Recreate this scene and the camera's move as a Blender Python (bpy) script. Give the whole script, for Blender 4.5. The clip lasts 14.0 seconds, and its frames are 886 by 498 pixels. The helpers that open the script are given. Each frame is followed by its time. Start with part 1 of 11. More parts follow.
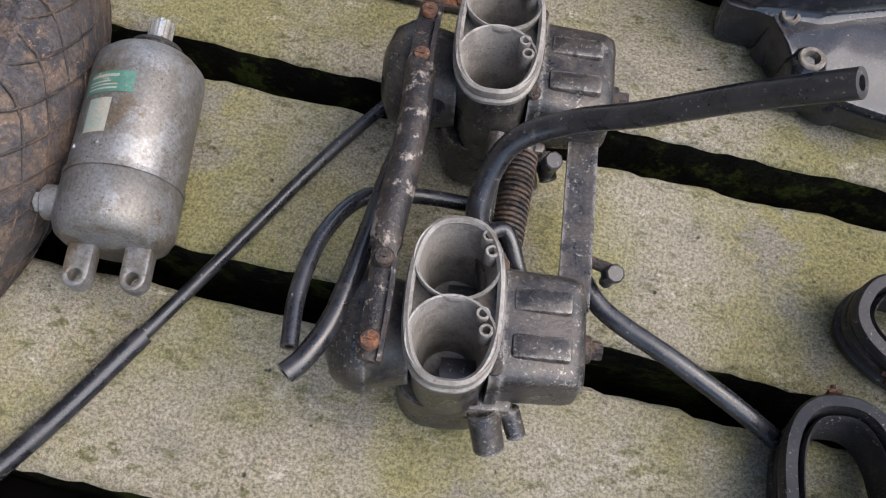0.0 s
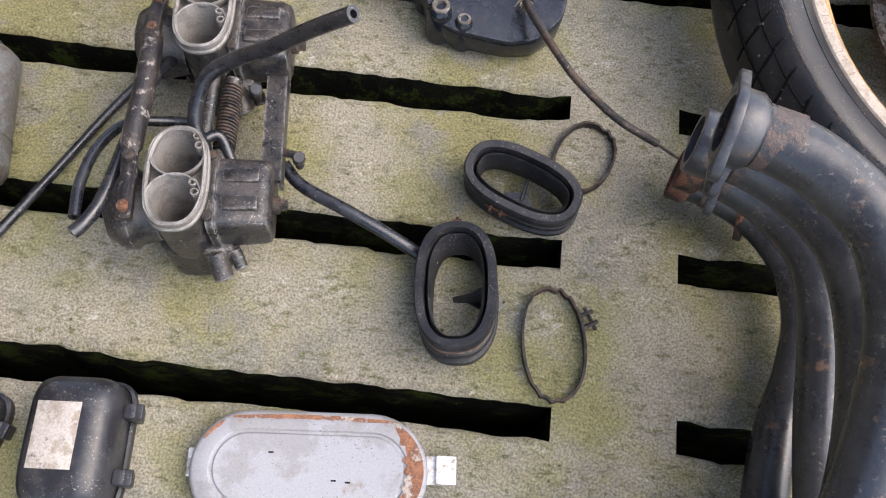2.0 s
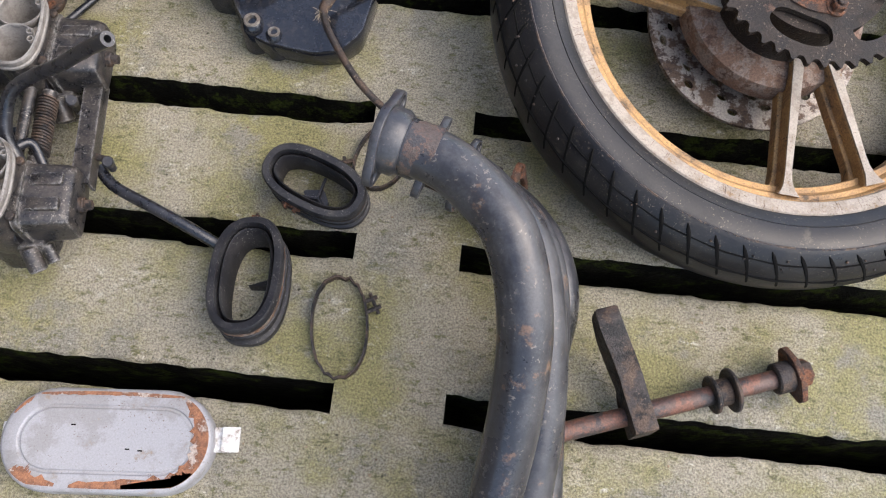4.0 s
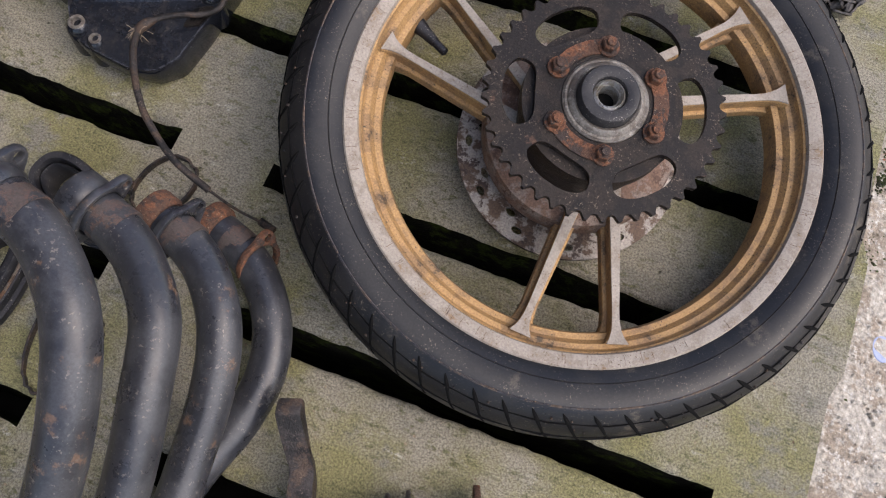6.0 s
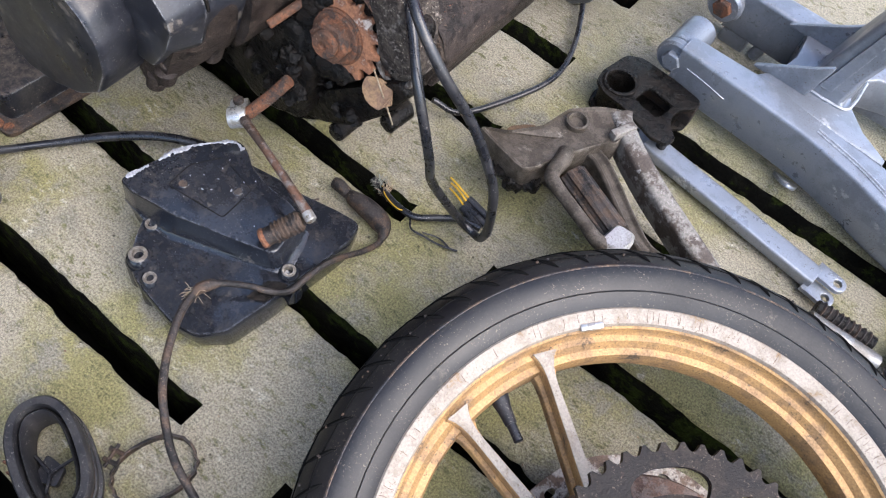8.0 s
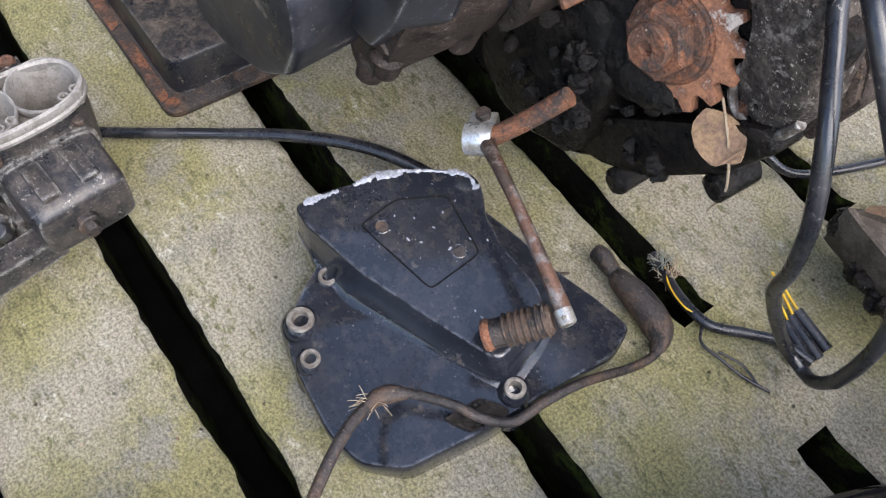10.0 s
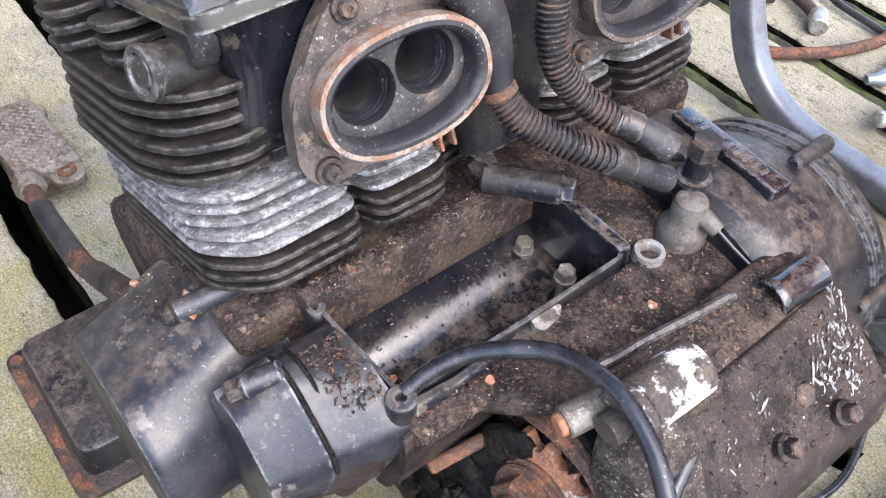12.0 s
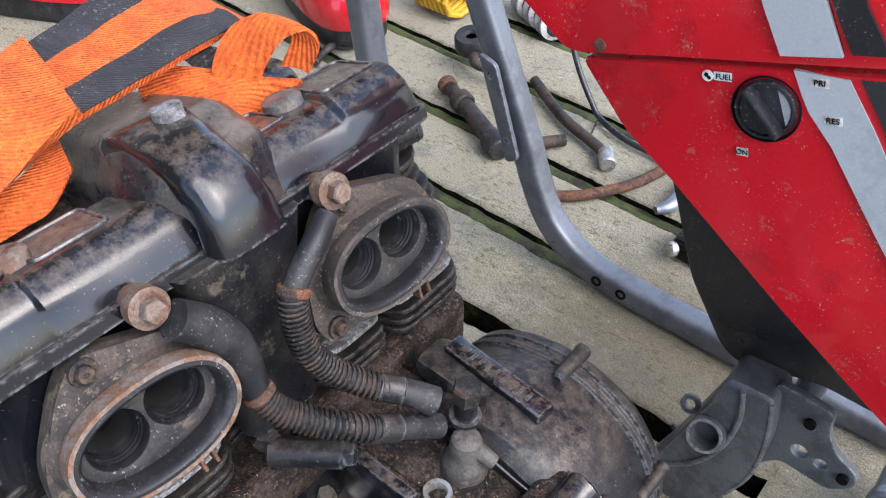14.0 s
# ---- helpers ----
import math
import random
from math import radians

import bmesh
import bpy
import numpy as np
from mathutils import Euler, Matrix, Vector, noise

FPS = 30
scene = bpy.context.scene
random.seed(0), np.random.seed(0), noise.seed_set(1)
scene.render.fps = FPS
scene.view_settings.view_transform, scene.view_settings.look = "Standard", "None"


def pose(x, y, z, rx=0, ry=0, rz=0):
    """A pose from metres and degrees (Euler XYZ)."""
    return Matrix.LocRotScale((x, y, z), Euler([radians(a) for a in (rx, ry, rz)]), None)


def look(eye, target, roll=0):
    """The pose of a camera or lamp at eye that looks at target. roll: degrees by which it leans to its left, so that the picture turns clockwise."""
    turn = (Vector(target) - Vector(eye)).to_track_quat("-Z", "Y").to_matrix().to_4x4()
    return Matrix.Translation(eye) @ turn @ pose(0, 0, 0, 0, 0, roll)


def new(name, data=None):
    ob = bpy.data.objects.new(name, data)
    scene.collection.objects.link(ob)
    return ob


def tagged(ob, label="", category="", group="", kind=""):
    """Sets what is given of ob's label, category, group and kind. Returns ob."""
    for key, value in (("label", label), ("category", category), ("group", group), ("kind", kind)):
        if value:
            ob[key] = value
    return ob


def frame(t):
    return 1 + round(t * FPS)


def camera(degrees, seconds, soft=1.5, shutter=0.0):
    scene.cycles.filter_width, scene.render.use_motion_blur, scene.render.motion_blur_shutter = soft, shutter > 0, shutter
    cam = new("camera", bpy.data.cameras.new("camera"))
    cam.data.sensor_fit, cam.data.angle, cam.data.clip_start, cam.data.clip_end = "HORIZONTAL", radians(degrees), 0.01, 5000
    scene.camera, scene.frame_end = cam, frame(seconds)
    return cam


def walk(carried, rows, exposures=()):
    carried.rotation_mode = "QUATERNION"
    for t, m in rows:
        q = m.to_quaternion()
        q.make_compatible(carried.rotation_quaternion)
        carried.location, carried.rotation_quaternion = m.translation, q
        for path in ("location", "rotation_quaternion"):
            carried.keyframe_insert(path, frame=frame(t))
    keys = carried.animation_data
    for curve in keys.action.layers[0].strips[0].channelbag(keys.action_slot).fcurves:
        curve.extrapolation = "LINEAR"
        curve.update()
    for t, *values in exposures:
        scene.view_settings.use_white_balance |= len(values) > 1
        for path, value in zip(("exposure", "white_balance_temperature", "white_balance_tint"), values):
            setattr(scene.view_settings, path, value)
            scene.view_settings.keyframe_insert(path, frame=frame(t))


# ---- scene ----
cam = camera(55.0, 14.0, soft=1.1)
PATH = [
    (0, (0.008, 0.187, 0.495), (-0.133, 0.935, -1.355), 3.1),
    (0.5, (0.074, 0.179, 0.565), (-0.092, 0.908, -1.29), 2.6),
    (1, (0.085, 0.16, 0.584), (-0.086, 0.892, -1.27), 1.6),
    (1.5, (0.121, 0.11, 0.665), (0.035, 0.854, -1.189), 3.6),
    (2, (0.205, 0.05, 0.7), (0.187, 0.789, -1.159), 5.3),
    (2.5, (0.289, 0.04, 0.744), (0.288, 0.757, -1.123), 2.8),
    (2.7, (0.299, 0.042, 0.752), (0.308, 0.753, -1.117), 2.4),
    (4.8, (0.554, 0.056, 0.812), (0.42, 0.741, -1.062), 4.9),
    (5, (0.604, 0.094, 0.819), (0.441, 0.722, -1.073), 4.6),
    (5.5, (0.679, 0.141, 0.804), (0.481, 0.764, -1.086), 4.1),
    (6, (0.679, 0.194, 0.798), (0.498, 0.859, -1.079), 6.2),
    (6.5, (0.714, 0.248, 0.789), (0.576, 0.949, -1.079), 10.7),
    (7, (0.754, 0.31, 0.8), (0.518, 1.128, -1.01), 9.7),
    (7.5, (0.687, 0.345, 0.8), (0.328, 1.297, -0.922), 12.9),
    (8, (0.562, 0.371, 0.753), (0.095, 1.294, -0.959), 14.8),
    (8.2, (0.526, 0.386, 0.73), (-0.019, 1.259, -0.985), 13.4),
    (10.3, (0.367, 0.495, 0.522), (-0.398, 1.114, -1.22), 4.5),
    (10.5, (0.352, 0.508, 0.538), (-0.441, 1.147, -1.183), 4.9),
    (11, (0.332, 0.55, 0.572), (-0.556, 1.256, -1.076), 4.6),
    (11.5, (0.324, 0.585, 0.61), (-0.625, 1.347, -0.977), 3.5),
    (12, (0.323, 0.589, 0.65), (-0.644, 1.445, -0.876), 3.9),
    (12.5, (0.339, 0.6, 0.705), (-0.676, 1.475, -0.78), 2.1),
    (13, (0.349, 0.616, 0.74), (-0.689, 1.527, -0.706), 0.4),
    (13.5, (0.358, 0.631, 0.772), (-0.685, 1.614, -0.623), -0.3),
    (14, (0.331, 0.674, 0.749), (-0.568, 1.817, -0.624), 2.0),
]
walk(cam, [(t, look(eye, target, roll)) for t, eye, target, roll in PATH], [(0, 1.67, 6700, 12), (2, 1.85, 6750, 13), (2.5, 1.76, 6800, 12), (5, 1.68, 6750, 13), (5.5, 1.62, 6750, 14), (5.8, 1.32, 6750, 14), (6, 1.10, 6750, 15), (6.5, 0.63, 6600, 15), (7, 0.90, 6450, 14), (7.5, 1.53, 6300, 13), (8, 2.00, 6350, 12), (10.5, 2.06, 6350, 11), (11, 2.34, 6350, 11), (12, 2.52, 6300, 12), (12.5, 2.44, 6250, 12), (13, 2.02, 6250, 12), (14, 1.75, 6150, 11)])

# ---- world and light ----
world = bpy.data.worlds.new("overcast")
scene.world = world
world.use_nodes = True
wn = world.node_tree
sky = wn.nodes.new("ShaderNodeTexSky")
sky.sky_type, sky.sun_disc, sky.sun_elevation, sky.sun_rotation = "NISHITA", False, radians(50), radians(80)
sky.air_density, sky.dust_density = 1.0, 2.2
wn.links.new(sky.outputs[0], wn.nodes["Background"].inputs[0])
wn.nodes["Background"].inputs[1].default_value = 0.15
sun = new("sun", bpy.data.lights.new("sun", "SUN"))
sun.data.energy, sun.data.angle, sun.data.color = 1.3, radians(65), (1.0, 0.965, 0.93)
sun.matrix_world = look((2.5, -0.1, 2.7), (0.4, 0.6, 0))


# ---- materials ----
def mat(name, base, second=None, third=None, rough=0.6, metal=0.0, scale=30.0, amount=0.5, fine=300.0, grain=0.25,
        bump=0.15, third_scale=12.0, third_amount=0.3, rough_var=0.15, stretch=(1, 1, 1), coat=0.0, vary=0.0, bump_scale=None, specks=None, edge=None, specular=0.5, soil=None):
    """A worn surface: a base colour, patches of a second, larger blotches of a third, fine grain and relief."""
    m = bpy.data.materials.new(name)
    m.use_nodes = True
    nt = m.node_tree
    N, L = nt.nodes, nt.links
    bsdf = N["Principled BSDF"]
    geo = N.new("ShaderNodeNewGeometry")
    mp = N.new("ShaderNodeMapping")
    mp.inputs["Scale"].default_value = stretch
    L.new(geo.outputs["Position"], mp.inputs["Vector"])

    def tex(sc, detail, rough_=0.6):
        t = N.new("ShaderNodeTexNoise")
        t.inputs["Scale"].default_value, t.inputs["Detail"].default_value, t.inputs["Roughness"].default_value = sc, detail, rough_
        L.new(mp.outputs[0], t.inputs["Vector"])
        return t.outputs["Fac"]

    def ramp(fac, lo, hi):
        r = N.new("ShaderNodeMapRange")
        r.interpolation_type = "SMOOTHSTEP"
        r.inputs["From Min"].default_value, r.inputs["From Max"].default_value = lo, hi
        L.new(fac, r.inputs["Value"])
        return r.outputs["Result"]

    def mix(fac, a, b):
        x = N.new("ShaderNodeMix")
        x.data_type = "RGBA"
        if isinstance(fac, float):
            x.inputs["Factor"].default_value = fac
        else:
            L.new(fac, x.inputs["Factor"])
        for sock, v in ((x.inputs[6], a), (x.inputs[7], b)):
            if isinstance(v, tuple):
                sock.default_value = (*v, 1)
            else:
                L.new(v, sock)
        return x.outputs[2]

    col = base
    blotch = tex(scale, 9, 0.68)
    if second:
        c = 0.62 - 0.25 * amount
        col = mix(ramp(blotch, c - 0.045, c + 0.045), col, second)
    if third:
        c = 0.66 - 0.3 * third_amount
        col = mix(ramp(tex(third_scale, 10, 0.72), c - 0.03, c + 0.04), col, third)
    fn = tex(fine, 3, 0.7)
    if grain:
        g = N.new("ShaderNodeMapRange")
        g.inputs["From Min"].default_value, g.inputs["From Max"].default_value = 0.3, 0.7
        g.inputs["To Min"].default_value, g.inputs["To Max"].default_value = 1 - grain, 1 + grain
        L.new(fn, g.inputs["Value"])
        vm = N.new("ShaderNodeVectorMath")
        vm.operation = "SCALE"
        if isinstance(col, tuple):
            vm.inputs[0].default_value = col
        else:
            L.new(col, vm.inputs[0])
        L.new(g.outputs["Result"], vm.inputs["Scale"])
        col = vm.outputs[0]
    if edge:
        bv = N.new("ShaderNodeBevel")
        bv.samples = 3
        bv.inputs["Radius"].default_value = edge[1]
        dt = N.new("ShaderNodeVectorMath")
        dt.operation = "DOT_PRODUCT"
        L.new(bv.outputs[0], dt.inputs[0])
        L.new(geo.outputs["Normal"], dt.inputs[1])
        r_ = ramp(dt.outputs["Value"], 1.0 - edge[2] * 0.2, 1.0 - edge[2])
        br = ramp(tex(160, 5, 0.7), 0.42, 0.56)
        mu = N.new("ShaderNodeMath")
        mu.operation = "MULTIPLY"
        L.new(r_, mu.inputs[0])
        L.new(br, mu.inputs[1])
        col = mix(mu.outputs[0], col, edge[0])
    if soil:
        # dirt that has settled on the flat tops
        sx = N.new("ShaderNodeSeparateXYZ")
        L.new(geo.outputs["Normal"], sx.inputs[0])
        mu = N.new("ShaderNodeMath")
        mu.operation = "MULTIPLY"
        L.new(ramp(sx.outputs["Z"], 0.55, 0.95), mu.inputs[0])
        k = 0.62 - 0.25 * soil[1]
        L.new(ramp(tex(110, 8, 0.75), k - 0.12, k + 0.22), mu.inputs[1])
        col = mix(mu.outputs[0], col, soil[0])
    if specks:
        k = 0.69 - 0.16 * specks[1]
        v = N.new("ShaderNodeTexNoise")
        v.inputs["Scale"].default_value, v.inputs["Detail"].default_value, v.inputs["Roughness"].default_value = specks[2] if len(specks) > 2 else 480, 2.5, 0.75
        L.new(mp.outputs[0], v.inputs["Vector"])
        where = ramp(tex(45, 4, 0.6), 0.40, 0.62)
        mu = N.new("ShaderNodeMath")
        mu.operation = "MULTIPLY"
        L.new(ramp(v.outputs["Fac"], k - 0.02, k + 0.03), mu.inputs[0])
        L.new(where, mu.inputs[1])
        col = mix(mu.outputs[0], col, specks[0])
    if vary:
        oi = N.new("ShaderNodeObjectInfo")
        g2 = N.new("ShaderNodeMapRange")
        g2.inputs["To Min"].default_value, g2.inputs["To Max"].default_value = 1 - vary, 1 + vary
        L.new(oi.outputs["Random"], g2.inputs["Value"])
        vm2 = N.new("ShaderNodeVectorMath")
        vm2.operation = "SCALE"
        if isinstance(col, tuple):
            vm2.inputs[0].default_value = col
        else:
            L.new(col, vm2.inputs[0])
        L.new(g2.outputs["Result"], vm2.inputs["Scale"])
        col = vm2.outputs[0]
    if isinstance(col, tuple):
        bsdf.inputs["Base Color"].default_value = (*col, 1)
    else:
        L.new(col, bsdf.inputs["Base Color"])
    bsdf.inputs["Metallic"].default_value = metal
    rr = N.new("ShaderNodeMapRange")
    rr.inputs["From Min"].default_value, rr.inputs["From Max"].default_value = 0.3, 0.7
    rr.inputs["To Min"].default_value, rr.inputs["To Max"].default_value = max(0.05, rough - rough_var), min(1, rough + rough_var)
    L.new(blotch, rr.inputs["Value"])
    L.new(rr.outputs["Result"], bsdf.inputs["Roughness"])
    bsdf.inputs["Coat Weight"].default_value = coat
    bsdf.inputs["Specular IOR Level"].default_value = specular
    if bump:
        ht = fn
        if bump_scale:
            ht = tex(bump_scale, 6, 0.65)
        b = N.new("ShaderNodeBump")
        b.inputs["Strength"].default_value, b.inputs["Distance"].default_value = bump, 0.003
        L.new(ht, b.inputs["Height"])
        L.new(b.outputs[0], bsdf.inputs["Normal"])
    return m


def concrete():
    """Rough old concrete: sandy grain, olive algae, worn pale patches, pits."""
    m = bpy.data.materials.new("algae_stained_concrete")
    m.use_nodes = True
    nt = m.node_tree
    N, L = nt.nodes, nt.links
    bsdf = N["Principled BSDF"]
    pos = N.new("ShaderNodeNewGeometry").outputs["Position"]

    def noise_tex(sc, detail, rough, stretch=None, shift=0.0):
        t = N.new("ShaderNodeTexNoise")
        t.inputs["Scale"].default_value, t.inputs["Detail"].default_value, t.inputs["Roughness"].default_value = sc, detail, rough
        mp = N.new("ShaderNodeMapping")
        mp.inputs["Scale"].default_value = stretch or (1, 1, 1)
        mp.inputs["Location"].default_value = (shift, shift * 0.7, 0)
        L.new(pos, mp.inputs["Vector"])
        L.new(mp.outputs[0], t.inputs["Vector"])
        return t.outputs["Fac"]

    def span(fac, lo, hi, a=0.0, b=1.0):
        r = N.new("ShaderNodeMapRange")
        r.interpolation_type = "SMOOTHSTEP"
        for k, v in zip(("From Min", "From Max", "To Min", "To Max"), (lo, hi, a, b)):
            r.inputs[k].default_value = v
        L.new(fac, r.inputs["Value"])
        return r.outputs["Result"]

    def mul(a, b):
        x = N.new("ShaderNodeMath")
        x.operation = "MULTIPLY"
        for sock, v in zip(x.inputs, (a, b)):
            if isinstance(v, float):
                sock.default_value = v
            else:
                L.new(v, sock)
        return x.outputs[0]

    def mix(fac, a, b):
        x = N.new("ShaderNodeMix")
        x.data_type = "RGBA"
        L.new(fac, x.inputs["Factor"])
        for sock, v in ((x.inputs[6], a), (x.inputs[7], b)):
            if isinstance(v, tuple):
                sock.default_value = (*v, 1)
            else:
                L.new(v, sock)
        return x.outputs[2]
    grain = noise_tex(470, 5, 0.85)
    clump = noise_tex(120, 5, 0.7, (0.7, 1.3, 1))
    algae = noise_tex(7, 7, 0.62)
    worn = noise_tex(22, 8, 0.7, (0.8, 1.2, 1), 3.0)
    # algae thins out towards the dry rear of the floor
    axis = N.new("ShaderNodeSeparateXYZ")
    L.new(pos, axis.inputs[0])
    damp = mul(span(axis.outputs["Y"], 1.45, 0.85, 0.12, 1.0), span(axis.outputs["X"], -0.75, -0.25, 0.3, 1.0))
    col = mix(mul(span(algae, 0.42, 0.60), damp), (0.30, 0.272, 0.205), (0.235, 0.217, 0.095))
    col = mix(span(noise_tex(13, 6, 0.65, None, 7.0), 0.52, 0.64), col, (0.225, 0.21, 0.165))
    col = mix(mul(span(worn, 0.52, 0.66), span(clump, 0.52, 0.62)), col, (0.44, 0.415, 0.34))
    col = mix(mul(span(clump, 0.50, 0.37), span(noise_tex(30, 4, 0.6, None, 11.0), 0.40, 0.60)), col, (0.13, 0.125, 0.055))
    v = N.new("ShaderNodeVectorMath")
    v.operation = "SCALE"
    L.new(col, v.inputs[0])
    L.new(span(grain, 0.32, 0.68, 0.34, 1.50), v.inputs["Scale"])
    col = v.outputs[0]
    pits = N.new("ShaderNodeTexVoronoi")
    pits.inputs["Scale"].default_value = 95
    L.new(pos, pits.inputs["Vector"])
    pit = mul(span(pits.outputs["Distance"], 0.17, 0.07), span(noise_tex(60, 2, 0.5, None, 5.0), 0.60, 0.66))
    col = mix(pit, col, (0.07, 0.065, 0.04))
    # darker brown patch round the foot of the frame
    dist = N.new("ShaderNodeVectorMath")
    dist.operation = "DISTANCE"
    L.new(pos, dist.inputs[0])
    dist.inputs[1].default_value = (0.16, 1.30, 0.0)
    wob = N.new("ShaderNodeMath")
    wob.operation = "ADD"
    L.new(dist.outputs["Value"], wob.inputs[0])
    L.new(mul(worn, 0.22), wob.inputs[1])
    col = mix(mul(span(wob.outputs[0], 0.36, 0.20), 0.62), col, (0.085, 0.068, 0.042))
    L.new(col, bsdf.inputs["Base Color"])
    bsdf.inputs["Roughness"].default_value = 0.82
    h = N.new("ShaderNodeMath")
    h.operation = "ADD"
    L.new(mul(grain, 0.55), h.inputs[0])
    L.new(clump, h.inputs[1])
    h2 = N.new("ShaderNodeMath")
    h2.operation = "SUBTRACT"
    L.new(h.outputs[0], h2.inputs[0])
    L.new(mul(pit, 1.2), h2.inputs[1])
    bp = N.new("ShaderNodeBump")
    bp.inputs["Strength"].default_value, bp.inputs["Distance"].default_value = 0.9, 0.005
    L.new(h2.outputs[0], bp.inputs["Height"])
    L.new(bp.outputs[0], bsdf.inputs["Normal"])
    return m


CONCRETE = concrete()
# moss patches are real; the near-black base paints in the slots' shade
SLOTWALL = mat("mossy_shade_black_slot_wall", (0.0045, 0.0045, 0.003), (0.013, 0.018, 0.004), (0.002, 0.002, 0.0015), specular=0.05, rough=0.9, scale=38, amount=0.42, fine=300, grain=0.6,
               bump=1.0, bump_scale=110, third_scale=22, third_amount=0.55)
MOSS = mat("moss_and_dirt", (0.030, 0.034, 0.012), (0.050, 0.066, 0.014), (0.018, 0.014, 0.009), rough=1.0, scale=40, amount=0.5, fine=500, grain=0.5, bump=1.0,
           bump_scale=220)
# painted darkness for hollows too deep to see into
HOLLOWDARK = mat("black_hollow_dark", (0.004, 0.004, 0.0035), rough=1.0, bump=0.0)
GRAVEL = mat("gravel_and_brick_dust", (0.36, 0.325, 0.27), (0.25, 0.205, 0.155), (0.43, 0.40, 0.35), rough=0.95, scale=26, amount=0.45, fine=210, grain=0.5,
             bump=1.0, bump_scale=240, third_scale=130, third_amount=0.35)
BRICK = mat("crumbled_brick", (0.33, 0.14, 0.085), (0.25, 0.10, 0.06), (0.42, 0.30, 0.22), rough=0.95, scale=60, amount=0.45, fine=400, grain=0.4, bump=0.8, third_scale=80, third_amount=0.3)
# for the added walls and roof, which stay out of view
BLOCKER = mat("plain_grey_light_blocker", (0.24, 0.23, 0.21), (0.19, 0.18, 0.165), rough=0.9, scale=5, amount=0.4, fine=80, grain=0.15, bump=0.2)
DUST = (0.20, 0.185, 0.165)
RUBBER = mat("dusty_black_rubber", (0.014, 0.014, 0.016), (0.026, 0.025, 0.026), (0.06, 0.055, 0.048), specular=0.3, rough=0.5, scale=30, amount=0.45, fine=600, grain=0.3, bump=0.06,
             third_scale=30, third_amount=0.12, specks=(DUST, 0.35))
TYRE = mat("worn_tyre_rubber", (0.0080, 0.0080, 0.0093), (0.0130, 0.0126, 0.0130), (0.052, 0.044, 0.035), specular=0.34, rough=0.40, scale=16, amount=0.4, fine=500, grain=0.3, bump=0.07,
           third_scale=18, third_amount=0.12, stretch=(1, 1, 1.5), specks=((0.12, 0.10, 0.075), 0.36))
OLDTYRE = mat("dirty_brown_tyre", (0.045, 0.040, 0.040), (0.085, 0.062, 0.048), (0.028, 0.028, 0.032), specular=0.25, rough=0.7, scale=45, amount=0.45, fine=400, grain=0.5, bump=0.6,
              third_scale=30, third_amount=0.4, specks=((0.17, 0.12, 0.08), 0.5, 300))
HOSE = mat("black_hose_rubber", (0.0095, 0.0100, 0.0125), (0.018, 0.018, 0.021), (0.045, 0.040, 0.036), rough=0.30, scale=45, amount=0.4, fine=700, grain=0.25, bump=0.03, third_scale=40, third_amount=0.05,
           specks=(DUST, 0.2))
PIPE = mat("black_painted_steel_pipe", (0.021, 0.022, 0.026), (0.036, 0.037, 0.041), (0.105, 0.066, 0.045), specular=0.45, rough=0.33, scale=22, amount=0.4, fine=500, grain=0.25,
           bump=0.05, third_scale=38, third_amount=0.13, specks=((0.12, 0.105, 0.09), 0.42, 260))
RUST = mat("rusted_steel", (0.080, 0.044, 0.030), (0.138, 0.061, 0.034), (0.042, 0.032, 0.028), specular=0.2, rough=0.8, scale=70, amount=0.45, fine=500, grain=0.45, bump=0.6,
           third_scale=60, third_amount=0.4, specks=((0.28, 0.20, 0.14), 0.25))
HEATBAND = mat("heat_browned_paint", (0.055, 0.042, 0.036), (0.15, 0.07, 0.04), (0.03, 0.03, 0.033), rough=0.6, scale=70, amount=0.45, fine=500, grain=0.35, bump=0.3, third_scale=70, third_amount=0.5)
DARKRUST = mat("oily_dark_rusted_steel", (0.034, 0.029, 0.027), (0.065, 0.044, 0.032), (0.013, 0.012, 0.012), specular=0.3, rough=0.55, scale=55, amount=0.42, fine=500, grain=0.45,
               bump=0.5, third_scale=40, third_amount=0.4, metal=0.2, specks=((0.16, 0.12, 0.09), 0.35))
AXLE = mat("red_brown_rusty_axle", (0.075, 0.045, 0.036), (0.13, 0.06, 0.04), (0.035, 0.03, 0.03), rough=0.5, scale=55, amount=0.45, fine=500, grain=0.35, bump=0.3,
           third_scale=40, third_amount=0.4, metal=0.3)
ALU = mat("dull_cast_aluminium", (0.36, 0.355, 0.345), (0.27, 0.26, 0.24), (0.19, 0.155, 0.115), rough=0.47, metal=0.55, scale=30, amount=0.45, fine=500, grain=0.25,
          bump=0.1, third_scale=26, third_amount=0.28, specks=((0.10, 0.085, 0.065), 0.4))
FUNNEL = mat("dusty_alloy_bellmouth", (0.19, 0.178, 0.163), (0.14, 0.128, 0.115), (0.105, 0.086, 0.068), rough=0.6, metal=0.2, scale=60, amount=0.42, fine=600, grain=0.22,
             bump=0.2, third_scale=60, third_amount=0.15, edge=((0.21, 0.20, 0.188), 0.002, 0.14), specks=((0.08, 0.07, 0.055), 0.35))
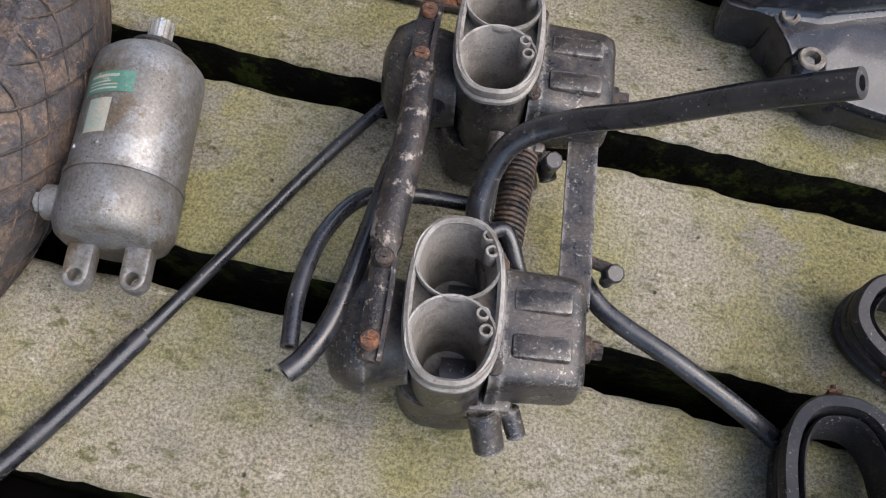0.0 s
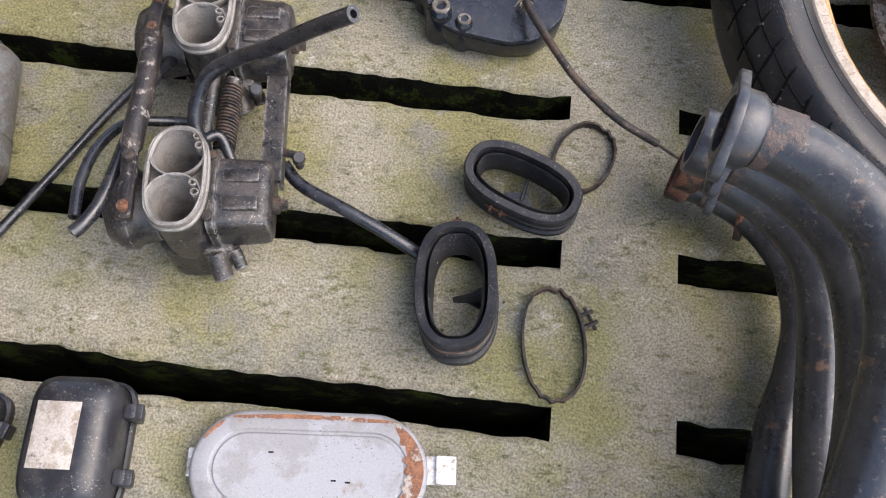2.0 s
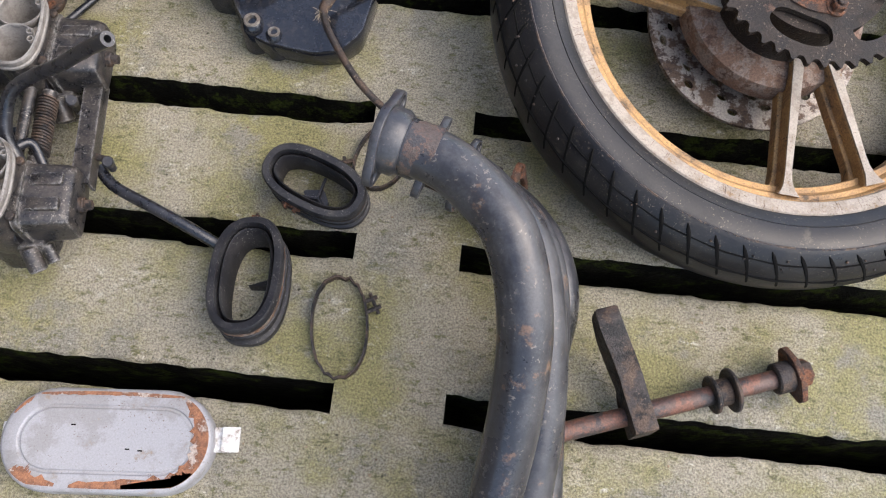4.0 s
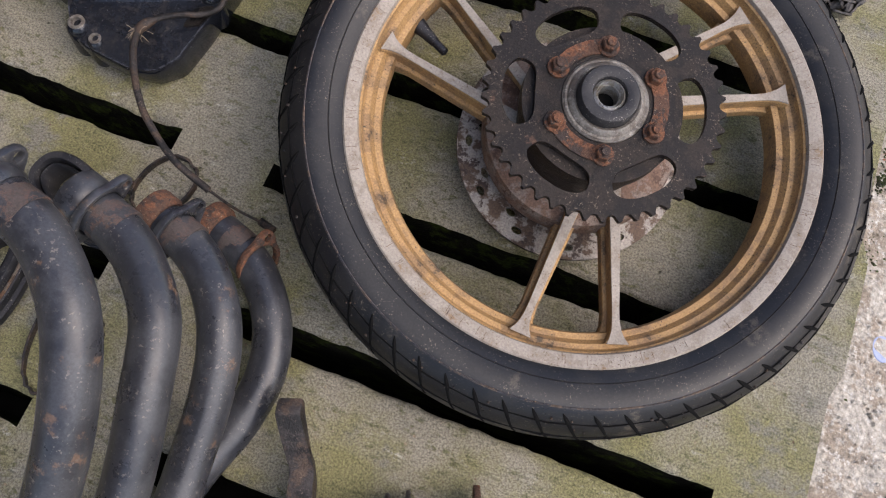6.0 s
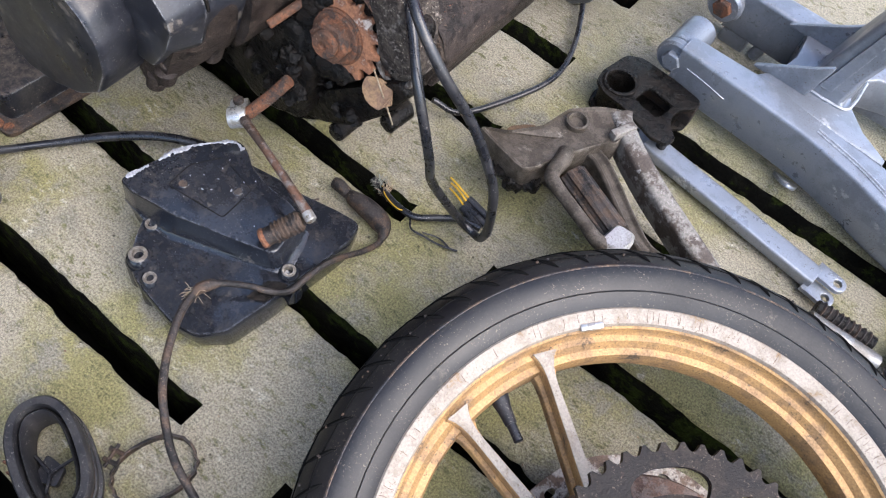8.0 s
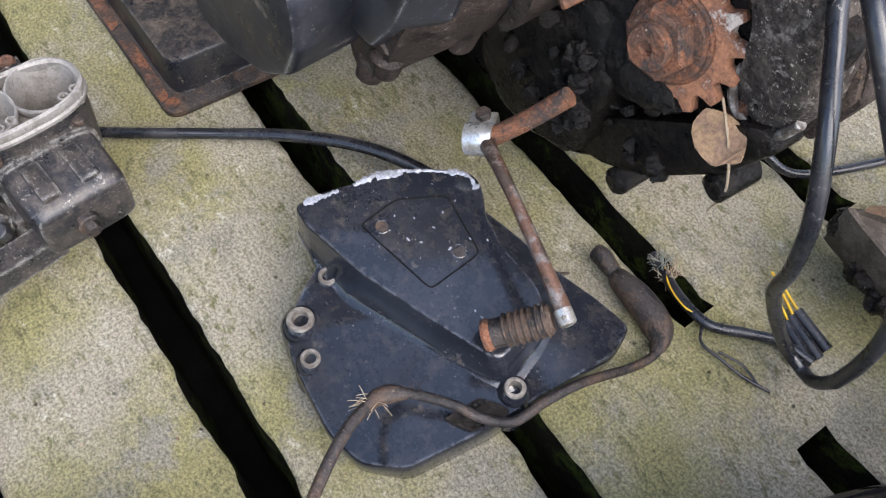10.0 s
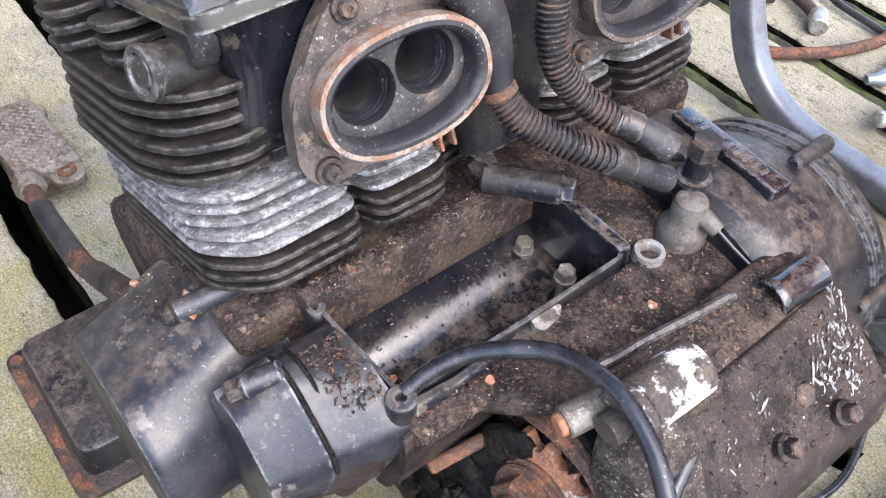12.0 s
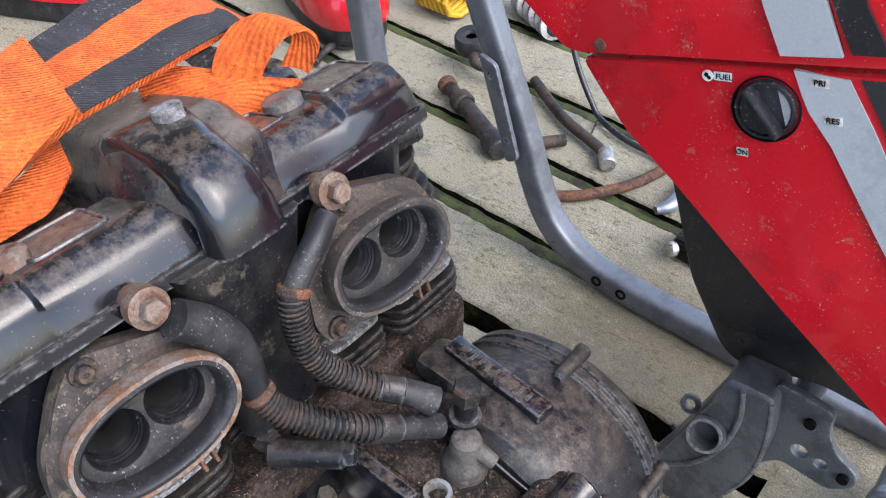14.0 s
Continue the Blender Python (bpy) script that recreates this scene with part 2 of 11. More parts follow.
CARB = mat("grimy_black_carburettor", (0.019, 0.0185, 0.0195), (0.044, 0.038, 0.034), (0.16, 0.15, 0.14), specular=0.4, soil=((0.072, 0.060, 0.050), 0.20), rough=0.34, metal=0.15, scale=65, amount=0.42, fine=500, grain=0.4,
           bump=0.14, third_scale=90, third_amount=0.03, edge=((0.26, 0.25, 0.235), 0.0038, 0.14), specks=((0.20, 0.18, 0.155), 0.45))
BOOT = mat("brown_dusty_boot_rubber", (0.066, 0.052, 0.043), (0.040, 0.034, 0.030), (0.125, 0.095, 0.070), specular=0.25, rough=0.65, scale=50, amount=0.45, fine=500, grain=0.35, bump=0.3,
           third_scale=70, third_amount=0.2, specks=(DUST, 0.4))
BOSSLIME = mat("limed_black_boss", (0.040, 0.034, 0.030), (0.070, 0.055, 0.043), (0.58, 0.57, 0.55), specular=0.2, rough=0.7, scale=60, amount=0.45, fine=420, grain=0.4, bump=0.5, third_scale=42, third_amount=0.36)
STAINED = mat("rust_stained_alloy", (0.125, 0.074, 0.050), (0.165, 0.125, 0.10), (0.075, 0.042, 0.028), specular=0.25, rough=0.6, metal=0.2, scale=70, amount=0.45, fine=500, grain=0.35, bump=0.3, third_scale=60, third_amount=0.3)
PORTFACE = mat("dusty_black_port_face", (0.030, 0.028, 0.027), (0.019, 0.018, 0.019), (0.085, 0.062, 0.046), specular=0.25, rough=0.6, scale=40, amount=0.45, fine=500, grain=0.35, bump=0.25, third_scale=50, third_amount=0.18, specks=(DUST, 0.4))
LIME = mat("bird_lime", (0.42, 0.41, 0.39), (0.27, 0.25, 0.23), (0.14, 0.12, 0.10), rough=0.8, scale=220, amount=0.5, fine=700, grain=0.4, bump=0.4, third_scale=160, third_amount=0.35)
RAIL = mat("paint_chipped_rail", (0.014, 0.013, 0.014), (0.030, 0.024, 0.021), (0.19, 0.165, 0.145), specular=0.35, rough=0.42, metal=0.1, scale=60, amount=0.4, fine=500, grain=0.4, bump=0.35, third_scale=75, third_amount=0.26, specks=((0.16, 0.10, 0.07), 0.4))
GREYBOOT = mat("perished_grey_rubber", (0.085, 0.076, 0.066), (0.060, 0.052, 0.046), (0.13, 0.115, 0.10), specular=0.3, rough=0.6, scale=60, amount=0.4, fine=500, grain=0.3, bump=0.2, third_scale=60, third_amount=0.15)
DIRTYALU = mat("stained_grey_alloy", (0.170, 0.170, 0.170), (0.125, 0.118, 0.108), (0.105, 0.083, 0.060), rough=0.45, metal=0.5, scale=28, amount=0.48, fine=500, grain=0.3, bump=0.1, third_scale=24, third_amount=0.3, specks=((0.07, 0.06, 0.045), 0.5))
CHIPPED = mat("chipped_pale_alloy", (0.17, 0.158, 0.142), (0.060, 0.046, 0.037), (0.28, 0.268, 0.25), rough=0.6, metal=0.2, scale=45, amount=0.45, fine=450, grain=0.35, bump=0.35, third_scale=70, third_amount=0.2)
CASE = mat("dirty_black_crankcase", (0.0095, 0.010, 0.0125), (0.021, 0.0195, 0.0185), (0.075, 0.062, 0.050), specular=0.35, soil=((0.095, 0.075, 0.058), 0.46), rough=0.36, metal=0.1, scale=26, amount=0.45, fine=450, grain=0.4,
           bump=0.14, third_scale=34, third_amount=0.16, edge=((0.17, 0.17, 0.175), 0.0034, 0.14), specks=((0.16, 0.135, 0.11), 0.26))
GRIME = mat("earth_crusted_crankcase", (0.058, 0.043, 0.034), (0.022, 0.018, 0.016), (0.115, 0.078, 0.054), specular=0.15, rough=0.8, scale=55, amount=0.5, fine=420, grain=0.6, bump=1.0,
            bump_scale=280, third_scale=110, third_amount=0.25, specks=((0.20, 0.155, 0.115), 0.34))
OILY = mat("oily_black_grime", (0.0048, 0.0043, 0.0040), (0.010, 0.0078, 0.0064), (0.0025, 0.0023, 0.0022), specular=0.16, rough=0.30, scale=70, amount=0.45, fine=500, grain=0.5, bump=1.0,
           bump_scale=200, third_scale=60, third_amount=0.4)
WALLGRIME = mat("brown_greasy_case_wall", (0.022, 0.017, 0.015), (0.034, 0.026, 0.022), (0.009, 0.0072, 0.0066), specular=0.16, rough=0.45, scale=45, amount=0.45, fine=450, grain=0.4, bump=0.6, third_scale=40, third_amount=0.35, specks=((0.17, 0.13, 0.10), 0.35))
SATIN = mat("satin_slate_black_paint", (0.0095, 0.0105, 0.0145), (0.017, 0.018, 0.023), (0.085, 0.074, 0.064), specular=0.4, soil=((0.066, 0.054, 0.045), 0.40), rough=0.36, scale=24, amount=0.4, fine=500, grain=0.3, bump=0.03, third_scale=40, third_amount=0.2,
            edge=((0.24, 0.24, 0.245), 0.003, 0.14), specks=((0.17, 0.155, 0.135), 0.2))
SLATE = mat("slate_black_enamel", (0.0095, 0.0110, 0.0150), (0.014, 0.0155, 0.020), (0.050, 0.045, 0.041), specular=0.5, soil=((0.045, 0.038, 0.033), 0.10), rough_var=0.07, rough=0.15, scale=20, amount=0.4, fine=500, grain=0.22, bump=0.02, third_scale=46, third_amount=0.10,
            edge=((0.10, 0.105, 0.12), 0.003, 0.14), specks=((0.16, 0.15, 0.14), 0.06))
GRIT = mat("gritty_grey_brown_casting", (0.058, 0.048, 0.040), (0.028, 0.023, 0.020), (0.125, 0.110, 0.096), specular=0.15, rough=0.75, scale=75, amount=0.5, fine=420, grain=0.5, bump=1.0,
           bump_scale=260, third_scale=85, third_amount=0.28, specks=((0.34, 0.30, 0.26), 0.4))
BAREALLOY = mat("bare_flaked_alloy", (0.30, 0.31, 0.345), (0.22, 0.225, 0.25), (0.13, 0.11, 0.09), rough=0.55, metal=0.4, scale=180, amount=0.45, fine=600, grain=0.35, bump=0.5, third_scale=140, third_amount=0.2)
LEVER = mat("rust_streaked_chrome", (0.17, 0.145, 0.13), (0.115, 0.062, 0.040), (0.06, 0.042, 0.033), rough=0.38, metal=0.5, scale=60, amount=0.55, fine=500, grain=0.3, bump=0.25, third_scale=50, third_amount=0.45)
BRACKET = mat("brown_grimed_casting", (0.074, 0.062, 0.050), (0.044, 0.036, 0.028), (0.155, 0.138, 0.115), specular=0.3, rough=0.55, metal=0.15, scale=60, amount=0.45, fine=500, grain=0.4, bump=0.45, third_scale=55, third_amount=0.14)
COOLER = mat("dirty_brown_cooler_alloy", (0.15, 0.13, 0.105), (0.085, 0.066, 0.048), (0.24, 0.225, 0.20), rough=0.6, metal=0.3, scale=50, amount=0.45, fine=500, grain=0.4, bump=0.35, third_scale=45, third_amount=0.2)
STAINEDPAPER = mat("stained_paper_label", (0.30, 0.27, 0.235), (0.22, 0.185, 0.15), (0.115, 0.10, 0.09), rough=0.7, scale=60, amount=0.45, fine=500, grain=0.25, bump=0.15, third_scale=55, third_amount=0.2)
COVER = mat("glossy_black_enamel", (0.005, 0.0055, 0.008), (0.010, 0.010, 0.012), (0.040, 0.034, 0.028), specular=0.5, soil=((0.105, 0.082, 0.063), 0.46), rough=0.12, scale=26, amount=0.35, fine=500, grain=0.35, bump=0.02,
            third_scale=34, third_amount=0.08, coat=0.12, edge=((0.17, 0.17, 0.175), 0.0032, 0.14), specks=((0.12, 0.105, 0.09), 0.15))
DUSTYCOVER = mat("dust_caked_black_enamel", (0.012, 0.012, 0.015), (0.040, 0.033, 0.028), (0.105, 0.085, 0.068), specular=0.35, soil=((0.125, 0.100, 0.078), 0.8), rough=0.30, scale=40, amount=0.45, fine=500, grain=0.4, bump=0.08,
                 third_scale=30, third_amount=0.25, edge=((0.20, 0.19, 0.18), 0.0032, 0.14), specks=((0.17, 0.14, 0.11), 0.25))
CASTGREY = mat("dull_grey_casting", (0.098, 0.103, 0.106), (0.070, 0.072, 0.072), (0.15, 0.145, 0.135), rough=0.45, metal=0.25, scale=30, amount=0.45, fine=500, grain=0.25, bump=0.12, third_scale=36, third_amount=0.2,
               edge=((0.26, 0.26, 0.255), 0.0038, 0.14), specks=((0.22, 0.20, 0.17), 0.3))
FIN = mat("black_cooling_fin", (0.010, 0.0095, 0.0095), (0.022, 0.019, 0.0165), (0.0075, 0.0075, 0.008), specular=0.18, soil=((0.060, 0.047, 0.038), 0.18), rough=0.5, metal=0.15, scale=50, amount=0.45, fine=500, grain=0.4, bump=0.15,
          third_scale=40, third_amount=0.3, edge=((0.12, 0.11, 0.10), 0.0034, 0.14), specks=((0.15, 0.12, 0.10), 0.2))
CORRODED = mat("white_corroded_alloy_fin", (0.20, 0.20, 0.205), (0.10, 0.097, 0.095), (0.36, 0.36, 0.37), rough=0.75, metal=0.1, scale=90, amount=0.5, fine=400, grain=0.45, bump=0.8,
               third_scale=150, third_amount=0.24)
PLASTIC = mat("black_abs_plastic", (0.012, 0.012, 0.015), (0.024, 0.024, 0.027), (0.06, 0.055, 0.05), specular=0.4, soil=((0.050, 0.045, 0.040), 0.2), rough=0.38, scale=24, amount=0.4, fine=500, grain=0.25, bump=0.03,
              third_scale=40, third_amount=0.08, specks=(DUST, 0.35))
SILVER = mat("silver_painted_steel", (0.215, 0.232, 0.262), (0.175, 0.19, 0.215), (0.32, 0.33, 0.345), rough=0.36, metal=0.5, scale=18, amount=0.42, fine=600, grain=0.1, bump=0.02,
             third_scale=40, third_amount=0.1, edge=((0.42, 0.43, 0.45), 0.0035, 0.14), specks=((0.10, 0.085, 0.07), 0.35))
GREYPAINT = mat("grey_painted_frame_steel", (0.125, 0.135, 0.152), (0.095, 0.101, 0.114), (0.19, 0.19, 0.195), rough=0.38, metal=0.3, scale=24, amount=0.4, fine=600, grain=0.15, bump=0.02,
                third_scale=50, third_amount=0.08, edge=((0.34, 0.35, 0.37), 0.0038, 0.14), specks=((0.10, 0.085, 0.07), 0.3))
GOLD = mat("gold_anodised_alloy", (0.34, 0.205, 0.088), (0.25, 0.155, 0.078), (0.085, 0.062, 0.042), specular=0.35, rough=0.58, metal=0.25, scale=34, amount=0.42, fine=500, grain=0.3, bump=0.12,
           third_scale=34, third_amount=0.18, specks=((0.06, 0.05, 0.035), 0.45))
RIMLIP = mat("oxidised_pale_rim_lip", (0.275, 0.240, 0.200), (0.235, 0.198, 0.160), (0.21, 0.145, 0.09), specular=0.3, rough=0.68, metal=0.1, scale=60, amount=0.4, fine=500, grain=0.2, bump=0.1,
             third_scale=60, third_amount=0.14, specks=((0.12, 0.09, 0.06), 0.4))
DISC = mat("pitted_rusty_brake_disc", (0.27, 0.243, 0.21), (0.095, 0.062, 0.042), (0.05, 0.033, 0.026), rough=0.5, metal=0.4, scale=60, amount=0.40, fine=500, grain=0.35, bump=0.4,
           third_scale=75, third_amount=0.32)
SPROCKET = mat("dark_oily_sprocket", (0.010, 0.008, 0.0075), (0.021, 0.016, 0.013), (0.075, 0.042, 0.028), specular=0.18, rough=0.5, metal=0.0, scale=40, amount=0.45, fine=500, grain=0.4, bump=0.35,
               third_scale=30, third_amount=0.06, specks=((0.14, 0.11, 0.08), 0.4))
CHAIN = mat("grimy_drive_chain", (0.024, 0.022, 0.022), (0.05, 0.043, 0.038), (0.09, 0.065, 0.045), rough=0.45, metal=0.3, scale=90, amount=0.45, fine=600, grain=0.4, bump=0.4,
            third_scale=60, third_amount=0.2, vary=0.3)
ZINC = mat("zinc_plated_fastener", (0.42, 0.42, 0.41), (0.29, 0.27, 0.235), (0.17, 0.13, 0.085), rough=0.36, metal=0.7, scale=70, amount=0.4, fine=600, grain=0.2, bump=0.08,
           third_scale=60, third_amount=0.2)
DULLALLOY = mat("grimy_grey_alloy", (0.16, 0.145, 0.125), (0.10, 0.085, 0.07), (0.24, 0.22, 0.195), rough=0.55, metal=0.3, scale=70, amount=0.45, fine=500, grain=0.35, bump=0.35,
                third_scale=90, third_amount=0.2)
OVALGREY = mat("grey_painted_filter_lid", (0.265, 0.265, 0.275), (0.215, 0.21, 0.21), (0.21, 0.175, 0.14), rough=0.45, scale=20, amount=0.4, fine=600, grain=0.12, bump=0.03,
               third_scale=40, third_amount=0.10, specks=((0.12, 0.09, 0.07), 0.3))
ORANGERUST = mat("orange_flaking_rust", (0.24, 0.105, 0.052), (0.15, 0.066, 0.036), (0.34, 0.29, 0.25), rough=0.8, scale=60, amount=0.5, fine=500, grain=0.35, bump=0.5,
                 third_scale=60, third_amount=0.3)
RUSTYBAND = mat("paint_and_rust_clamp_band", (0.155, 0.125, 0.103), (0.135, 0.072, 0.042), (0.075, 0.048, 0.034), rough=0.7, scale=80, amount=0.5, fine=500, grain=0.35, bump=0.4,
                third_scale=60, third_amount=0.35)
WHITE = mat("scuffed_white_paint", (0.60, 0.59, 0.57), (0.45, 0.42, 0.38), (0.22, 0.18, 0.15), rough=0.6, scale=90, amount=0.4, fine=500, grain=0.2, bump=0.15,
            third_scale=90, third_amount=0.25)
RED = mat("glossy_red_paint", (0.47, 0.009, 0.016), (0.38, 0.008, 0.014), (0.36, 0.07, 0.055), rough=0.22, scale=14, amount=0.35, fine=500, grain=0.08, bump=0.01,
          third_scale=45, third_amount=0.12, coat=0.5, specks=((0.34, 0.20, 0.17), 0.24), soil=((0.24, 0.060, 0.045), 0.42))
STRIPE = mat("silver_grey_stripe", (0.36, 0.38, 0.39), (0.31, 0.33, 0.34), rough=0.4, scale=15, amount=0.4, fine=600, grain=0.08, bump=0.0)
ORANGE = mat("orange_webbing", (0.66, 0.115, 0.010), (0.55, 0.085, 0.008), (0.30, 0.06, 0.025), rough=0.75, scale=60, amount=0.4, fine=480, grain=0.5, bump=0.7, third_scale=40,
             third_amount=0.08)
BLACKWEB = mat("black_webbing", (0.020, 0.020, 0.024), (0.034, 0.034, 0.038), rough=0.8, scale=60, amount=0.4, fine=700, grain=0.35, bump=0.5, specks=(DUST, 0.4))

STITCH = mat("dark_red_stitching", (0.12, 0.025, 0.010), (0.07, 0.02, 0.01), rough=0.8, scale=200, amount=0.4, fine=700, grain=0.3, bump=0.2)


def weave(m, pitch, depth):
    """Add the diagonal ribs of woven webbing to a material."""
    N, L = m.node_tree.nodes, m.node_tree.links
    bsdf = N["Principled BSDF"]
    geo = N.new("ShaderNodeNewGeometry")
    mp = N.new("ShaderNodeMapping")
    mp.inputs["Rotation"].default_value = (0, 0, radians(28))
    L.new(geo.outputs["Position"], mp.inputs["Vector"])
    w = N.new("ShaderNodeTexWave")
    w.inputs["Scale"].default_value = 0.314 / pitch
    w.inputs["Distortion"].default_value, w.inputs["Detail"].default_value, w.inputs["Detail Scale"].default_value = 0.8, 1.0, 3.0
    L.new(mp.outputs[0], w.inputs["Vector"])
    r = N.new("ShaderNodeMapRange")
    for k, v in zip(("From Min", "From Max", "To Min", "To Max"), (0.0, 0.6, depth, 1.05)):
        r.inputs[k].default_value = v
    L.new(w.outputs["Fac"], r.inputs["Value"])
    sc = N.new("ShaderNodeVectorMath")
    sc.operation = "SCALE"
    L.new(bsdf.inputs["Base Color"].links[0].from_socket, sc.inputs[0])
    L.new(r.outputs["Result"], sc.inputs["Scale"])
    L.new(sc.outputs[0], bsdf.inputs["Base Color"])
    b = N.new("ShaderNodeBump")
    b.inputs["Strength"].default_value, b.inputs["Distance"].default_value = 0.7, 0.0012
    L.new(w.outputs["Fac"], b.inputs["Height"])
    if bsdf.inputs["Normal"].links:
        L.new(bsdf.inputs["Normal"].links[0].from_socket, b.inputs["Normal"])
    L.new(b.outputs[0], bsdf.inputs["Normal"])


weave(ORANGE, 0.0017, 0.78)
weave(BLACKWEB, 0.0014, 0.7)
GREENLABEL = mat("green_foil_label", (0.045, 0.115, 0.090), (0.065, 0.14, 0.11), (0.26, 0.24, 0.20), rough=0.5, scale=80, amount=0.4, fine=600, grain=0.2, bump=0.05,
                 third_scale=90, third_amount=0.2)
PALELABEL = mat("faded_foil_label", (0.19, 0.22, 0.19), (0.24, 0.225, 0.185), (0.29, 0.20, 0.115), rough=0.5, scale=90, amount=0.4, fine=600, grain=0.15, bump=0.1, third_scale=60,
                third_amount=0.3)
# ink for print; the same black paints the dark of holes, bores and grooves
INKDARK = mat("black_ink_and_hole_dark", (0.006, 0.006, 0.006), specular=0.05, rough=0.9, bump=0.0)
LEAF = mat("dead_leaf", (0.15, 0.09, 0.055), (0.21, 0.13, 0.07), (0.08, 0.05, 0.035), rough=0.8, scale=80, amount=0.5, fine=500, grain=0.3, bump=0.4, vary=0.4)
STRAW = mat("straw_litter", (0.22, 0.16, 0.10), (0.30, 0.24, 0.165), (0.10, 0.06, 0.035), rough=0.9, scale=120, amount=0.5, fine=500, grain=0.3, bump=0.2, vary=0.5)
YELLOW = mat("yellow_plastic", (0.55, 0.33, 0.015), (0.45, 0.26, 0.015), rough=0.45, scale=30, amount=0.4, fine=500, grain=0.1, bump=0.05)
BLUECAP = mat("blue_grey_plastic_cap", (0.24, 0.28, 0.42), (0.20, 0.24, 0.37), rough=0.4, scale=30, amount=0.4, fine=500, grain=0.1, bump=0.05)


# ---- mesh helpers ----
def smooth(bm, angle=38):
    bm.normal_update()
    lim = radians(angle)
    for f in bm.faces:
        f.smooth = True
    for e in bm.edges:
        e.smooth = len(e.link_faces) != 2 or e.calc_face_angle(0) < lim


def thing(name, label, category, m=None, group="", kind=""):
    ob = new(name)
    ob.empty_display_size = 0.02
    ob.matrix_world = m if m is not None else Matrix()
    return tagged(ob, label, category, group, kind)


def mesh_of(name, bm, material, angle=38):
    bmesh.ops.recalc_face_normals(bm, faces=bm.faces)
    smooth(bm, angle)
    me = bpy.data.meshes.new(name)
    bm.to_mesh(me)
    bm.free()
    for m in material if isinstance(material, (list, tuple)) else (material,):
        me.materials.append(m)
    return me


def part(name, bm, material, parent, label="", world=True, angle=38):
    """One mesh under a thing or part; world: the bmesh is in world coordinates."""
    if world:
        bm.transform(root_matrix(parent).inverted())
    ob = new(name, mesh_of(name, bm, material, angle))
    ob.parent = parent
    return tagged(ob, label)


def shifted(t, x, y, z=0.0):
    t.matrix_basis = Matrix.Translation((x, y, z)) @ t.matrix_basis
    return t


def root_matrix(ob):
    m = ob.matrix_basis.copy()
    while ob.parent:
        ob = ob.parent
        m = ob.matrix_basis @ m
    return m


def single(name, bm, material, label, category, base=(0, 0, 0), group="", kind="", angle=38):
    """A thing that is one mesh, with its origin at its base."""
    m = Matrix.Translation(base)
    bm.transform(m.inverted())
    ob = new(name, mesh_of(name, bm, material, angle))
    ob.matrix_world = m
    return tagged(ob, label, category, group, kind)


def box(bm, c, s, bevel=0.0, m=None, seg=2):
    r = bmesh.ops.create_cube(bm, size=1.0)
    vs = r["verts"]
    bmesh.ops.scale(bm, vec=s, verts=vs)
    if bevel:
        es = list({e for v in vs for e in v.link_edges})
        g = bmesh.ops.bevel(bm, geom=es, offset=bevel, segments=seg, affect="EDGES", profile=0.5)
        vs = list({v for v in g["verts"]} | {v for f in g["faces"] for v in f.verts} | {v for v in vs if v.is_valid})
    t = Matrix.Translation(c)
    bmesh.ops.transform(bm, matrix=(m @ t) if m is not None else t, verts=vs)
    return vs


def aim(p, q):
    """A matrix with its origin at p and its z axis towards q."""
    d = Vector(q) - Vector(p)
    return Matrix.Translation(p) @ d.to_track_quat("Z", "Y").to_matrix().to_4x4()


def cyl(bm, p, q, r0, r1=None, n=20, bevel=0.0):
    """A cylinder or cone from p to q."""
    r1 = r0 if r1 is None else r1
    h = (Vector(q) - Vector(p)).length
    prof = [(0, 0), (r0 - bevel, 0), (r0, bevel), (r1, h - bevel), (r1 - bevel, h), (0, h)] if bevel else [(0, 0), (r0, 0), (r1, h), (0, h)]
    lathe(bm, prof, n, aim(p, q))


def lathe(bm, prof, n=32, m=None, closed=False, wobble=None):
    """Turn a profile of (radius, z) about the z axis of m."""
    m = m if m is not None else Matrix()
    rings = []
    for r, z in prof:
        if r < 1e-7:
            rings.append([bm.verts.new(m @ Vector((0, 0, z)))])
        else:
            ring = []
            for i in range(n):
                a = 2 * math.pi * i / n
                k = wobble(a, z) if wobble else 0.0
                ring.append(bm.verts.new(m @ Vector(((r + k) * math.cos(a), (r + k) * math.sin(a), z))))
            rings.append(ring)
    pairs = list(zip(rings, rings[1:])) + ([(rings[-1], rings[0])] if closed else [])
    for a, b in pairs:
        for i in range(n):
            j = (i + 1) % n
            if len(a) == 1 and len(b) == 1:
                continue
            if len(a) == 1:
                bm.faces.new((a[0], b[i], b[j]))
            elif len(b) == 1:
                bm.faces.new((a[i], a[j], b[0]))
            else:
                bm.faces.new((a[i], a[j], b[j], b[i]))


def spline(pts, sub=8, closed=False):
    P = [Vector(p) for p in pts]
    if len(P) == 2 and not closed:
        return [P[0].lerp(P[1], i / sub) for i in range(sub + 1)]
    out = []
    n = len(P)
    for i in range(n if closed else n - 1):
        a = P[(i - 1) % n] if closed or i > 0 else P[0] * 2 - P[1]
        b, c = P[i], P[(i + 1) % n]
        d = P[(i + 2) % n] if closed or i + 2 < n else P[-1] * 2 - P[-2]
        for k in range(sub):
            t = k / sub
            out.append(0.5 * ((2 * b) + (c - a) * t + (2 * a - 5 * b + 4 * c - d) * t * t + (3 * b - a - 3 * c + d) * t ** 3))
    if not closed:
        out.append(P[-1])
    return out


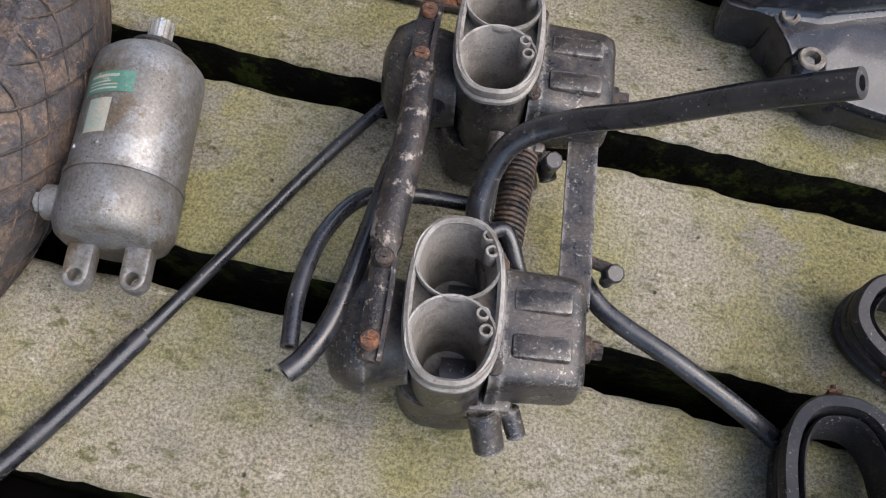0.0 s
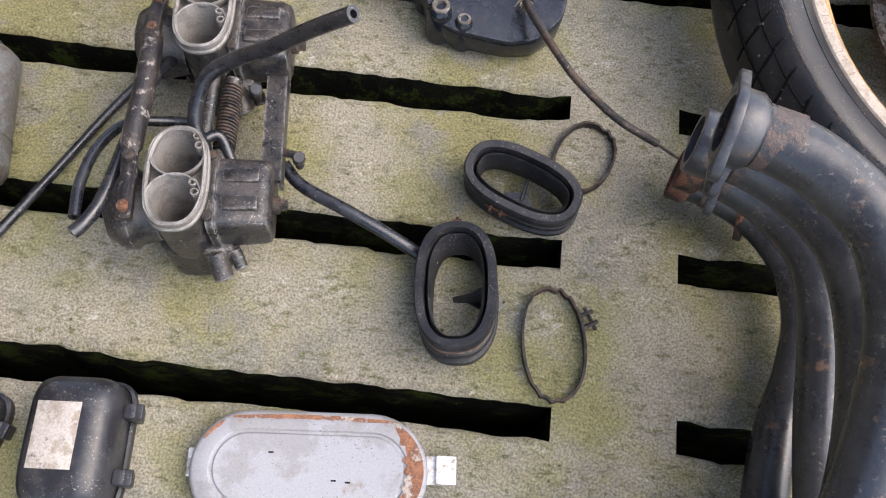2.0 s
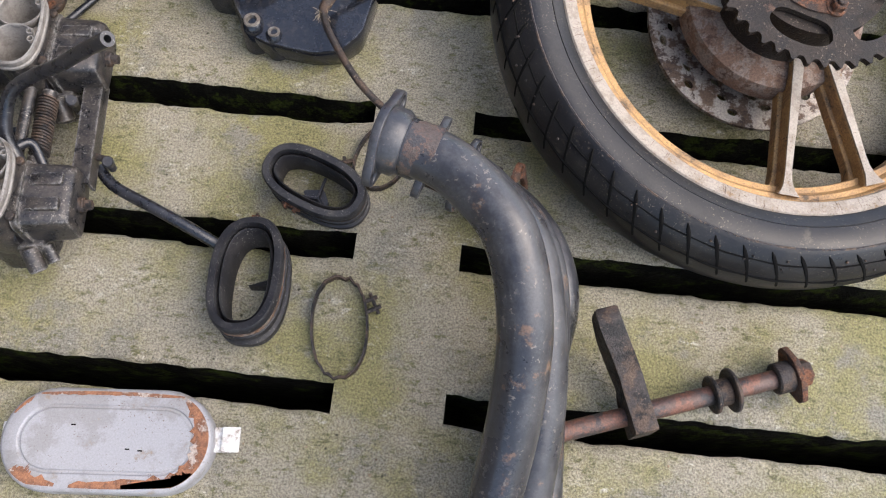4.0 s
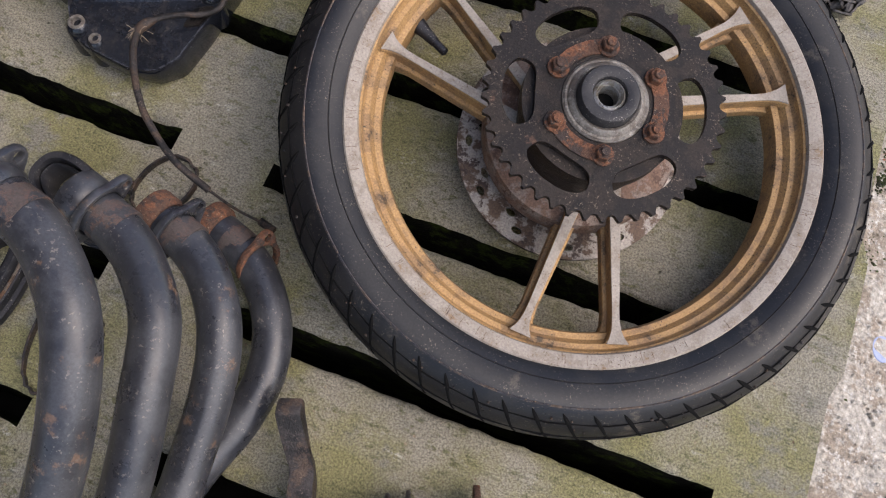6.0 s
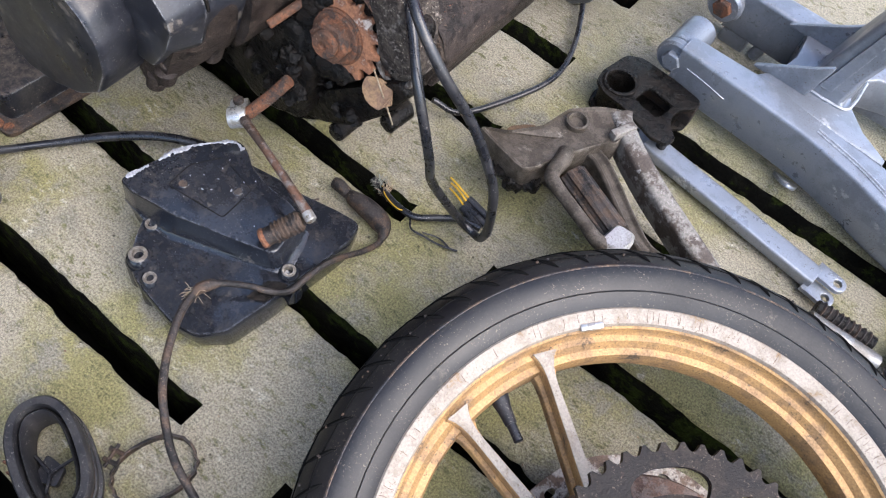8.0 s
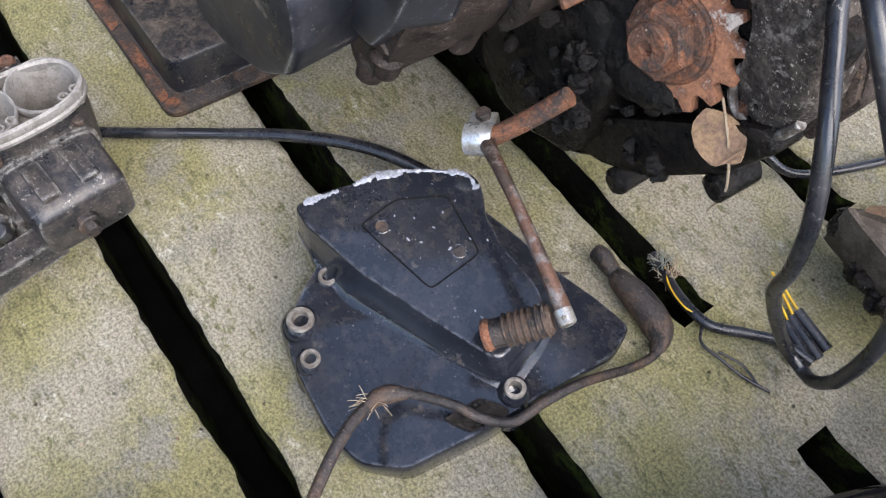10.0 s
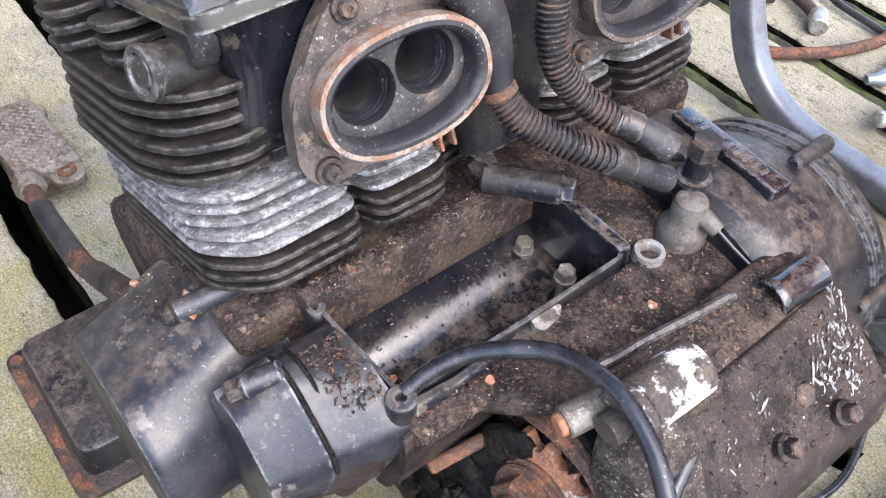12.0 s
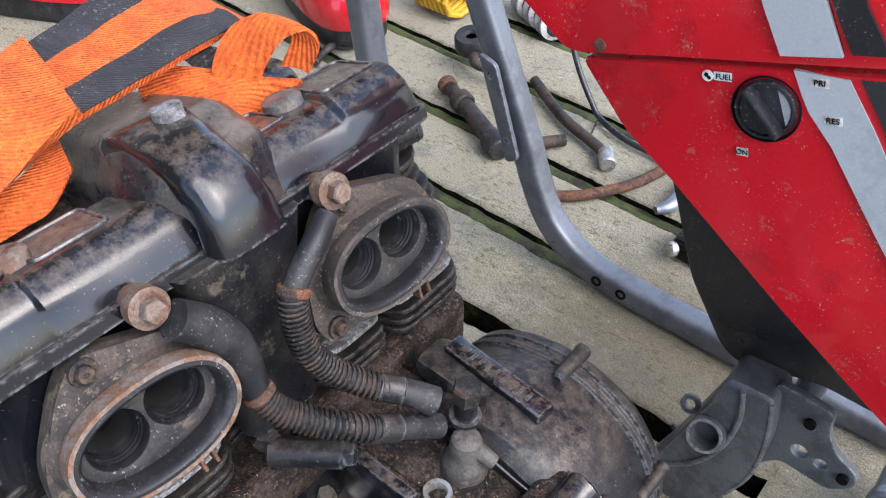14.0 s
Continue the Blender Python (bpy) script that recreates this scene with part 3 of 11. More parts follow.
def frames_along(path, closed):
    n = len(path)
    tang = []
    for i in range(n):
        a = path[(i - 1) % n] if closed or i else path[0]
        b = path[(i + 1) % n] if closed or i < n - 1 else path[-1]
        tang.append((b - a).normalized())
    up = Vector((0, 0, 1)) if abs(tang[0].z) < 0.9 else Vector((1, 0, 0))
    u = (up - tang[0] * up.dot(tang[0])).normalized()
    res = []
    for t in tang:
        u = (u - t * u.dot(t)).normalized()
        res.append((t, u, t.cross(u)))
    return res


def tube(bm, pts, r, n=12, sub=8, closed=False, bore=0.0, smooth_path=True):
    """A round bar or, with a bore, a hose along points. r: a radius or one for each point."""
    path = spline(pts, sub, closed) if smooth_path else [Vector(p) for p in pts]
    k = len(path)
    if isinstance(r, (int, float)):
        rad = [r] * k
    else:
        rad = [float(v) for v in np.interp(np.linspace(0, len(r) - 1, k), range(len(r)), r)]
    fr = frames_along(path, closed)
    rings = []
    for p, (t, u, v), q in zip(path, fr, rad):
        rings.append([bm.verts.new(p + (u * math.cos(2 * math.pi * i / n) + v * math.sin(2 * math.pi * i / n)) * q) for i in range(n)])
    for a, b in zip(rings, rings[1:] + ([rings[0]] if closed else [])):
        for i in range(n):
            bm.faces.new((a[i], a[(i + 1) % n], b[(i + 1) % n], b[i]))
    if closed:
        return
    for ring, p, (t, u, v), q, sgn in ((rings[0], path[0], fr[0], rad[0], 1), (rings[-1], path[-1], fr[-1], rad[-1], -1)):
        if bore:
            inner = [bm.verts.new(p + (u * math.cos(2 * math.pi * i / n) + v * math.sin(2 * math.pi * i / n)) * bore) for i in range(n)]
            deep = [bm.verts.new(w.co + t * sgn * min(q * 3, 0.02)) for w in inner]
            for i in range(n):
                j = (i + 1) % n
                bm.faces.new((ring[i], ring[j], inner[j], inner[i]))
                bm.faces.new((inner[i], inner[j], deep[j], deep[i]))
            bm.faces.new(deep)
        else:
            bm.faces.new(ring)


def sweep(bm, path, prof, up=(0, 0, 1), closed=True, m=None):
    """Carry a closed profile of (outward, up) along a path of points in a plane whose normal is up."""
    m = m if m is not None else Matrix()
    path = [Vector(p) for p in path]
    up = Vector(up)
    n = len(path)
    rings = []
    for i in range(n):
        a = path[(i - 1) % n] if closed or i else path[0]
        b = path[(i + 1) % n] if closed or i < n - 1 else path[-1]
        out = (b - a).cross(up).normalized()
        rings.append([bm.verts.new(m @ (path[i] + out * x + up * y)) for x, y in prof])
    k = len(prof)
    for a, b in zip(rings, rings[1:] + ([rings[0]] if closed else [])):
        for i in range(k):
            bm.faces.new((a[i], a[(i + 1) % k], b[(i + 1) % k], b[i]))
    if not closed:
        bm.faces.new(rings[0])
        bm.faces.new(rings[-1])


def oval(a, b, n=40, p=2.0):
    """A superellipse of half axes a and b, counter-clockwise."""
    out = []
    for i in range(n):
        t = 2 * math.pi * i / n
        c, s = math.cos(t), math.sin(t)
        out.append((a * math.copysign(abs(c) ** (2 / p), c), b * math.copysign(abs(s) ** (2 / p), s)))
    return out


def stadium(a, b, n=12):
    """A slot shape: half length a, half width b."""
    out = []
    for cx, a0 in ((a - b, -90), (-(a - b), 90)):
        for i in range(n + 1):
            t = radians(a0 + 180 * i / n)
            out.append((cx + b * math.cos(t), b * math.sin(t)))
    return out


def circle(r, n=16, c=(0, 0), a0=0):
    return [(c[0] + r * math.cos(a0 + 2 * math.pi * i / n), c[1] + r * math.sin(a0 + 2 * math.pi * i / n)) for i in range(n)]


def plate(bm, outer, holes, z0, z1, m=None, bevel=0.0):
    """A flat plate of any outline, with holes through it, from z0 to z1."""
    m = m if m is not None else Matrix()
    tmp = bmesh.new()
    edges = []
    for loop in [outer, *holes]:
        vs = [tmp.verts.new((x, y, z0)) for x, y in loop]
        edges += [tmp.edges.new((vs[i], vs[(i + 1) % len(vs)])) for i in range(len(vs))]
    bmesh.ops.triangle_fill(tmp, edges=edges, use_beauty=True, use_dissolve=False, normal=(0, 0, 1))
    rim = [e for e in tmp.edges if len(e.link_faces) == 1]
    g = bmesh.ops.extrude_face_region(tmp, geom=tmp.faces[:])
    top = [v for v in g["geom"] if isinstance(v, bmesh.types.BMVert)]
    bmesh.ops.translate(tmp, vec=(0, 0, z1 - z0), verts=top)
    bmesh.ops.recalc_face_normals(tmp, faces=tmp.faces)
    if bevel:
        es = [e for e in tmp.edges if len(e.link_faces) == 2 and e.calc_face_angle(0) > 0.9 and abs(e.verts[0].co.z - e.verts[1].co.z) < 1e-6]
        bmesh.ops.bevel(tmp, geom=es, offset=bevel, segments=2, affect="EDGES", profile=0.5)
    tmp.transform(m)
    me = bpy.data.meshes.new("tmp")
    tmp.to_mesh(me)
    tmp.free()
    bm.from_mesh(me)
    bpy.data.meshes.remove(me)


def loft(bm, loops, cap=True):
    """Join loops of equal length, in order."""
    rings = [[bm.verts.new(p) for p in lp] for lp in loops]
    n = len(rings[0])
    for a, b in zip(rings, rings[1:]):
        for i in range(n):
            bm.faces.new((a[i], a[(i + 1) % n], b[(i + 1) % n], b[i]))
    if cap:
        bm.faces.new(rings[0])
        bm.faces.new(rings[-1])


def rounded(pts, r=0.004, n=4):
    """Round the corners of a 2D outline."""
    out = []
    k = len(pts)
    for i in range(k):
        p, a, b = Vector(pts[i]), Vector(pts[i - 1]), Vector(pts[(i + 1) % k])
        da, db = a - p, b - p
        q = min(r, da.length * 0.45, db.length * 0.45)
        s, e = p + da.normalized() * q, p + db.normalized() * q
        for j in range(n + 1):
            t = j / n
            w = s * (1 - t) ** 2 + p * 2 * t * (1 - t) + e * t * t
            out.append((w.x, w.y))
    return out


def hexbolt(bm, p, q, across, n=6):
    """A hexagonal head from p to q."""
    m = aim(p, q)
    h = (Vector(q) - Vector(p)).length
    r = across / 2 / math.cos(math.pi / 6)
    lathe(bm, [(0, 0), (r, 0), (r, h * 0.85), (r * 0.88, h), (0, h)], 6, m)


def bent(bm, amp, scale, seed=0.0):
    """Uneven, hand-worn surface."""
    for v in bm.verts:
        v.co += noise.noise_vector(v.co * scale + Vector((seed, seed * 2, 0))) * amp


# ---- slatted concrete floor ----
PITCH, SLOT, ROW0 = 0.15, 0.028, 0.5
GAPS = ((-2.4, -1.46), (-0.975, 0.303), (0.407, 0.917))
X0, X1 = -2.5, 1.0
floor = thing("floor", "weathered precast concrete slatted floor with algae", "floor", kind="structure")


def row_gaps(row):
    """The open slots beyond one beam; one row has no bridge in its middle."""
    return GAPS if row != 0 else (GAPS[0], (GAPS[1][0], GAPS[2][1]))


def slat_mesh(row):
    """One concrete beam with the solid bridges to the next one."""
    y0, y1, y2 = ROW0 + row * PITCH, ROW0 + (row + 1) * PITCH - SLOT, ROW0 + (row + 1) * PITCH
    ragged_end = lambda y: X1 + 0.02 * noise.noise((y * 9, 3.1, 0)) + 0.012 * noise.noise((y * 40, 7.7, 0)) + 0.03 * (y - 0.8) * 0.2
    xs = [X0]
    near = (-1.0, 1.05)
    while xs[-1] < X1 - 0.02:
        xs.append(xs[-1] + (0.009 if near[0] < xs[-1] < near[1] else 0.05))
    before, after = row_gaps(row - 1), row_gaps(row)
    cuts = sorted({g for ab in (*before, *after) for g in ab})
    for g in cuts:
        i = min(range(len(xs)), key=lambda j: abs(xs[j] - g))
        xs[i] = g
    xs[-1] = X1
    open_at = lambda gaps: [any(a - 1e-6 <= (xs[i] + xs[i + 1]) / 2 <= b for a, b in gaps) for i in range(len(xs) - 1)]
    open_before, open_slot = open_at(before), open_at(after)
    bm = bmesh.new()

    def jag(x, y, k):
        return 0.0030 * noise.noise((x * 22, y * 3, k)) + 0.0022 * noise.noise((x * 75, y * 3, k + 5)) + 0.005 * max(0, noise.noise((x * 48, y * 7, k + 2)) - 0.35)

    def in_gap(x, gaps):
        return any(a + 0.001 < x < b - 0.001 for a, b in gaps)
    rows = []
    for x in xs:
        q = ragged_end(y0) if x == X1 else x
        lo = y0 + jag(x, y0, 1)
        hi = y1 + jag(x, y1, 2)
        g, g2 = in_gap(x, before), in_gap(x, after)
        e = -0.0035 - 0.003 * max(0, noise.noise((x * 40, y0 * 5, 9))) if g else 0.0
        e2 = -0.0035 - 0.003 * max(0, noise.noise((x * 40, y1 * 5, 4))) if g2 else 0.0
        col = [bm.verts.new((q, lo - (0.004 if g else 0), -0.13)), bm.verts.new((q, lo + (0.0 if g else 0), e - 0.0005)), bm.verts.new((q, lo + 0.004, e * 0.25)),
               bm.verts.new((q, lo + 0.012, 0))]
        for k in range(1, 8):
            y = lo + 0.012 + (hi - lo - 0.024) * k / 8
            col.append(bm.verts.new((q, y, 0.0008 * noise.noise((q * 14, y * 14, 0)))))
        col += [bm.verts.new((q, hi - 0.012, 0)), bm.verts.new((q, hi - 0.004, e2 * 0.25)), bm.verts.new((q, hi, e2 - 0.0005)), bm.verts.new((q, hi + (0.004 if g2 else 0), -0.13))]
        rows.append(col)
    for i in range(len(rows) - 1):
        a, b = rows[i], rows[i + 1]
        for j in range(len(a) - 1):
            if j == 0 or j == len(a) - 2:
                if (open_before if j == 0 else open_slot)[i]:
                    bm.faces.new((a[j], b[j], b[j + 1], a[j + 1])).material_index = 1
            else:
                bm.faces.new((a[j], b[j], b[j + 1], a[j + 1]))
    # bridges between this beam and the next
    for i in range(len(xs) - 1):
        if not open_slot[i]:
            a, b = rows[i][-2], rows[i + 1][-2]
            xa, xb = a.co.x, b.co.x
            ya = y2 + jag(xs[i], y2, 1)
            yb = y2 + jag(xs[i + 1], y2, 1)
            c = bm.verts.new((xb if xs[i + 1] != X1 else ragged_end(y2), yb, 0.0))
            d = bm.verts.new((xa, ya, 0.0))
            bm.faces.new((a, b, c, d))
    for g in sorted({g for ab in after for g in ab}):
        s = 1 if any(abs(g - ab[0]) < 1e-6 for ab in after) else -1
        vs = [bm.verts.new(p) for p in ((g, y1, 0), (g, y2, 0), (g + 0.002 * s, y2, -0.13), (g + 0.002 * s, y1, -0.13))]
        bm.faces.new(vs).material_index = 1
    lip = [rows[-1][j] for j in range(1, len(rows[-1]) - 1)]
    low = [bm.verts.new((v.co.x + 0.008, v.co.y, -0.06)) for v in lip]
    for j in range(len(lip) - 1):
        bm.faces.new((lip[j], lip[j + 1], low[j + 1], low[j]))
    bmesh.ops.remove_doubles(bm, verts=bm.verts, dist=0.00005)
    return bm


def build_floor():
    for row in range(-9, 17):
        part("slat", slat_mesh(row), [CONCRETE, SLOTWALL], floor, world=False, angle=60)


# sheet added under the slats, its black colour standing for the dark below
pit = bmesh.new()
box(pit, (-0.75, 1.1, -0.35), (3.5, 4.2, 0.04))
single("pit_floor", pit, HOLLOWDARK, "black sheet below the slats for the dark of the pit", "pit floor", kind="structure")
gb = bmesh.new()
gx = [1.0 + 0.02 * i for i in range(46)] + [2.2, 4, 12, 60]
gy = [-1.2 + 0.025 * i for i in range(130)]
grid = [[gb.verts.new((x - (0.006 if i == 0 else 0), y, -0.012 - 0.02 * min(1, (x - 1.0) * 8) + (0.006 * noise.noise((x * 25, y * 25, 2)) + 0.004 * noise.noise((x * 70, y * 70, 5)) if x < 2 else 0)))
         for y in [-60, -4, *gy, 3, 8, 60]] for i, x in enumerate(gx)]
for a, b in zip(grid, grid[1:]):
    for j in range(len(a) - 1):
        gb.faces.new((a[j], b[j], b[j + 1], a[j + 1]))
for x0, x1, y0, y1 in ((-60, 1.0, -60, -0.85), (-60, 1.0, 3.05, 60), (-60, -2.5, -0.85, 3.05)):
    vs = [gb.verts.new(p) for p in ((x0, y0, -0.012), (x1, y0, -0.012), (x1, y1, -0.012), (x0, y1, -0.012))]
    gb.faces.new(vs)
single("ground", gb, GRAVEL, "pale gravel and crumbled brick beside the concrete", "ground", kind="structure", angle=60)
for row in range(5, 15):
    mb = bmesh.new()
    y = ROW0 + row * PITCH + PITCH - SLOT / 2
    for x0, x1 in GAPS:
        k = int((x1 - x0) / 0.02)
        top = []
        for i in range(k + 1):
            x = x0 + (x1 - x0) * i / k
            top.append([mb.verts.new((x, y + d, z + 0.006 * noise.noise((x * 40, d * 100, row)))) for d, z in ((-0.016, -0.012), (-0.006, -0.006), (0.006, -0.008), (0.016, -0.014))])
        for a, b in zip(top, top[1:]):
            for j in range(3):
                mb.faces.new((a[j], b[j], b[j + 1], a[j + 1]))
    single("moss_strip", mb, MOSS, "moss and dirt filling a slot of the concrete floor", "moss", kind="stuff", angle=80)

# ---- unseen walls and roof, added to hold back skylight ----
for nm, lo, hi, lab in (("wall_back", (-2.62, -1.7, -0.02), (-2.52, 3.4, 2.7), "plain grey unseen wall added to block skylight"), ("ceiling", (-2.62, -1.7, 2.7), (-0.90, 3.4, 2.8), "plain unseen roof slab added to block skylight"),
                        ("wall_side", (-2.52, -1.7, -0.02), (-0.90, -1.6, 2.7), "plain grey unseen wall added to block skylight")):
    bm = bmesh.new()
    box(bm, tuple((a + b) / 2 for a, b in zip(lo, hi)), tuple(b - a for a, b in zip(lo, hi)))
    single(nm, bm, BLOCKER, lab, nm.split("_")[0], kind="structure")

# ---- rear wheel, lying tilted on the slats ----
def rear_wheel():
    normal = Vector((0.10, -0.13, 1)).normalized()
    ux = (Vector((1, 0, 0)) - normal * normal.x).normalized()
    m = Matrix.Translation((0.691, 0.600, 0.102)) @ Matrix((ux, normal.cross(ux), normal)).transposed().to_4x4()
    w = thing("rear_wheel", "motorcycle rear wheel with worn tyre, gold cast spokes and rusty sprocket", "wheel", m)
    MID = -0.024
    # tyre
    bm = bmesh.new()
    prof = [(0.220, 0.036), (0.226, 0.0405), (0.236, 0.0448), (0.247, 0.0466), (0.2535, 0.0466), (0.2565, 0.0458), (0.2600, 0.0434), (0.2640, 0.0405), (0.2715, 0.0335), (0.2775, 0.0245), (0.2808, 0.0135), (0.282, 0.0)]
    full = [(r, MID + z) for r, z in prof] + [(r, MID - z) for r, z in reversed(prof[:-1])]
    lathe(bm, full + [(0.222, MID - 0.03), (0.222, MID + 0.03)], 128, closed=True)
    tyre = part("tyre", bm, TYRE, w, "worn black road tyre with slanted tread grooves", world=False)
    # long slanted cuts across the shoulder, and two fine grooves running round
    # raised black strips on the rubber paint the shade inside these cuts
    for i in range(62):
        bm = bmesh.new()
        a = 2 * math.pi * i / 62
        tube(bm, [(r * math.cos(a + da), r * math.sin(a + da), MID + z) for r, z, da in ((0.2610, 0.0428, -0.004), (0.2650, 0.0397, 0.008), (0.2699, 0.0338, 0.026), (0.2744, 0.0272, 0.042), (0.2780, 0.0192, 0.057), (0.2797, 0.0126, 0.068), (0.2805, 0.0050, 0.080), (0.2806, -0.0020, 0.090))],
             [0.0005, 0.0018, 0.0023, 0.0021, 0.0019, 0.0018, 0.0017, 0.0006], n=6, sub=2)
        part("tread_cut", bm, INKDARK, tyre, world=False)
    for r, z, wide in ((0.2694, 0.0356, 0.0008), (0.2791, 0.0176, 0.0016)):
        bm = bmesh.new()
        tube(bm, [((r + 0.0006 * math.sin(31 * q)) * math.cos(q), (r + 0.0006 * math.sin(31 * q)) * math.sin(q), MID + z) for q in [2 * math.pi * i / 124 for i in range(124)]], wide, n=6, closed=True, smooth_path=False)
        part("tread_groove", bm, INKDARK, tyre, "fine groove round the tread", world=False)
    # paler ring puts the shoulder's highlight line into the colour
    bm = bmesh.new()
    lathe(bm, [(0.2546, MID + 0.0461), (0.2556, MID + 0.0469), (0.2568, MID + 0.0460)], 128)
    part("worn_ridge", bm, OLDTYRE, tyre, "dusty pale ring painting the highlight along the shoulder", world=False)
    bm = bmesh.new()
    lathe(bm, [(0.2335, MID + 0.0435), (0.2345, MID + 0.0448), (0.2355, MID + 0.0439)], 96)
    part("sidewall_ring", bm, TYRE, tyre, world=False)
    # scuffs and clods of dried mud on the shoulder
    mud = random.Random(41)
    bm = bmesh.new()
    for i in range(90):
        q, r = mud.uniform(0, 2 * math.pi), mud.uniform(0.266, 0.2775)
        z = 0.0415 - (r - 0.264) * (0.0053 / 0.0065 if r < 0.2705 else 0.86)
        if r > 0.2705:
            z = 0.0362 - (r - 0.2705) * 1.49
        bmesh.ops.create_icosphere(bm, subdivisions=1, radius=mud.uniform(0.0006, 0.0017), matrix=Matrix.Translation((r * math.cos(q), r * math.sin(q), MID + z)))
    tagged(part("dried_mud", bm, DARKRUST, tyre, "crumbs of dried mud", world=False), kind="stuff")
    # raised but unreadable sidewall lettering
    for i in range(9):
        a = radians(88 + 4.2 * i)
        bm = bmesh.new()
        box(bm, (0.2520, 0, MID + 0.0456), (0.010, 0.006 + 0.003 * (i % 3), 0.0012), 0.0004, Matrix.Rotation(a, 4, "Z"), 1)
        part("sidewall_mark", bm, TYRE, tyre, world=False)
    # rim: pale outer lip, gold stepped well
    bm = bmesh.new()
    lathe(bm, [(0.2225, 0.010), (0.2225, 0.0135), (0.2208, 0.0150), (0.2165, 0.0144), (0.2092, 0.0120), (0.2080, 0.009), (0.2080, 0.003), (0.220, 0.003)], 128, closed=True)
    rim = part("rim_lip", bm, RIMLIP, w, "pale oxidised outer lip of the rim", world=False)
    crack_rng = random.Random(31)
    bm = bmesh.new()
    for i in range(80):
        q = crack_rng.uniform(0, 2 * math.pi)
        r0, r1 = crack_rng.uniform(0.2095, 0.213), crack_rng.uniform(0.2165, 0.2215)
        hh = lambda r: 0.0121 + (r - 0.2092) * 0.33 if r < 0.2165 else 0.0145 + (r - 0.2165) * 0.14 if r < 0.2208 else 0.0147
        tube(bm, [(r * math.cos(q + dq), r * math.sin(q + dq), hh(r) - 0.00005) for r, dq in ((r0, 0), ((r0 + r1) / 2, crack_rng.uniform(-0.003, 0.003)), (r1, crack_rng.uniform(-0.003, 0.003)))], 0.00022, n=4, sub=2)
    tagged(part("crack_line", bm, STAINED, rim, "fine dark cracks in the lacquer", world=False), kind="stuff")
    bm = bmesh.new()
    lathe(bm, [(0.2082, 0.008), (0.2062, 0.0065), (0.2052, -0.001), (0.2032, -0.003), (0.1985, -0.0035), (0.1965, -0.0065), (0.1942, -0.010), (0.1885, -0.011), (0.1868, -0.016), (0.1868, -0.034), (0.190, -0.038),
               (0.199, -0.044), (0.205, -0.055), (0.218, -0.062), (0.226, -0.062), (0.226, -0.050), (0.214, -0.020), (0.216, 0.003)], 128, closed=True)
    part("rim", bm, GOLD, w, "gold anodised cast rim well with rust stains", world=False)
    # spokes in three pairs, each an open I section
    for c in (-74.5, 165.5, 45.5):
        for s in (-1, 1):
            bm = bmesh.new()
            ao, ai = radians(c + s * 12.6), radians(c + 16 + s * 15)
            po = Vector((0.1905 * math.cos(ao), 0.1905 * math.sin(ao), 0))
            pi = Vector((0.060 * math.cos(ai), 0.060 * math.sin(ai), 0))
            d = (pi - po).normalized()
            side = Vector((-d.y, d.x, 0))
            for w0, w1, zt, zb in ((0.0035, 0.006, -0.0035, -0.020), (0.0075, 0.010, -0.019, -0.031)):
                loops = []
                for p, ww, dz in ((po - d * 0.009, w0 * 3.2, 0.0035), (po - d * 0.004, w0 * 2.2, 0.002), (po + d * 0.002, w0 * 1.55, 0.001), (po + d * 0.009, w0 * 1.15, 0), (po + d * 0.020, w0, 0), (pi, w1, 0.006)):
                    loops.append([p + side * ww + Vector((0, 0, zb + dz)), p + side * ww + Vector((0, 0, zt - 0.0008 + dz)), p + side * (ww - 0.0008) + Vector((0, 0, zt + dz)),
                                  p - side * (ww - 0.0008) + Vector((0, 0, zt + dz)), p - side * ww + Vector((0, 0, zt - 0.0008 + dz)), p - side * ww + Vector((0, 0, zb + dz))])
                loft(bm, loops)
            sp = part("spoke", bm, GOLD, w, world=False)
            bm = bmesh.new()
            loft(bm, [[p + side * ww + Vector((0, 0, z)), p + side * ww + Vector((0, 0, z + 0.0014)), p - side * ww + Vector((0, 0, z + 0.0014)), p - side * ww + Vector((0, 0, z))]
                      for p, ww, z in ((po - d * 0.010, 0.0100, 0.0006), (po - d * 0.004, 0.0066, -0.0010), (po + d * 0.002, 0.0046, -0.0022), (po + d * 0.009, 0.0035, -0.0032), (po + d * 0.020, 0.0032, -0.0032), (pi, 0.0054, 0.0028))])
            part("spoke_face", bm, RIMLIP, sp, "bare worn alloy face", world=False)
    # hub drum and bearing
    bm = bmesh.new()
    lathe(bm, [(0, -0.055), (0.046, -0.055), (0.046, -0.02), (0.064, -0.01), (0.066, 0.03), (0.070, 0.045), (0.070, 0.064), (0, 0.064)], 48)
    hub = part("hub", bm, SPROCKET, w, "dark grimy hub drum", world=False)
    bm = bmesh.new()
    lathe(bm, [(0.0375, 0.064), (0.0375, 0.0725), (0.0355, 0.0745), (0.0335, 0.0745), (0.0325, 0.0765), (0.029, 0.0785), (0.0265, 0.077), (0.0265, 0.068), (0.0365, 0.064)], 48)
    part("hub_collar", bm, DULLALLOY, hub, "corroded grey alloy collar", world=False)
    bm = bmesh.new()
    lathe(bm, [(0.0262, 0.07), (0.0262, 0.0855), (0.0245, 0.0885), (0.0205, 0.0895), (0.0150, 0.0880), (0.0140, 0.084), (0.0140, 0.076)], 48)
    part("bearing_seal", bm, RUBBER, hub, "black rubber bearing seal", world=False)
    bm = bmesh.new()
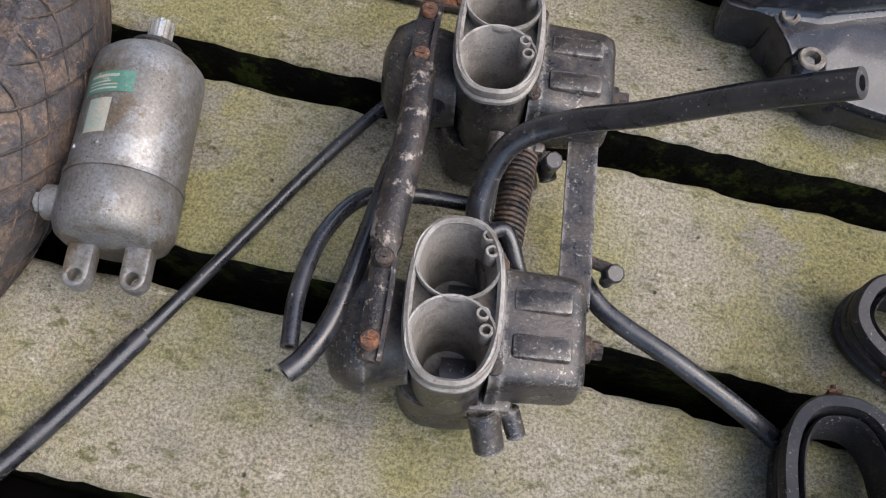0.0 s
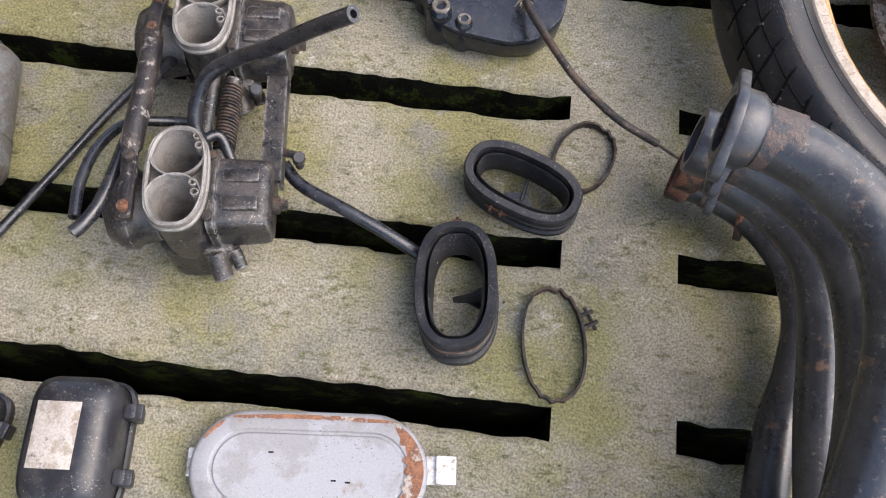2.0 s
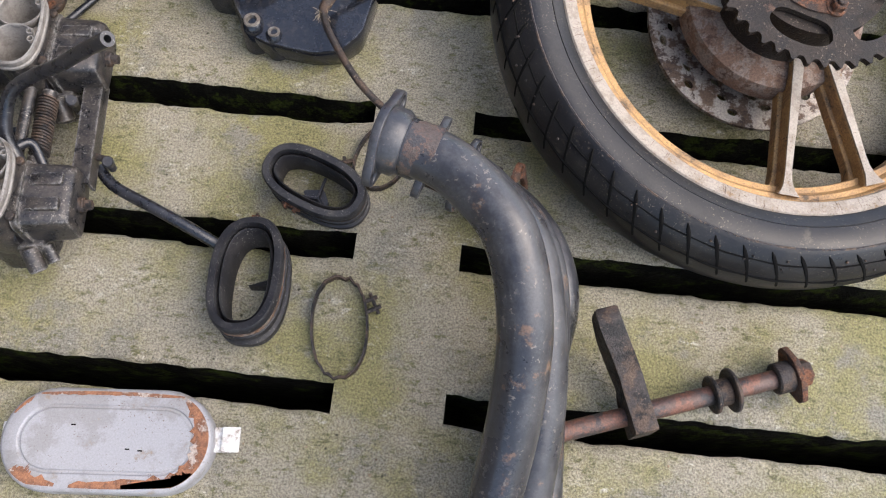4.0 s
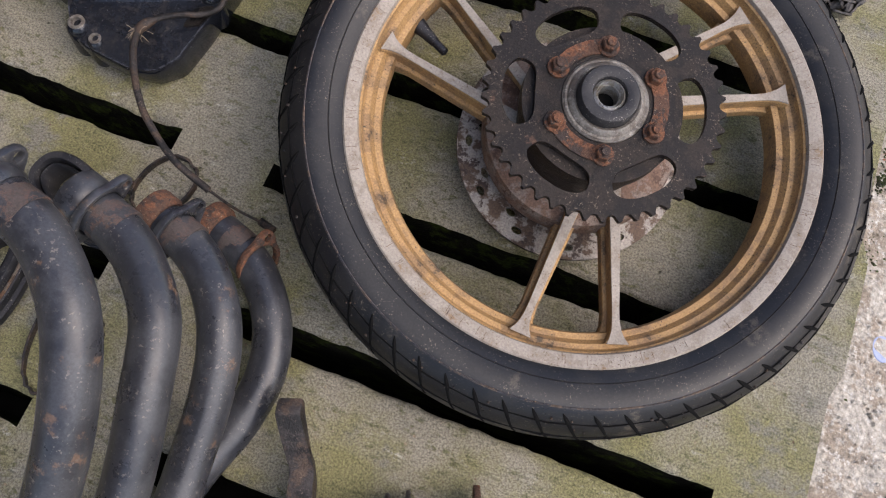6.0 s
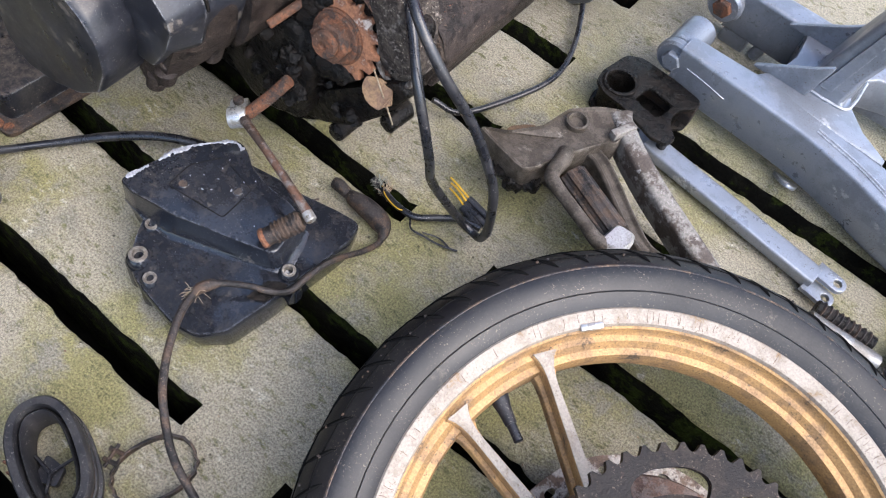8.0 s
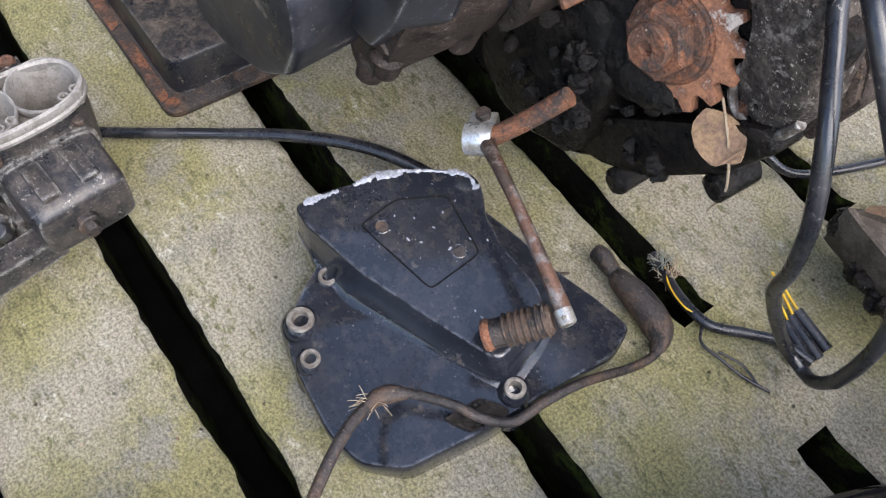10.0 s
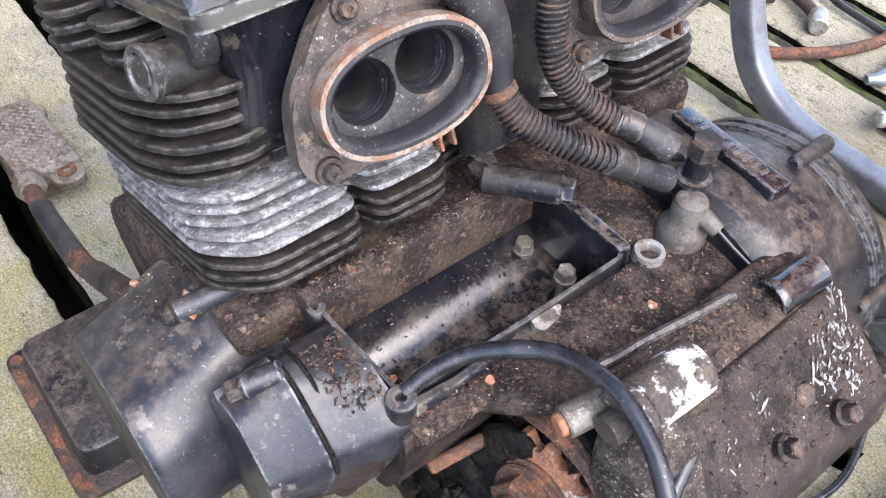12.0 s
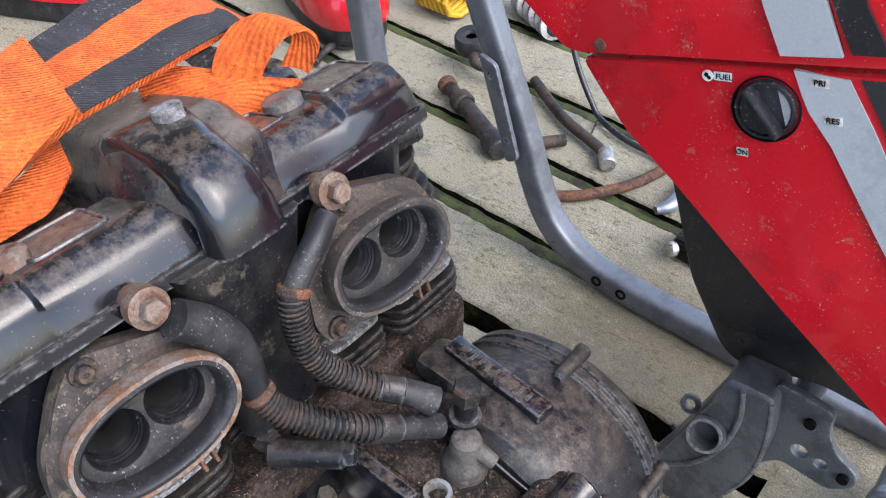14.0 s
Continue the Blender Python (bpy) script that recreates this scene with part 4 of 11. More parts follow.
    lathe(bm, [(0.0140, 0.080), (0.0137, 0.0845), (0.0118, 0.0860), (0.0112, 0.084), (0.0106, 0.080), (0.0090, 0.082), (0.0085, 0.078), (0.0085, 0.06)], 40)
    part("bearing", bm, ZINC, hub, "worn steel bearing race", world=False)
    bm = bmesh.new()
    cyl(bm, (0, 0, 0.055), (0, 0, 0.066), 0.0172, n=32)
    part("axle_bore", bm, INKDARK, hub, world=False)
    # sprocket with six windows
    N = 45
    outer = []
    for i in range(N):
        for f, r in ((-0.5, 0.0990), (-0.34, 0.0996), (-0.20, 0.1022), (-0.09, 0.1052), (0.09, 0.1052), (0.20, 0.1022), (0.34, 0.0996)):
            a = 2 * math.pi * (i + f) / N
            outer.append((r * math.cos(a), r * math.sin(a)))
    holes = []
    for i in range(6):
        a0 = radians(16 + 60 * i)
        holes.append([((0.0742 + dr) * math.cos(a0 + da), (0.0742 + dr) * math.sin(a0 + da)) for da, dr in oval(radians(22.5), 0.0140, 30, 2.7)])
    holes.append(circle(0.038, 40))
    bm = bmesh.new()
    plate(bm, outer, holes, 0.0655, 0.0715)
    spr = part("sprocket", bm, SPROCKET, w, "dark oily toothed drive sprocket", world=False, angle=30)
    for i in range(6):
        bm = bmesh.new()
        a = radians(-14 + 60 * i)
        x, y = 0.0485 * math.cos(a), 0.0485 * math.sin(a)
        cyl(bm, (x, y, 0.0715), (x, y, 0.074), 0.0095, n=20)
        hexbolt(bm, (x, y, 0.074), (x, y, 0.0815), 0.0125)
        cyl(bm, (x, y, 0.0815), (x, y, 0.0845), 0.004, n=12, bevel=0.0006)
        part("sprocket_nut", bm, RUST, spr, "rusty hexagon nut", world=False, angle=25)
    for i in range(3):
        bm = bmesh.new()
        a = radians(-14 + 120 * i + 30)
        pts = [(0.0485 * math.cos(a + radians(d)), 0.0485 * math.sin(a + radians(d))) for d in (-36, -24, -12, 0, 12, 24, 36)]
        inner = [(x * 0.86, y * 0.86) for x, y in pts]
        outer2 = [(x * 1.13, y * 1.13) for x, y in pts]
        plate(bm, outer2 + inner[::-1], [], 0.0716, 0.0732)
        part("tab_washer", bm, RUST, spr, "rusty tab washer", world=False)
    # brake disc below, drilled with short slots
    holes = [circle(0.066, 40)]
    for i in range(12):
        for r, da in ((0.079, 0), (0.090, 9), (0.101, 18)):
            a = radians(30 * i + da)
            ca, sa = math.cos(a), math.sin(a)
            holes.append([(r * ca + u * ca - v * sa, r * sa + u * sa + v * ca) for u, v in oval(0.0036, 0.0056, 12)])
    bm = bmesh.new()
    plate(bm, circle(0.1130, 96), holes, -0.063, -0.058)
    dsc = part("brake_disc", bm, DISC, w, "rusty drilled brake disc", world=False)
    bm = bmesh.new()
    lathe(bm, [(0.045, -0.003), (0.080, -0.006), (0.090, -0.010), (0.0925, -0.017), (0.0925, -0.032), (0.086, -0.038), (0.076, -0.042), (0.074, -0.050)], 72)
    part("hub_flange", bm, STAINED, hub, "brown stained gold cast flange", world=False)
    bm = bmesh.new()
    lathe(bm, [(0.046, -0.048), (0.066, -0.052), (0.070, -0.057), (0.070, -0.064), (0.046, -0.066)], 48, closed=True)
    part("disc_carrier", bm, SPROCKET, dsc, world=False)
    # valve stem, balance weight
    bm = bmesh.new()
    a = radians(166)
    o, i_ = Vector((0.188 * math.cos(a), 0.188 * math.sin(a), MID)), Vector((0.150 * math.cos(a + 0.06), 0.150 * math.sin(a + 0.06), MID + 0.004))
    tube(bm, [o, o.lerp(i_, 0.3), o.lerp(i_, 0.62)], [0.0085, 0.006, 0.005], n=14, sub=4)
    v = part("valve", bm, RUBBER, w, "black rubber tyre valve", world=False)
    bm = bmesh.new()
    cyl(bm, o.lerp(i_, 0.6), i_, 0.0042, n=12, bevel=0.0008)
    part("valve_cap", bm, PLASTIC, v, world=False)
    bm = bmesh.new()
    box(bm, (0.2085, 0, 0.0115), (0.006, 0.020, 0.005), 0.0015, Matrix.Rotation(radians(141), 4, "Z"))
    part("balance_weight", bm, ZINC, w, "grey lead balance weight clipped to the rim", world=False)


rear_wheel()


# ---- exhaust headers ----
def exhaust():
    e = thing("exhaust_header", "four black painted steel exhaust header pipes with rusty flanges", "exhaust", Matrix.Translation((0.46, 0.2, 0)))
    runs = [
        [(0.340, 0.3145, 0.2925), (0.362, 0.309, 0.292), (0.392, 0.295, 0.290), (0.425, 0.262, 0.285), (0.441, 0.215, 0.262), (0.443, 0.165, 0.226), (0.436, 0.105, 0.184), (0.424, 0.03, 0.140), (0.41, -0.06, 0.10)],
        [(0.356, 0.350, 0.209), (0.380, 0.343, 0.208), (0.412, 0.325, 0.207), (0.443, 0.290, 0.205), (0.458, 0.240, 0.195), (0.466, 0.177, 0.165), (0.463, 0.105, 0.128), (0.456, 0.03, 0.098), (0.445, -0.06, 0.08)],
        [(0.374, 0.381, 0.125), (0.398, 0.373, 0.125), (0.430, 0.354, 0.124), (0.460, 0.318, 0.122), (0.474, 0.270, 0.105), (0.478, 0.20, 0.08), (0.482, 0.12, 0.064), (0.486, 0.03, 0.056), (0.47, -0.06, 0.05)],
        [(0.390, 0.414, 0.042), (0.414, 0.406, 0.042), (0.448, 0.386, 0.042), (0.478, 0.350, 0.040), (0.492, 0.305, 0.034), (0.486, 0.255, 0.026), (0.470, 0.205, 0.022), (0.455, 0.12, 0.021), (0.45, -0.02, 0.021)],
    ]
    for i, pts in enumerate(runs):
        bm = bmesh.new()
        tube(bm, pts, 0.0182, n=24, sub=8, bore=0.0165)
        p = part("header_pipe", bm, PIPE, e, "scuffed black header pipe")
        a, b = Vector(pts[0]), Vector(pts[1])
        d = (b - a).normalized()
        bm = bmesh.new()
        tube(bm, [b - d * 0.006, b + d * 0.004, b + d * 0.014], 0.01845, n=24, sub=4)
        part("heat_band", bm, HEATBAND, p, "orange rusted band on the pipe")
        # collar in front of the flange
        bm = bmesh.new()
        m = aim(a - d * (0.003 if i == 0 else 0.010), b)
        lathe(bm, [(0.0165, 0), (0.0215, 0.0), (0.0222, 0.002), (0.0222, 0.014), (0.0195, 0.018), (0.0165, 0.018)], 32, m, closed=True)
        part("collar", bm, PIPE if i < 2 else RUST, p)
        # two-eared flange
        off = (0.000, 0.012, 0.020, 0.056)[i]
        tilt = (0.12, -0.1, 0.2, 0.5)[i]
        q = a + d * off
        z = (d + Vector((0, 0, tilt * 0.6))).normalized()
        ear = Vector((0.10, 0.985, 0.12)) if i != 3 else Vector((0.35, 0.6, 0.7))
        ear = (ear - z * ear.dot(z)).normalized()
        mm = Matrix.Translation(q) @ Matrix((ear, z.cross(ear), z)).transposed().to_4x4()
        out = []
        for k in range(40):
            t = 2 * math.pi * k / 40
            r = 0.0240 + 0.0105 * max(0, math.cos(2 * t)) ** 3
            out.append((r * math.cos(t), r * math.sin(t)))
        bm = bmesh.new()
        plate(bm, out, [circle(0.0195, 28), circle(0.0042, 12, (0.0275, 0)), circle(0.0042, 12, (-0.0275, 0))], -0.0032, 0.0032, mm, 0.001)
        part("flange", bm, RUST if i == 3 else PIPE, p, "two-eared steel exhaust flange")
    shifted(e, 0.009, -0.012, 0.004)


exhaust()


# ---- axle with chain adjuster, lying on the slats ----
def axle():
    a, b = Vector((0.472, 0.159, 0.021)), Vector((0.725, 0.250, 0.021))
    t = thing("wheel_axle", "rusty steel wheel axle with spacer, washers and adjuster arm", "axle", Matrix.Translation((0.6, 0.22, 0)))
    d = (b - a).normalized()
    bm = bmesh.new()
    cyl(bm, a, b, 0.0088, n=20, bevel=0.001)
    part("shaft", bm, AXLE, t)
    s = Vector((0, 0, 1)).cross(d).normalized()
    base = a + d * (b - a).length * 0.415
    m = Matrix.Translation(base) @ Matrix((s, Vector((0, 0, 1)), s.cross(Vector((0, 0, 1))))).transposed().to_4x4()
    bm = bmesh.new()
    prof = [(-0.020, 0.0), (-0.020, -0.017), (0.012, -0.017), (0.022, -0.010), (0.045, -0.004), (0.066, 0.018), (0.088, 0.030), (0.090, 0.046), (0.076, 0.050), (0.052, 0.034), (0.034, 0.018), (0.014, 0.018), (-0.020, 0.017)]
    loops = []
    for w in (-0.0105, -0.0085, 0.0085, 0.0105):
        k = 0.0 if abs(w) < 0.009 else 0.0018
        loops.append([base + s * (x * (1 - k * 8)) + Vector((0, 0, z * (1 - k * 8) + 0.006)) + d * (w + (0.006 * math.sin(x * 60) - 0.005 if x > 0.02 else 0)) for x, z in rounded(prof, 0.003, 2)])
    loft(bm, loops)
    part("adjuster_arm", bm, DARKRUST, t, "black forged arm threaded on the axle")
    for f0, f1, r in ((0.705, 0.722, 0.0175), (0.722, 0.775, 0.0125), (0.775, 0.792, 0.0205)):
        bm = bmesh.new()
        cyl(bm, a + d * 0.26 * f0, a + d * 0.26 * f1, r, n=28, bevel=0.0012)
        part("spacer" if r < 0.015 else "washer", bm, DARKRUST, t)
    bm = bmesh.new()
    cyl(bm, b - d * 0.024, b - d * 0.008, 0.0145, n=24, bevel=0.0015)
    part("shoulder", bm, DARKRUST, t)
    bm = bmesh.new()
    plate(bm, rounded([(-0.026, -0.005), (-0.010, -0.017), (0.010, -0.017), (0.026, -0.005), (0.026, 0.005), (0.010, 0.017), (-0.010, 0.017), (-0.026, 0.005)], 0.003), [], 0, 0.006,
          Matrix.Translation(b - d * 0.008) @ Matrix((s, d.cross(s), d)).transposed().to_4x4(), 0.001)
    part("tab_plate", bm, RUST, t, "rusty tab plate")
    bm = bmesh.new()
    hexbolt(bm, b - d * 0.002, b + d * 0.010, 0.022)
    part("axle_head", bm, RUST, t, "rusty hexagon axle head", angle=25)


axle()


# ---- rubber intake boots, clamps ----
def boot(center, yaw, tilt, a, b, h, label, spike):
    m = Matrix.Translation(center) @ Matrix.Rotation(yaw, 4, "Z") @ Matrix.Rotation(tilt[0], 4, "X") @ Matrix.Rotation(tilt[1], 4, "Y")
    t = thing("intake_boot", label, "rubber boot", m, "intake boots")
    path = [(x, y, 0) for x, y in oval(a, b, 64, 2.5)]
    bm = bmesh.new()
    sweep(bm, path, [(-0.0075, 0), (0.002, 0), (0.0035, 0.004), (0.0035, h * 0.22), (0.0, h * 0.27), (0.0, h * 0.36), (0.003, h * 0.41), (0.003, h * 0.55), (0, h * 0.60), (0, h * 0.72),
                     (0.0035, h * 0.78), (0.0035, h - 0.002), (0.002, h), (-0.004, h), (-0.0048, h - 0.003), (-0.005, h * 0.5), (-0.0085, h * 0.3)])
    part("duct", bm, RUBBER, t, world=False, angle=50)
    bm = bmesh.new()
    sweep(bm, path, [(-0.0095, 0.002), (-0.0068, 0.002), (-0.0068, h - 0.006), (-0.0082, h - 0.004), (-0.0095, h - 0.006)])
    part("inner_sleeve", bm, RUBBER, t, world=False, angle=50)
    # divider inside
    bm = bmesh.new()
    if spike:
        y0 = -b + 0.006
        loft(bm, [[(x0, y0, 0.001), (x0, y0, h * 0.6), (x0 * 0.2, y0 + L, h * 0.28), (x0 * 0.2, y0 + L, 0.001)] for x0, L in ((-0.011, 0.003), (-0.005, b * 0.55), (0.0, b * 0.95), (0.005, b * 0.55), (0.011, 0.003))])
    else:
        for ang in (100, 200, 330):
            p = Vector((0.004, -b * 0.3, 0.006))
            q = p + Vector((math.cos(radians(ang)), math.sin(radians(ang)), 0)) * 0.022
            cyl(bm, p + Vector((0, 0, 0.005)), q + Vector((0, 0, 0.005)), 0.0016, n=6)
        plate(bm, rounded([(0.001, -b + 0.004), (-0.014, -b * 0.25), (0.004, b * 0.12), (0.016, -b * 0.3)], 0.003), [], 0.004, 0.009)
    part("divider", bm, PLASTIC, t, world=False)
    # band clamp with screw ears
    bm = bmesh.new()
    sweep(bm, path, [(0.0015, h * 0.62), (0.0026, h * 0.62), (0.0026, h * 0.71), (0.0015, h * 0.71)])
    c = part("clamp_band", bm, RUSTYBAND if spike else DARKRUST, t, "rusty clamp band", world=False)
    bm = bmesh.new()
    ex = (-0.2 * a, -b - 0.004, h * 0.66) if not spike else (a * 0.25, b + 0.004, h * 0.66) if spike == 1 else (a + 0.004, 0, h * 0.66)
    for dx in (-0.005, 0.005):
        box(bm, (ex[0] + dx, ex[1], ex[2]), (0.0022, 0.008, 0.009), 0.0006)
    cyl(bm, (ex[0] - 0.010, ex[1], ex[2]), (ex[0] + 0.010, ex[1], ex[2]), 0.0016, n=8)
    part("clamp_screw", bm, RUST, c, "rusty clamp screw", world=False)
    return t


boot((0.262, 0.385, 0.006), radians(-22), (0.10, -0.02), 0.050, 0.0265, 0.040, "dusty black oval rubber intake boot beside a floor slot", 0)
boot((0.217, 0.278, 0.006), radians(96), (-0.12, 0.16), 0.056, 0.031, 0.040, "black oval rubber intake boot with rusty clamp on the slats", 2)


def clamp_ring(center, yaw, a, b, label, ear):
    t = thing("hose_clamp", label, "clamp", Matrix.Translation(center) @ Matrix.Rotation(yaw, 4, "Z"), "loose clamps")
    bm = bmesh.new()
    pts = [(x * (1 + 0.04 * math.sin(3 * i)), y, 0.004 + 0.002 * math.sin(i * 0.3)) for i, (x, y) in enumerate(oval(a, b, 36, 2.2))]
    sweep(bm, pts, [(-0.0011, -0.004), (0.0011, -0.004), (0.0011, 0.004), (-0.0011, 0.004)])
    part("band", bm, DARKRUST, t, world=False)
    bm = bmesh.new()
    e = Vector((a * math.cos(ear), b * math.sin(ear), 0.006))
    o = Vector((math.cos(ear), math.sin(ear), 0))
    s = Vector((-o.y, o.x, 0))
    for k in (-0.005, 0.005):
        p = e + s * k
        tube(bm, [p, p + o * 0.014], 0.0022, n=6, sub=1)
    tube(bm, [e + o * 0.009 - s * 0.011, e + o * 0.009 + s * 0.011], 0.0018, n=8, sub=1)
    part("screw", bm, DARKRUST, t, "rusty pinch screw", world=False)
    return t


clamp_ring((0.3005, 0.2525, 0), radians(98), 0.049, 0.0262, "thin rusty oval hose clamp lying on the concrete", -1.2)
clamp_ring((0.318, 0.433, 0), radians(70), 0.036, 0.026, "thin rusty hose clamp half under the intake boot", 2.2)


# ---- starter motor ----
def starter():
    p, q = Vector((-0.2165, 0.352, 0.040)), Vector((-0.2322, 0.450, 0.042))
    d = (q - p).normalized()
    t = thing("starter_motor", "dusty grey alloy starter motor with green label", "starter motor", Matrix.Translation((-0.22, 0.4, 0)))
    m = aim(p, q)
    L = (q - p).length
    bm = bmesh.new()
    lathe(bm, [(0, 0.010), (0.0325, 0.010), (0.0335, 0.012), (0.0335, L - 0.014), (0.0325, L - 0.008), (0.027, L - 0.002), (0.012, L), (0, L)], 56, m)
    part("barrel", bm, DIRTYALU, t)
    bm = bmesh.new()
    lathe(bm, [(0, -0.026), (0.027, -0.026), (0.0318, -0.0225), (0.0345, -0.016), (0.0345, 0.0085), (0.0335, 0.0105), (0.030, 0.0105)], 56, m)
    cap = part("end_cap", bm, DIRTYALU, t, "polished cast end cap")
    bm = bmesh.new()
    lathe(bm, [(0.0335, 0.0102), (0.0348, 0.0104), (0.0348, 0.0132), (0.0335, 0.0134)], 56, m, closed=True)
    part("seam_ring", bm, DIRTYALU, t)
    bm = bmesh.new()
    lathe(bm, [(0.0, L - 0.001), (0.0165, L - 0.001), (0.0172, L + 0.001), (0.0172, L + 0.004), (0.0155, L + 0.0045), (0.0155, L + 0.006), (0.0165, L + 0.0065), (0.016, L + 0.009), (0, L + 0.009)], 40, m)
    part("oil_seal", bm, RUBBER, t, "black o-ring boss")
    bm = bmesh.new()
    out = []
    for i in range(12):
        for f, r in ((-0.25, 0.0076), (-0.2, 0.0062), (0.2, 0.0062), (0.25, 0.0076)):
            a = 2 * math.pi * (i + f) / 12
            out.append((r * math.cos(a), r * math.sin(a)))
    plate(bm, out, [], L + 0.009, L + 0.028, m)
    part("splined_shaft", bm, ZINC, t, "splined steel shaft")
    side = d.cross(Vector((0, 0, 1))).normalized()
    for s in (-1, 1):
        c = p - d * 0.026 + side * (0.0165 * s) + Vector((0, 0, -0.004))
        mm = Matrix.Translation(c) @ Matrix((side, -d, side.cross(-d))).transposed().to_4x4()
        bm = bmesh.new()
        out = [(-0.0078, -0.012), (0.0078, -0.012), (0.0078, 0.018)] + [(0.0078 * math.cos(radians(a)), 0.018 + 0.0078 * math.sin(radians(a))) for a in range(20, 180, 20)] + [(-0.0078, 0.018)]
        plate(bm, out, [circle(0.0036, 14, (0, 0.0185))], -0.0055, 0.0065, mm, 0.0016)
        part("mounting_lug", bm, DIRTYALU, t, "cast mounting lug with a bolt hole")
    # terminal on the side
    a = p - d * 0.005 - side * 0.0335 + Vector((0, 0, 0.008))
    bm = bmesh.new()
    cyl(bm, a + side * 0.004, a - side * 0.006, 0.0105, n=20, bevel=0.001)
    part("terminal_base", bm, DIRTYALU, t)
    bm = bmesh.new()
    cyl(bm, a - side * 0.006, a - side * 0.0215, 0.0032, n=12)
    hexbolt(bm, a - side * 0.0065, a - side * 0.0112, 0.0112)
    hexbolt(bm, a - side * 0.0125, a - side * 0.0175, 0.010)
    part("terminal_stud", bm, ZINC, t, "zinc stud and nuts", angle=25)

    def patch(u0, u1, a0, a1, r, material, name, label, n=10):
        bm = bmesh.new()
        top = []
        for i in range(n + 1):
            a = radians(a0 + (a1 - a0) * i / n)
            o = side * math.sin(a) + Vector((0, 0, 1)) * math.cos(a)
            top.append([bm.verts.new(p + d * u + o * rr) for u, rr in ((u0, r - 0.001), (u0, r), (u1, r), (u1, r - 0.001))])
        for x, y in zip(top, top[1:]):
            for j in range(3):
                bm.faces.new((x[j], y[j], y[j + 1], x[j + 1]))
        return part(name, bm, material, t, label)
    patch(0.056, 0.070, -46, 10, 0.0339, GREENLABEL, "label", "green and white maker's label with unreadable small print")
    for k, (u, h) in enumerate(((0.0660, 0.0018), (0.0625, 0.0010), (0.0603, 0.0010), (0.0578, 0.0012))):
        patch(u, u + h, -40, -6 if k != 1 else -14, 0.03405, PALELABEL, "print_line", "")
    patch(0.030, 0.052, -34, -8, 0.0339, PALELABEL, "label", "faded peeling label")
    for da in (-46, -14):
        bm = bmesh.new()
        o = side * math.sin(radians(da)) + Vector((0, 0, 1)) * math.cos(radians(da))
        cyl(bm, p + d * 0.024 + o * 0.0325, p + d * 0.024 + o * 0.0346, 0.0022, 0.0016, n=10)
        part("dimple", bm, DIRTYALU, t)


starter()


# ---- old tyre beside the starter motor ----
def old_tyre():
    m = Matrix.Translation((-0.545, 0.375, 0.055)) @ Matrix.Rotation(radians(2.0), 4, "Y")
    t = thing("front_wheel_tyre", "old dusty brown tyre with criss-cross tread", "tyre", m)
    bm = bmesh.new()
    R = 0.285
    prof = [(R - 0.075, 0.035), (R - 0.05, 0.050), (R - 0.022, 0.054), (R - 0.006, 0.042), (R + 0.001, 0.022), (R + 0.003, 0.0)]
    lathe(bm, prof + [(r, -z) for r, z in reversed(prof[:-1])], 96, closed=True)
    body = part("tyre_body", bm, OLDTYRE, t, world=False)
    zs = [-0.0535, -0.047, -0.036, -0.02, 0.0, 0.02, 0.036, 0.047, 0.0535]
    rs = [R - 0.024, R - 0.0105, R - 0.0035, R + 0.0008, R + 0.0025, R + 0.0008, R - 0.0035, R - 0.0105, R - 0.024]
    for s in (-1, 1):
        for i in range(54):
            bm = bmesh.new()
            a = 2 * math.pi * i / 54
            tube(bm, [(r * math.cos(a + s * z * 5.2), r * math.sin(a + s * z * 5.2), z) for r, z in zip(rs, zs)], 0.0010, n=6, sub=2)
            part("tread_groove", bm, DARKRUST, body, world=False)


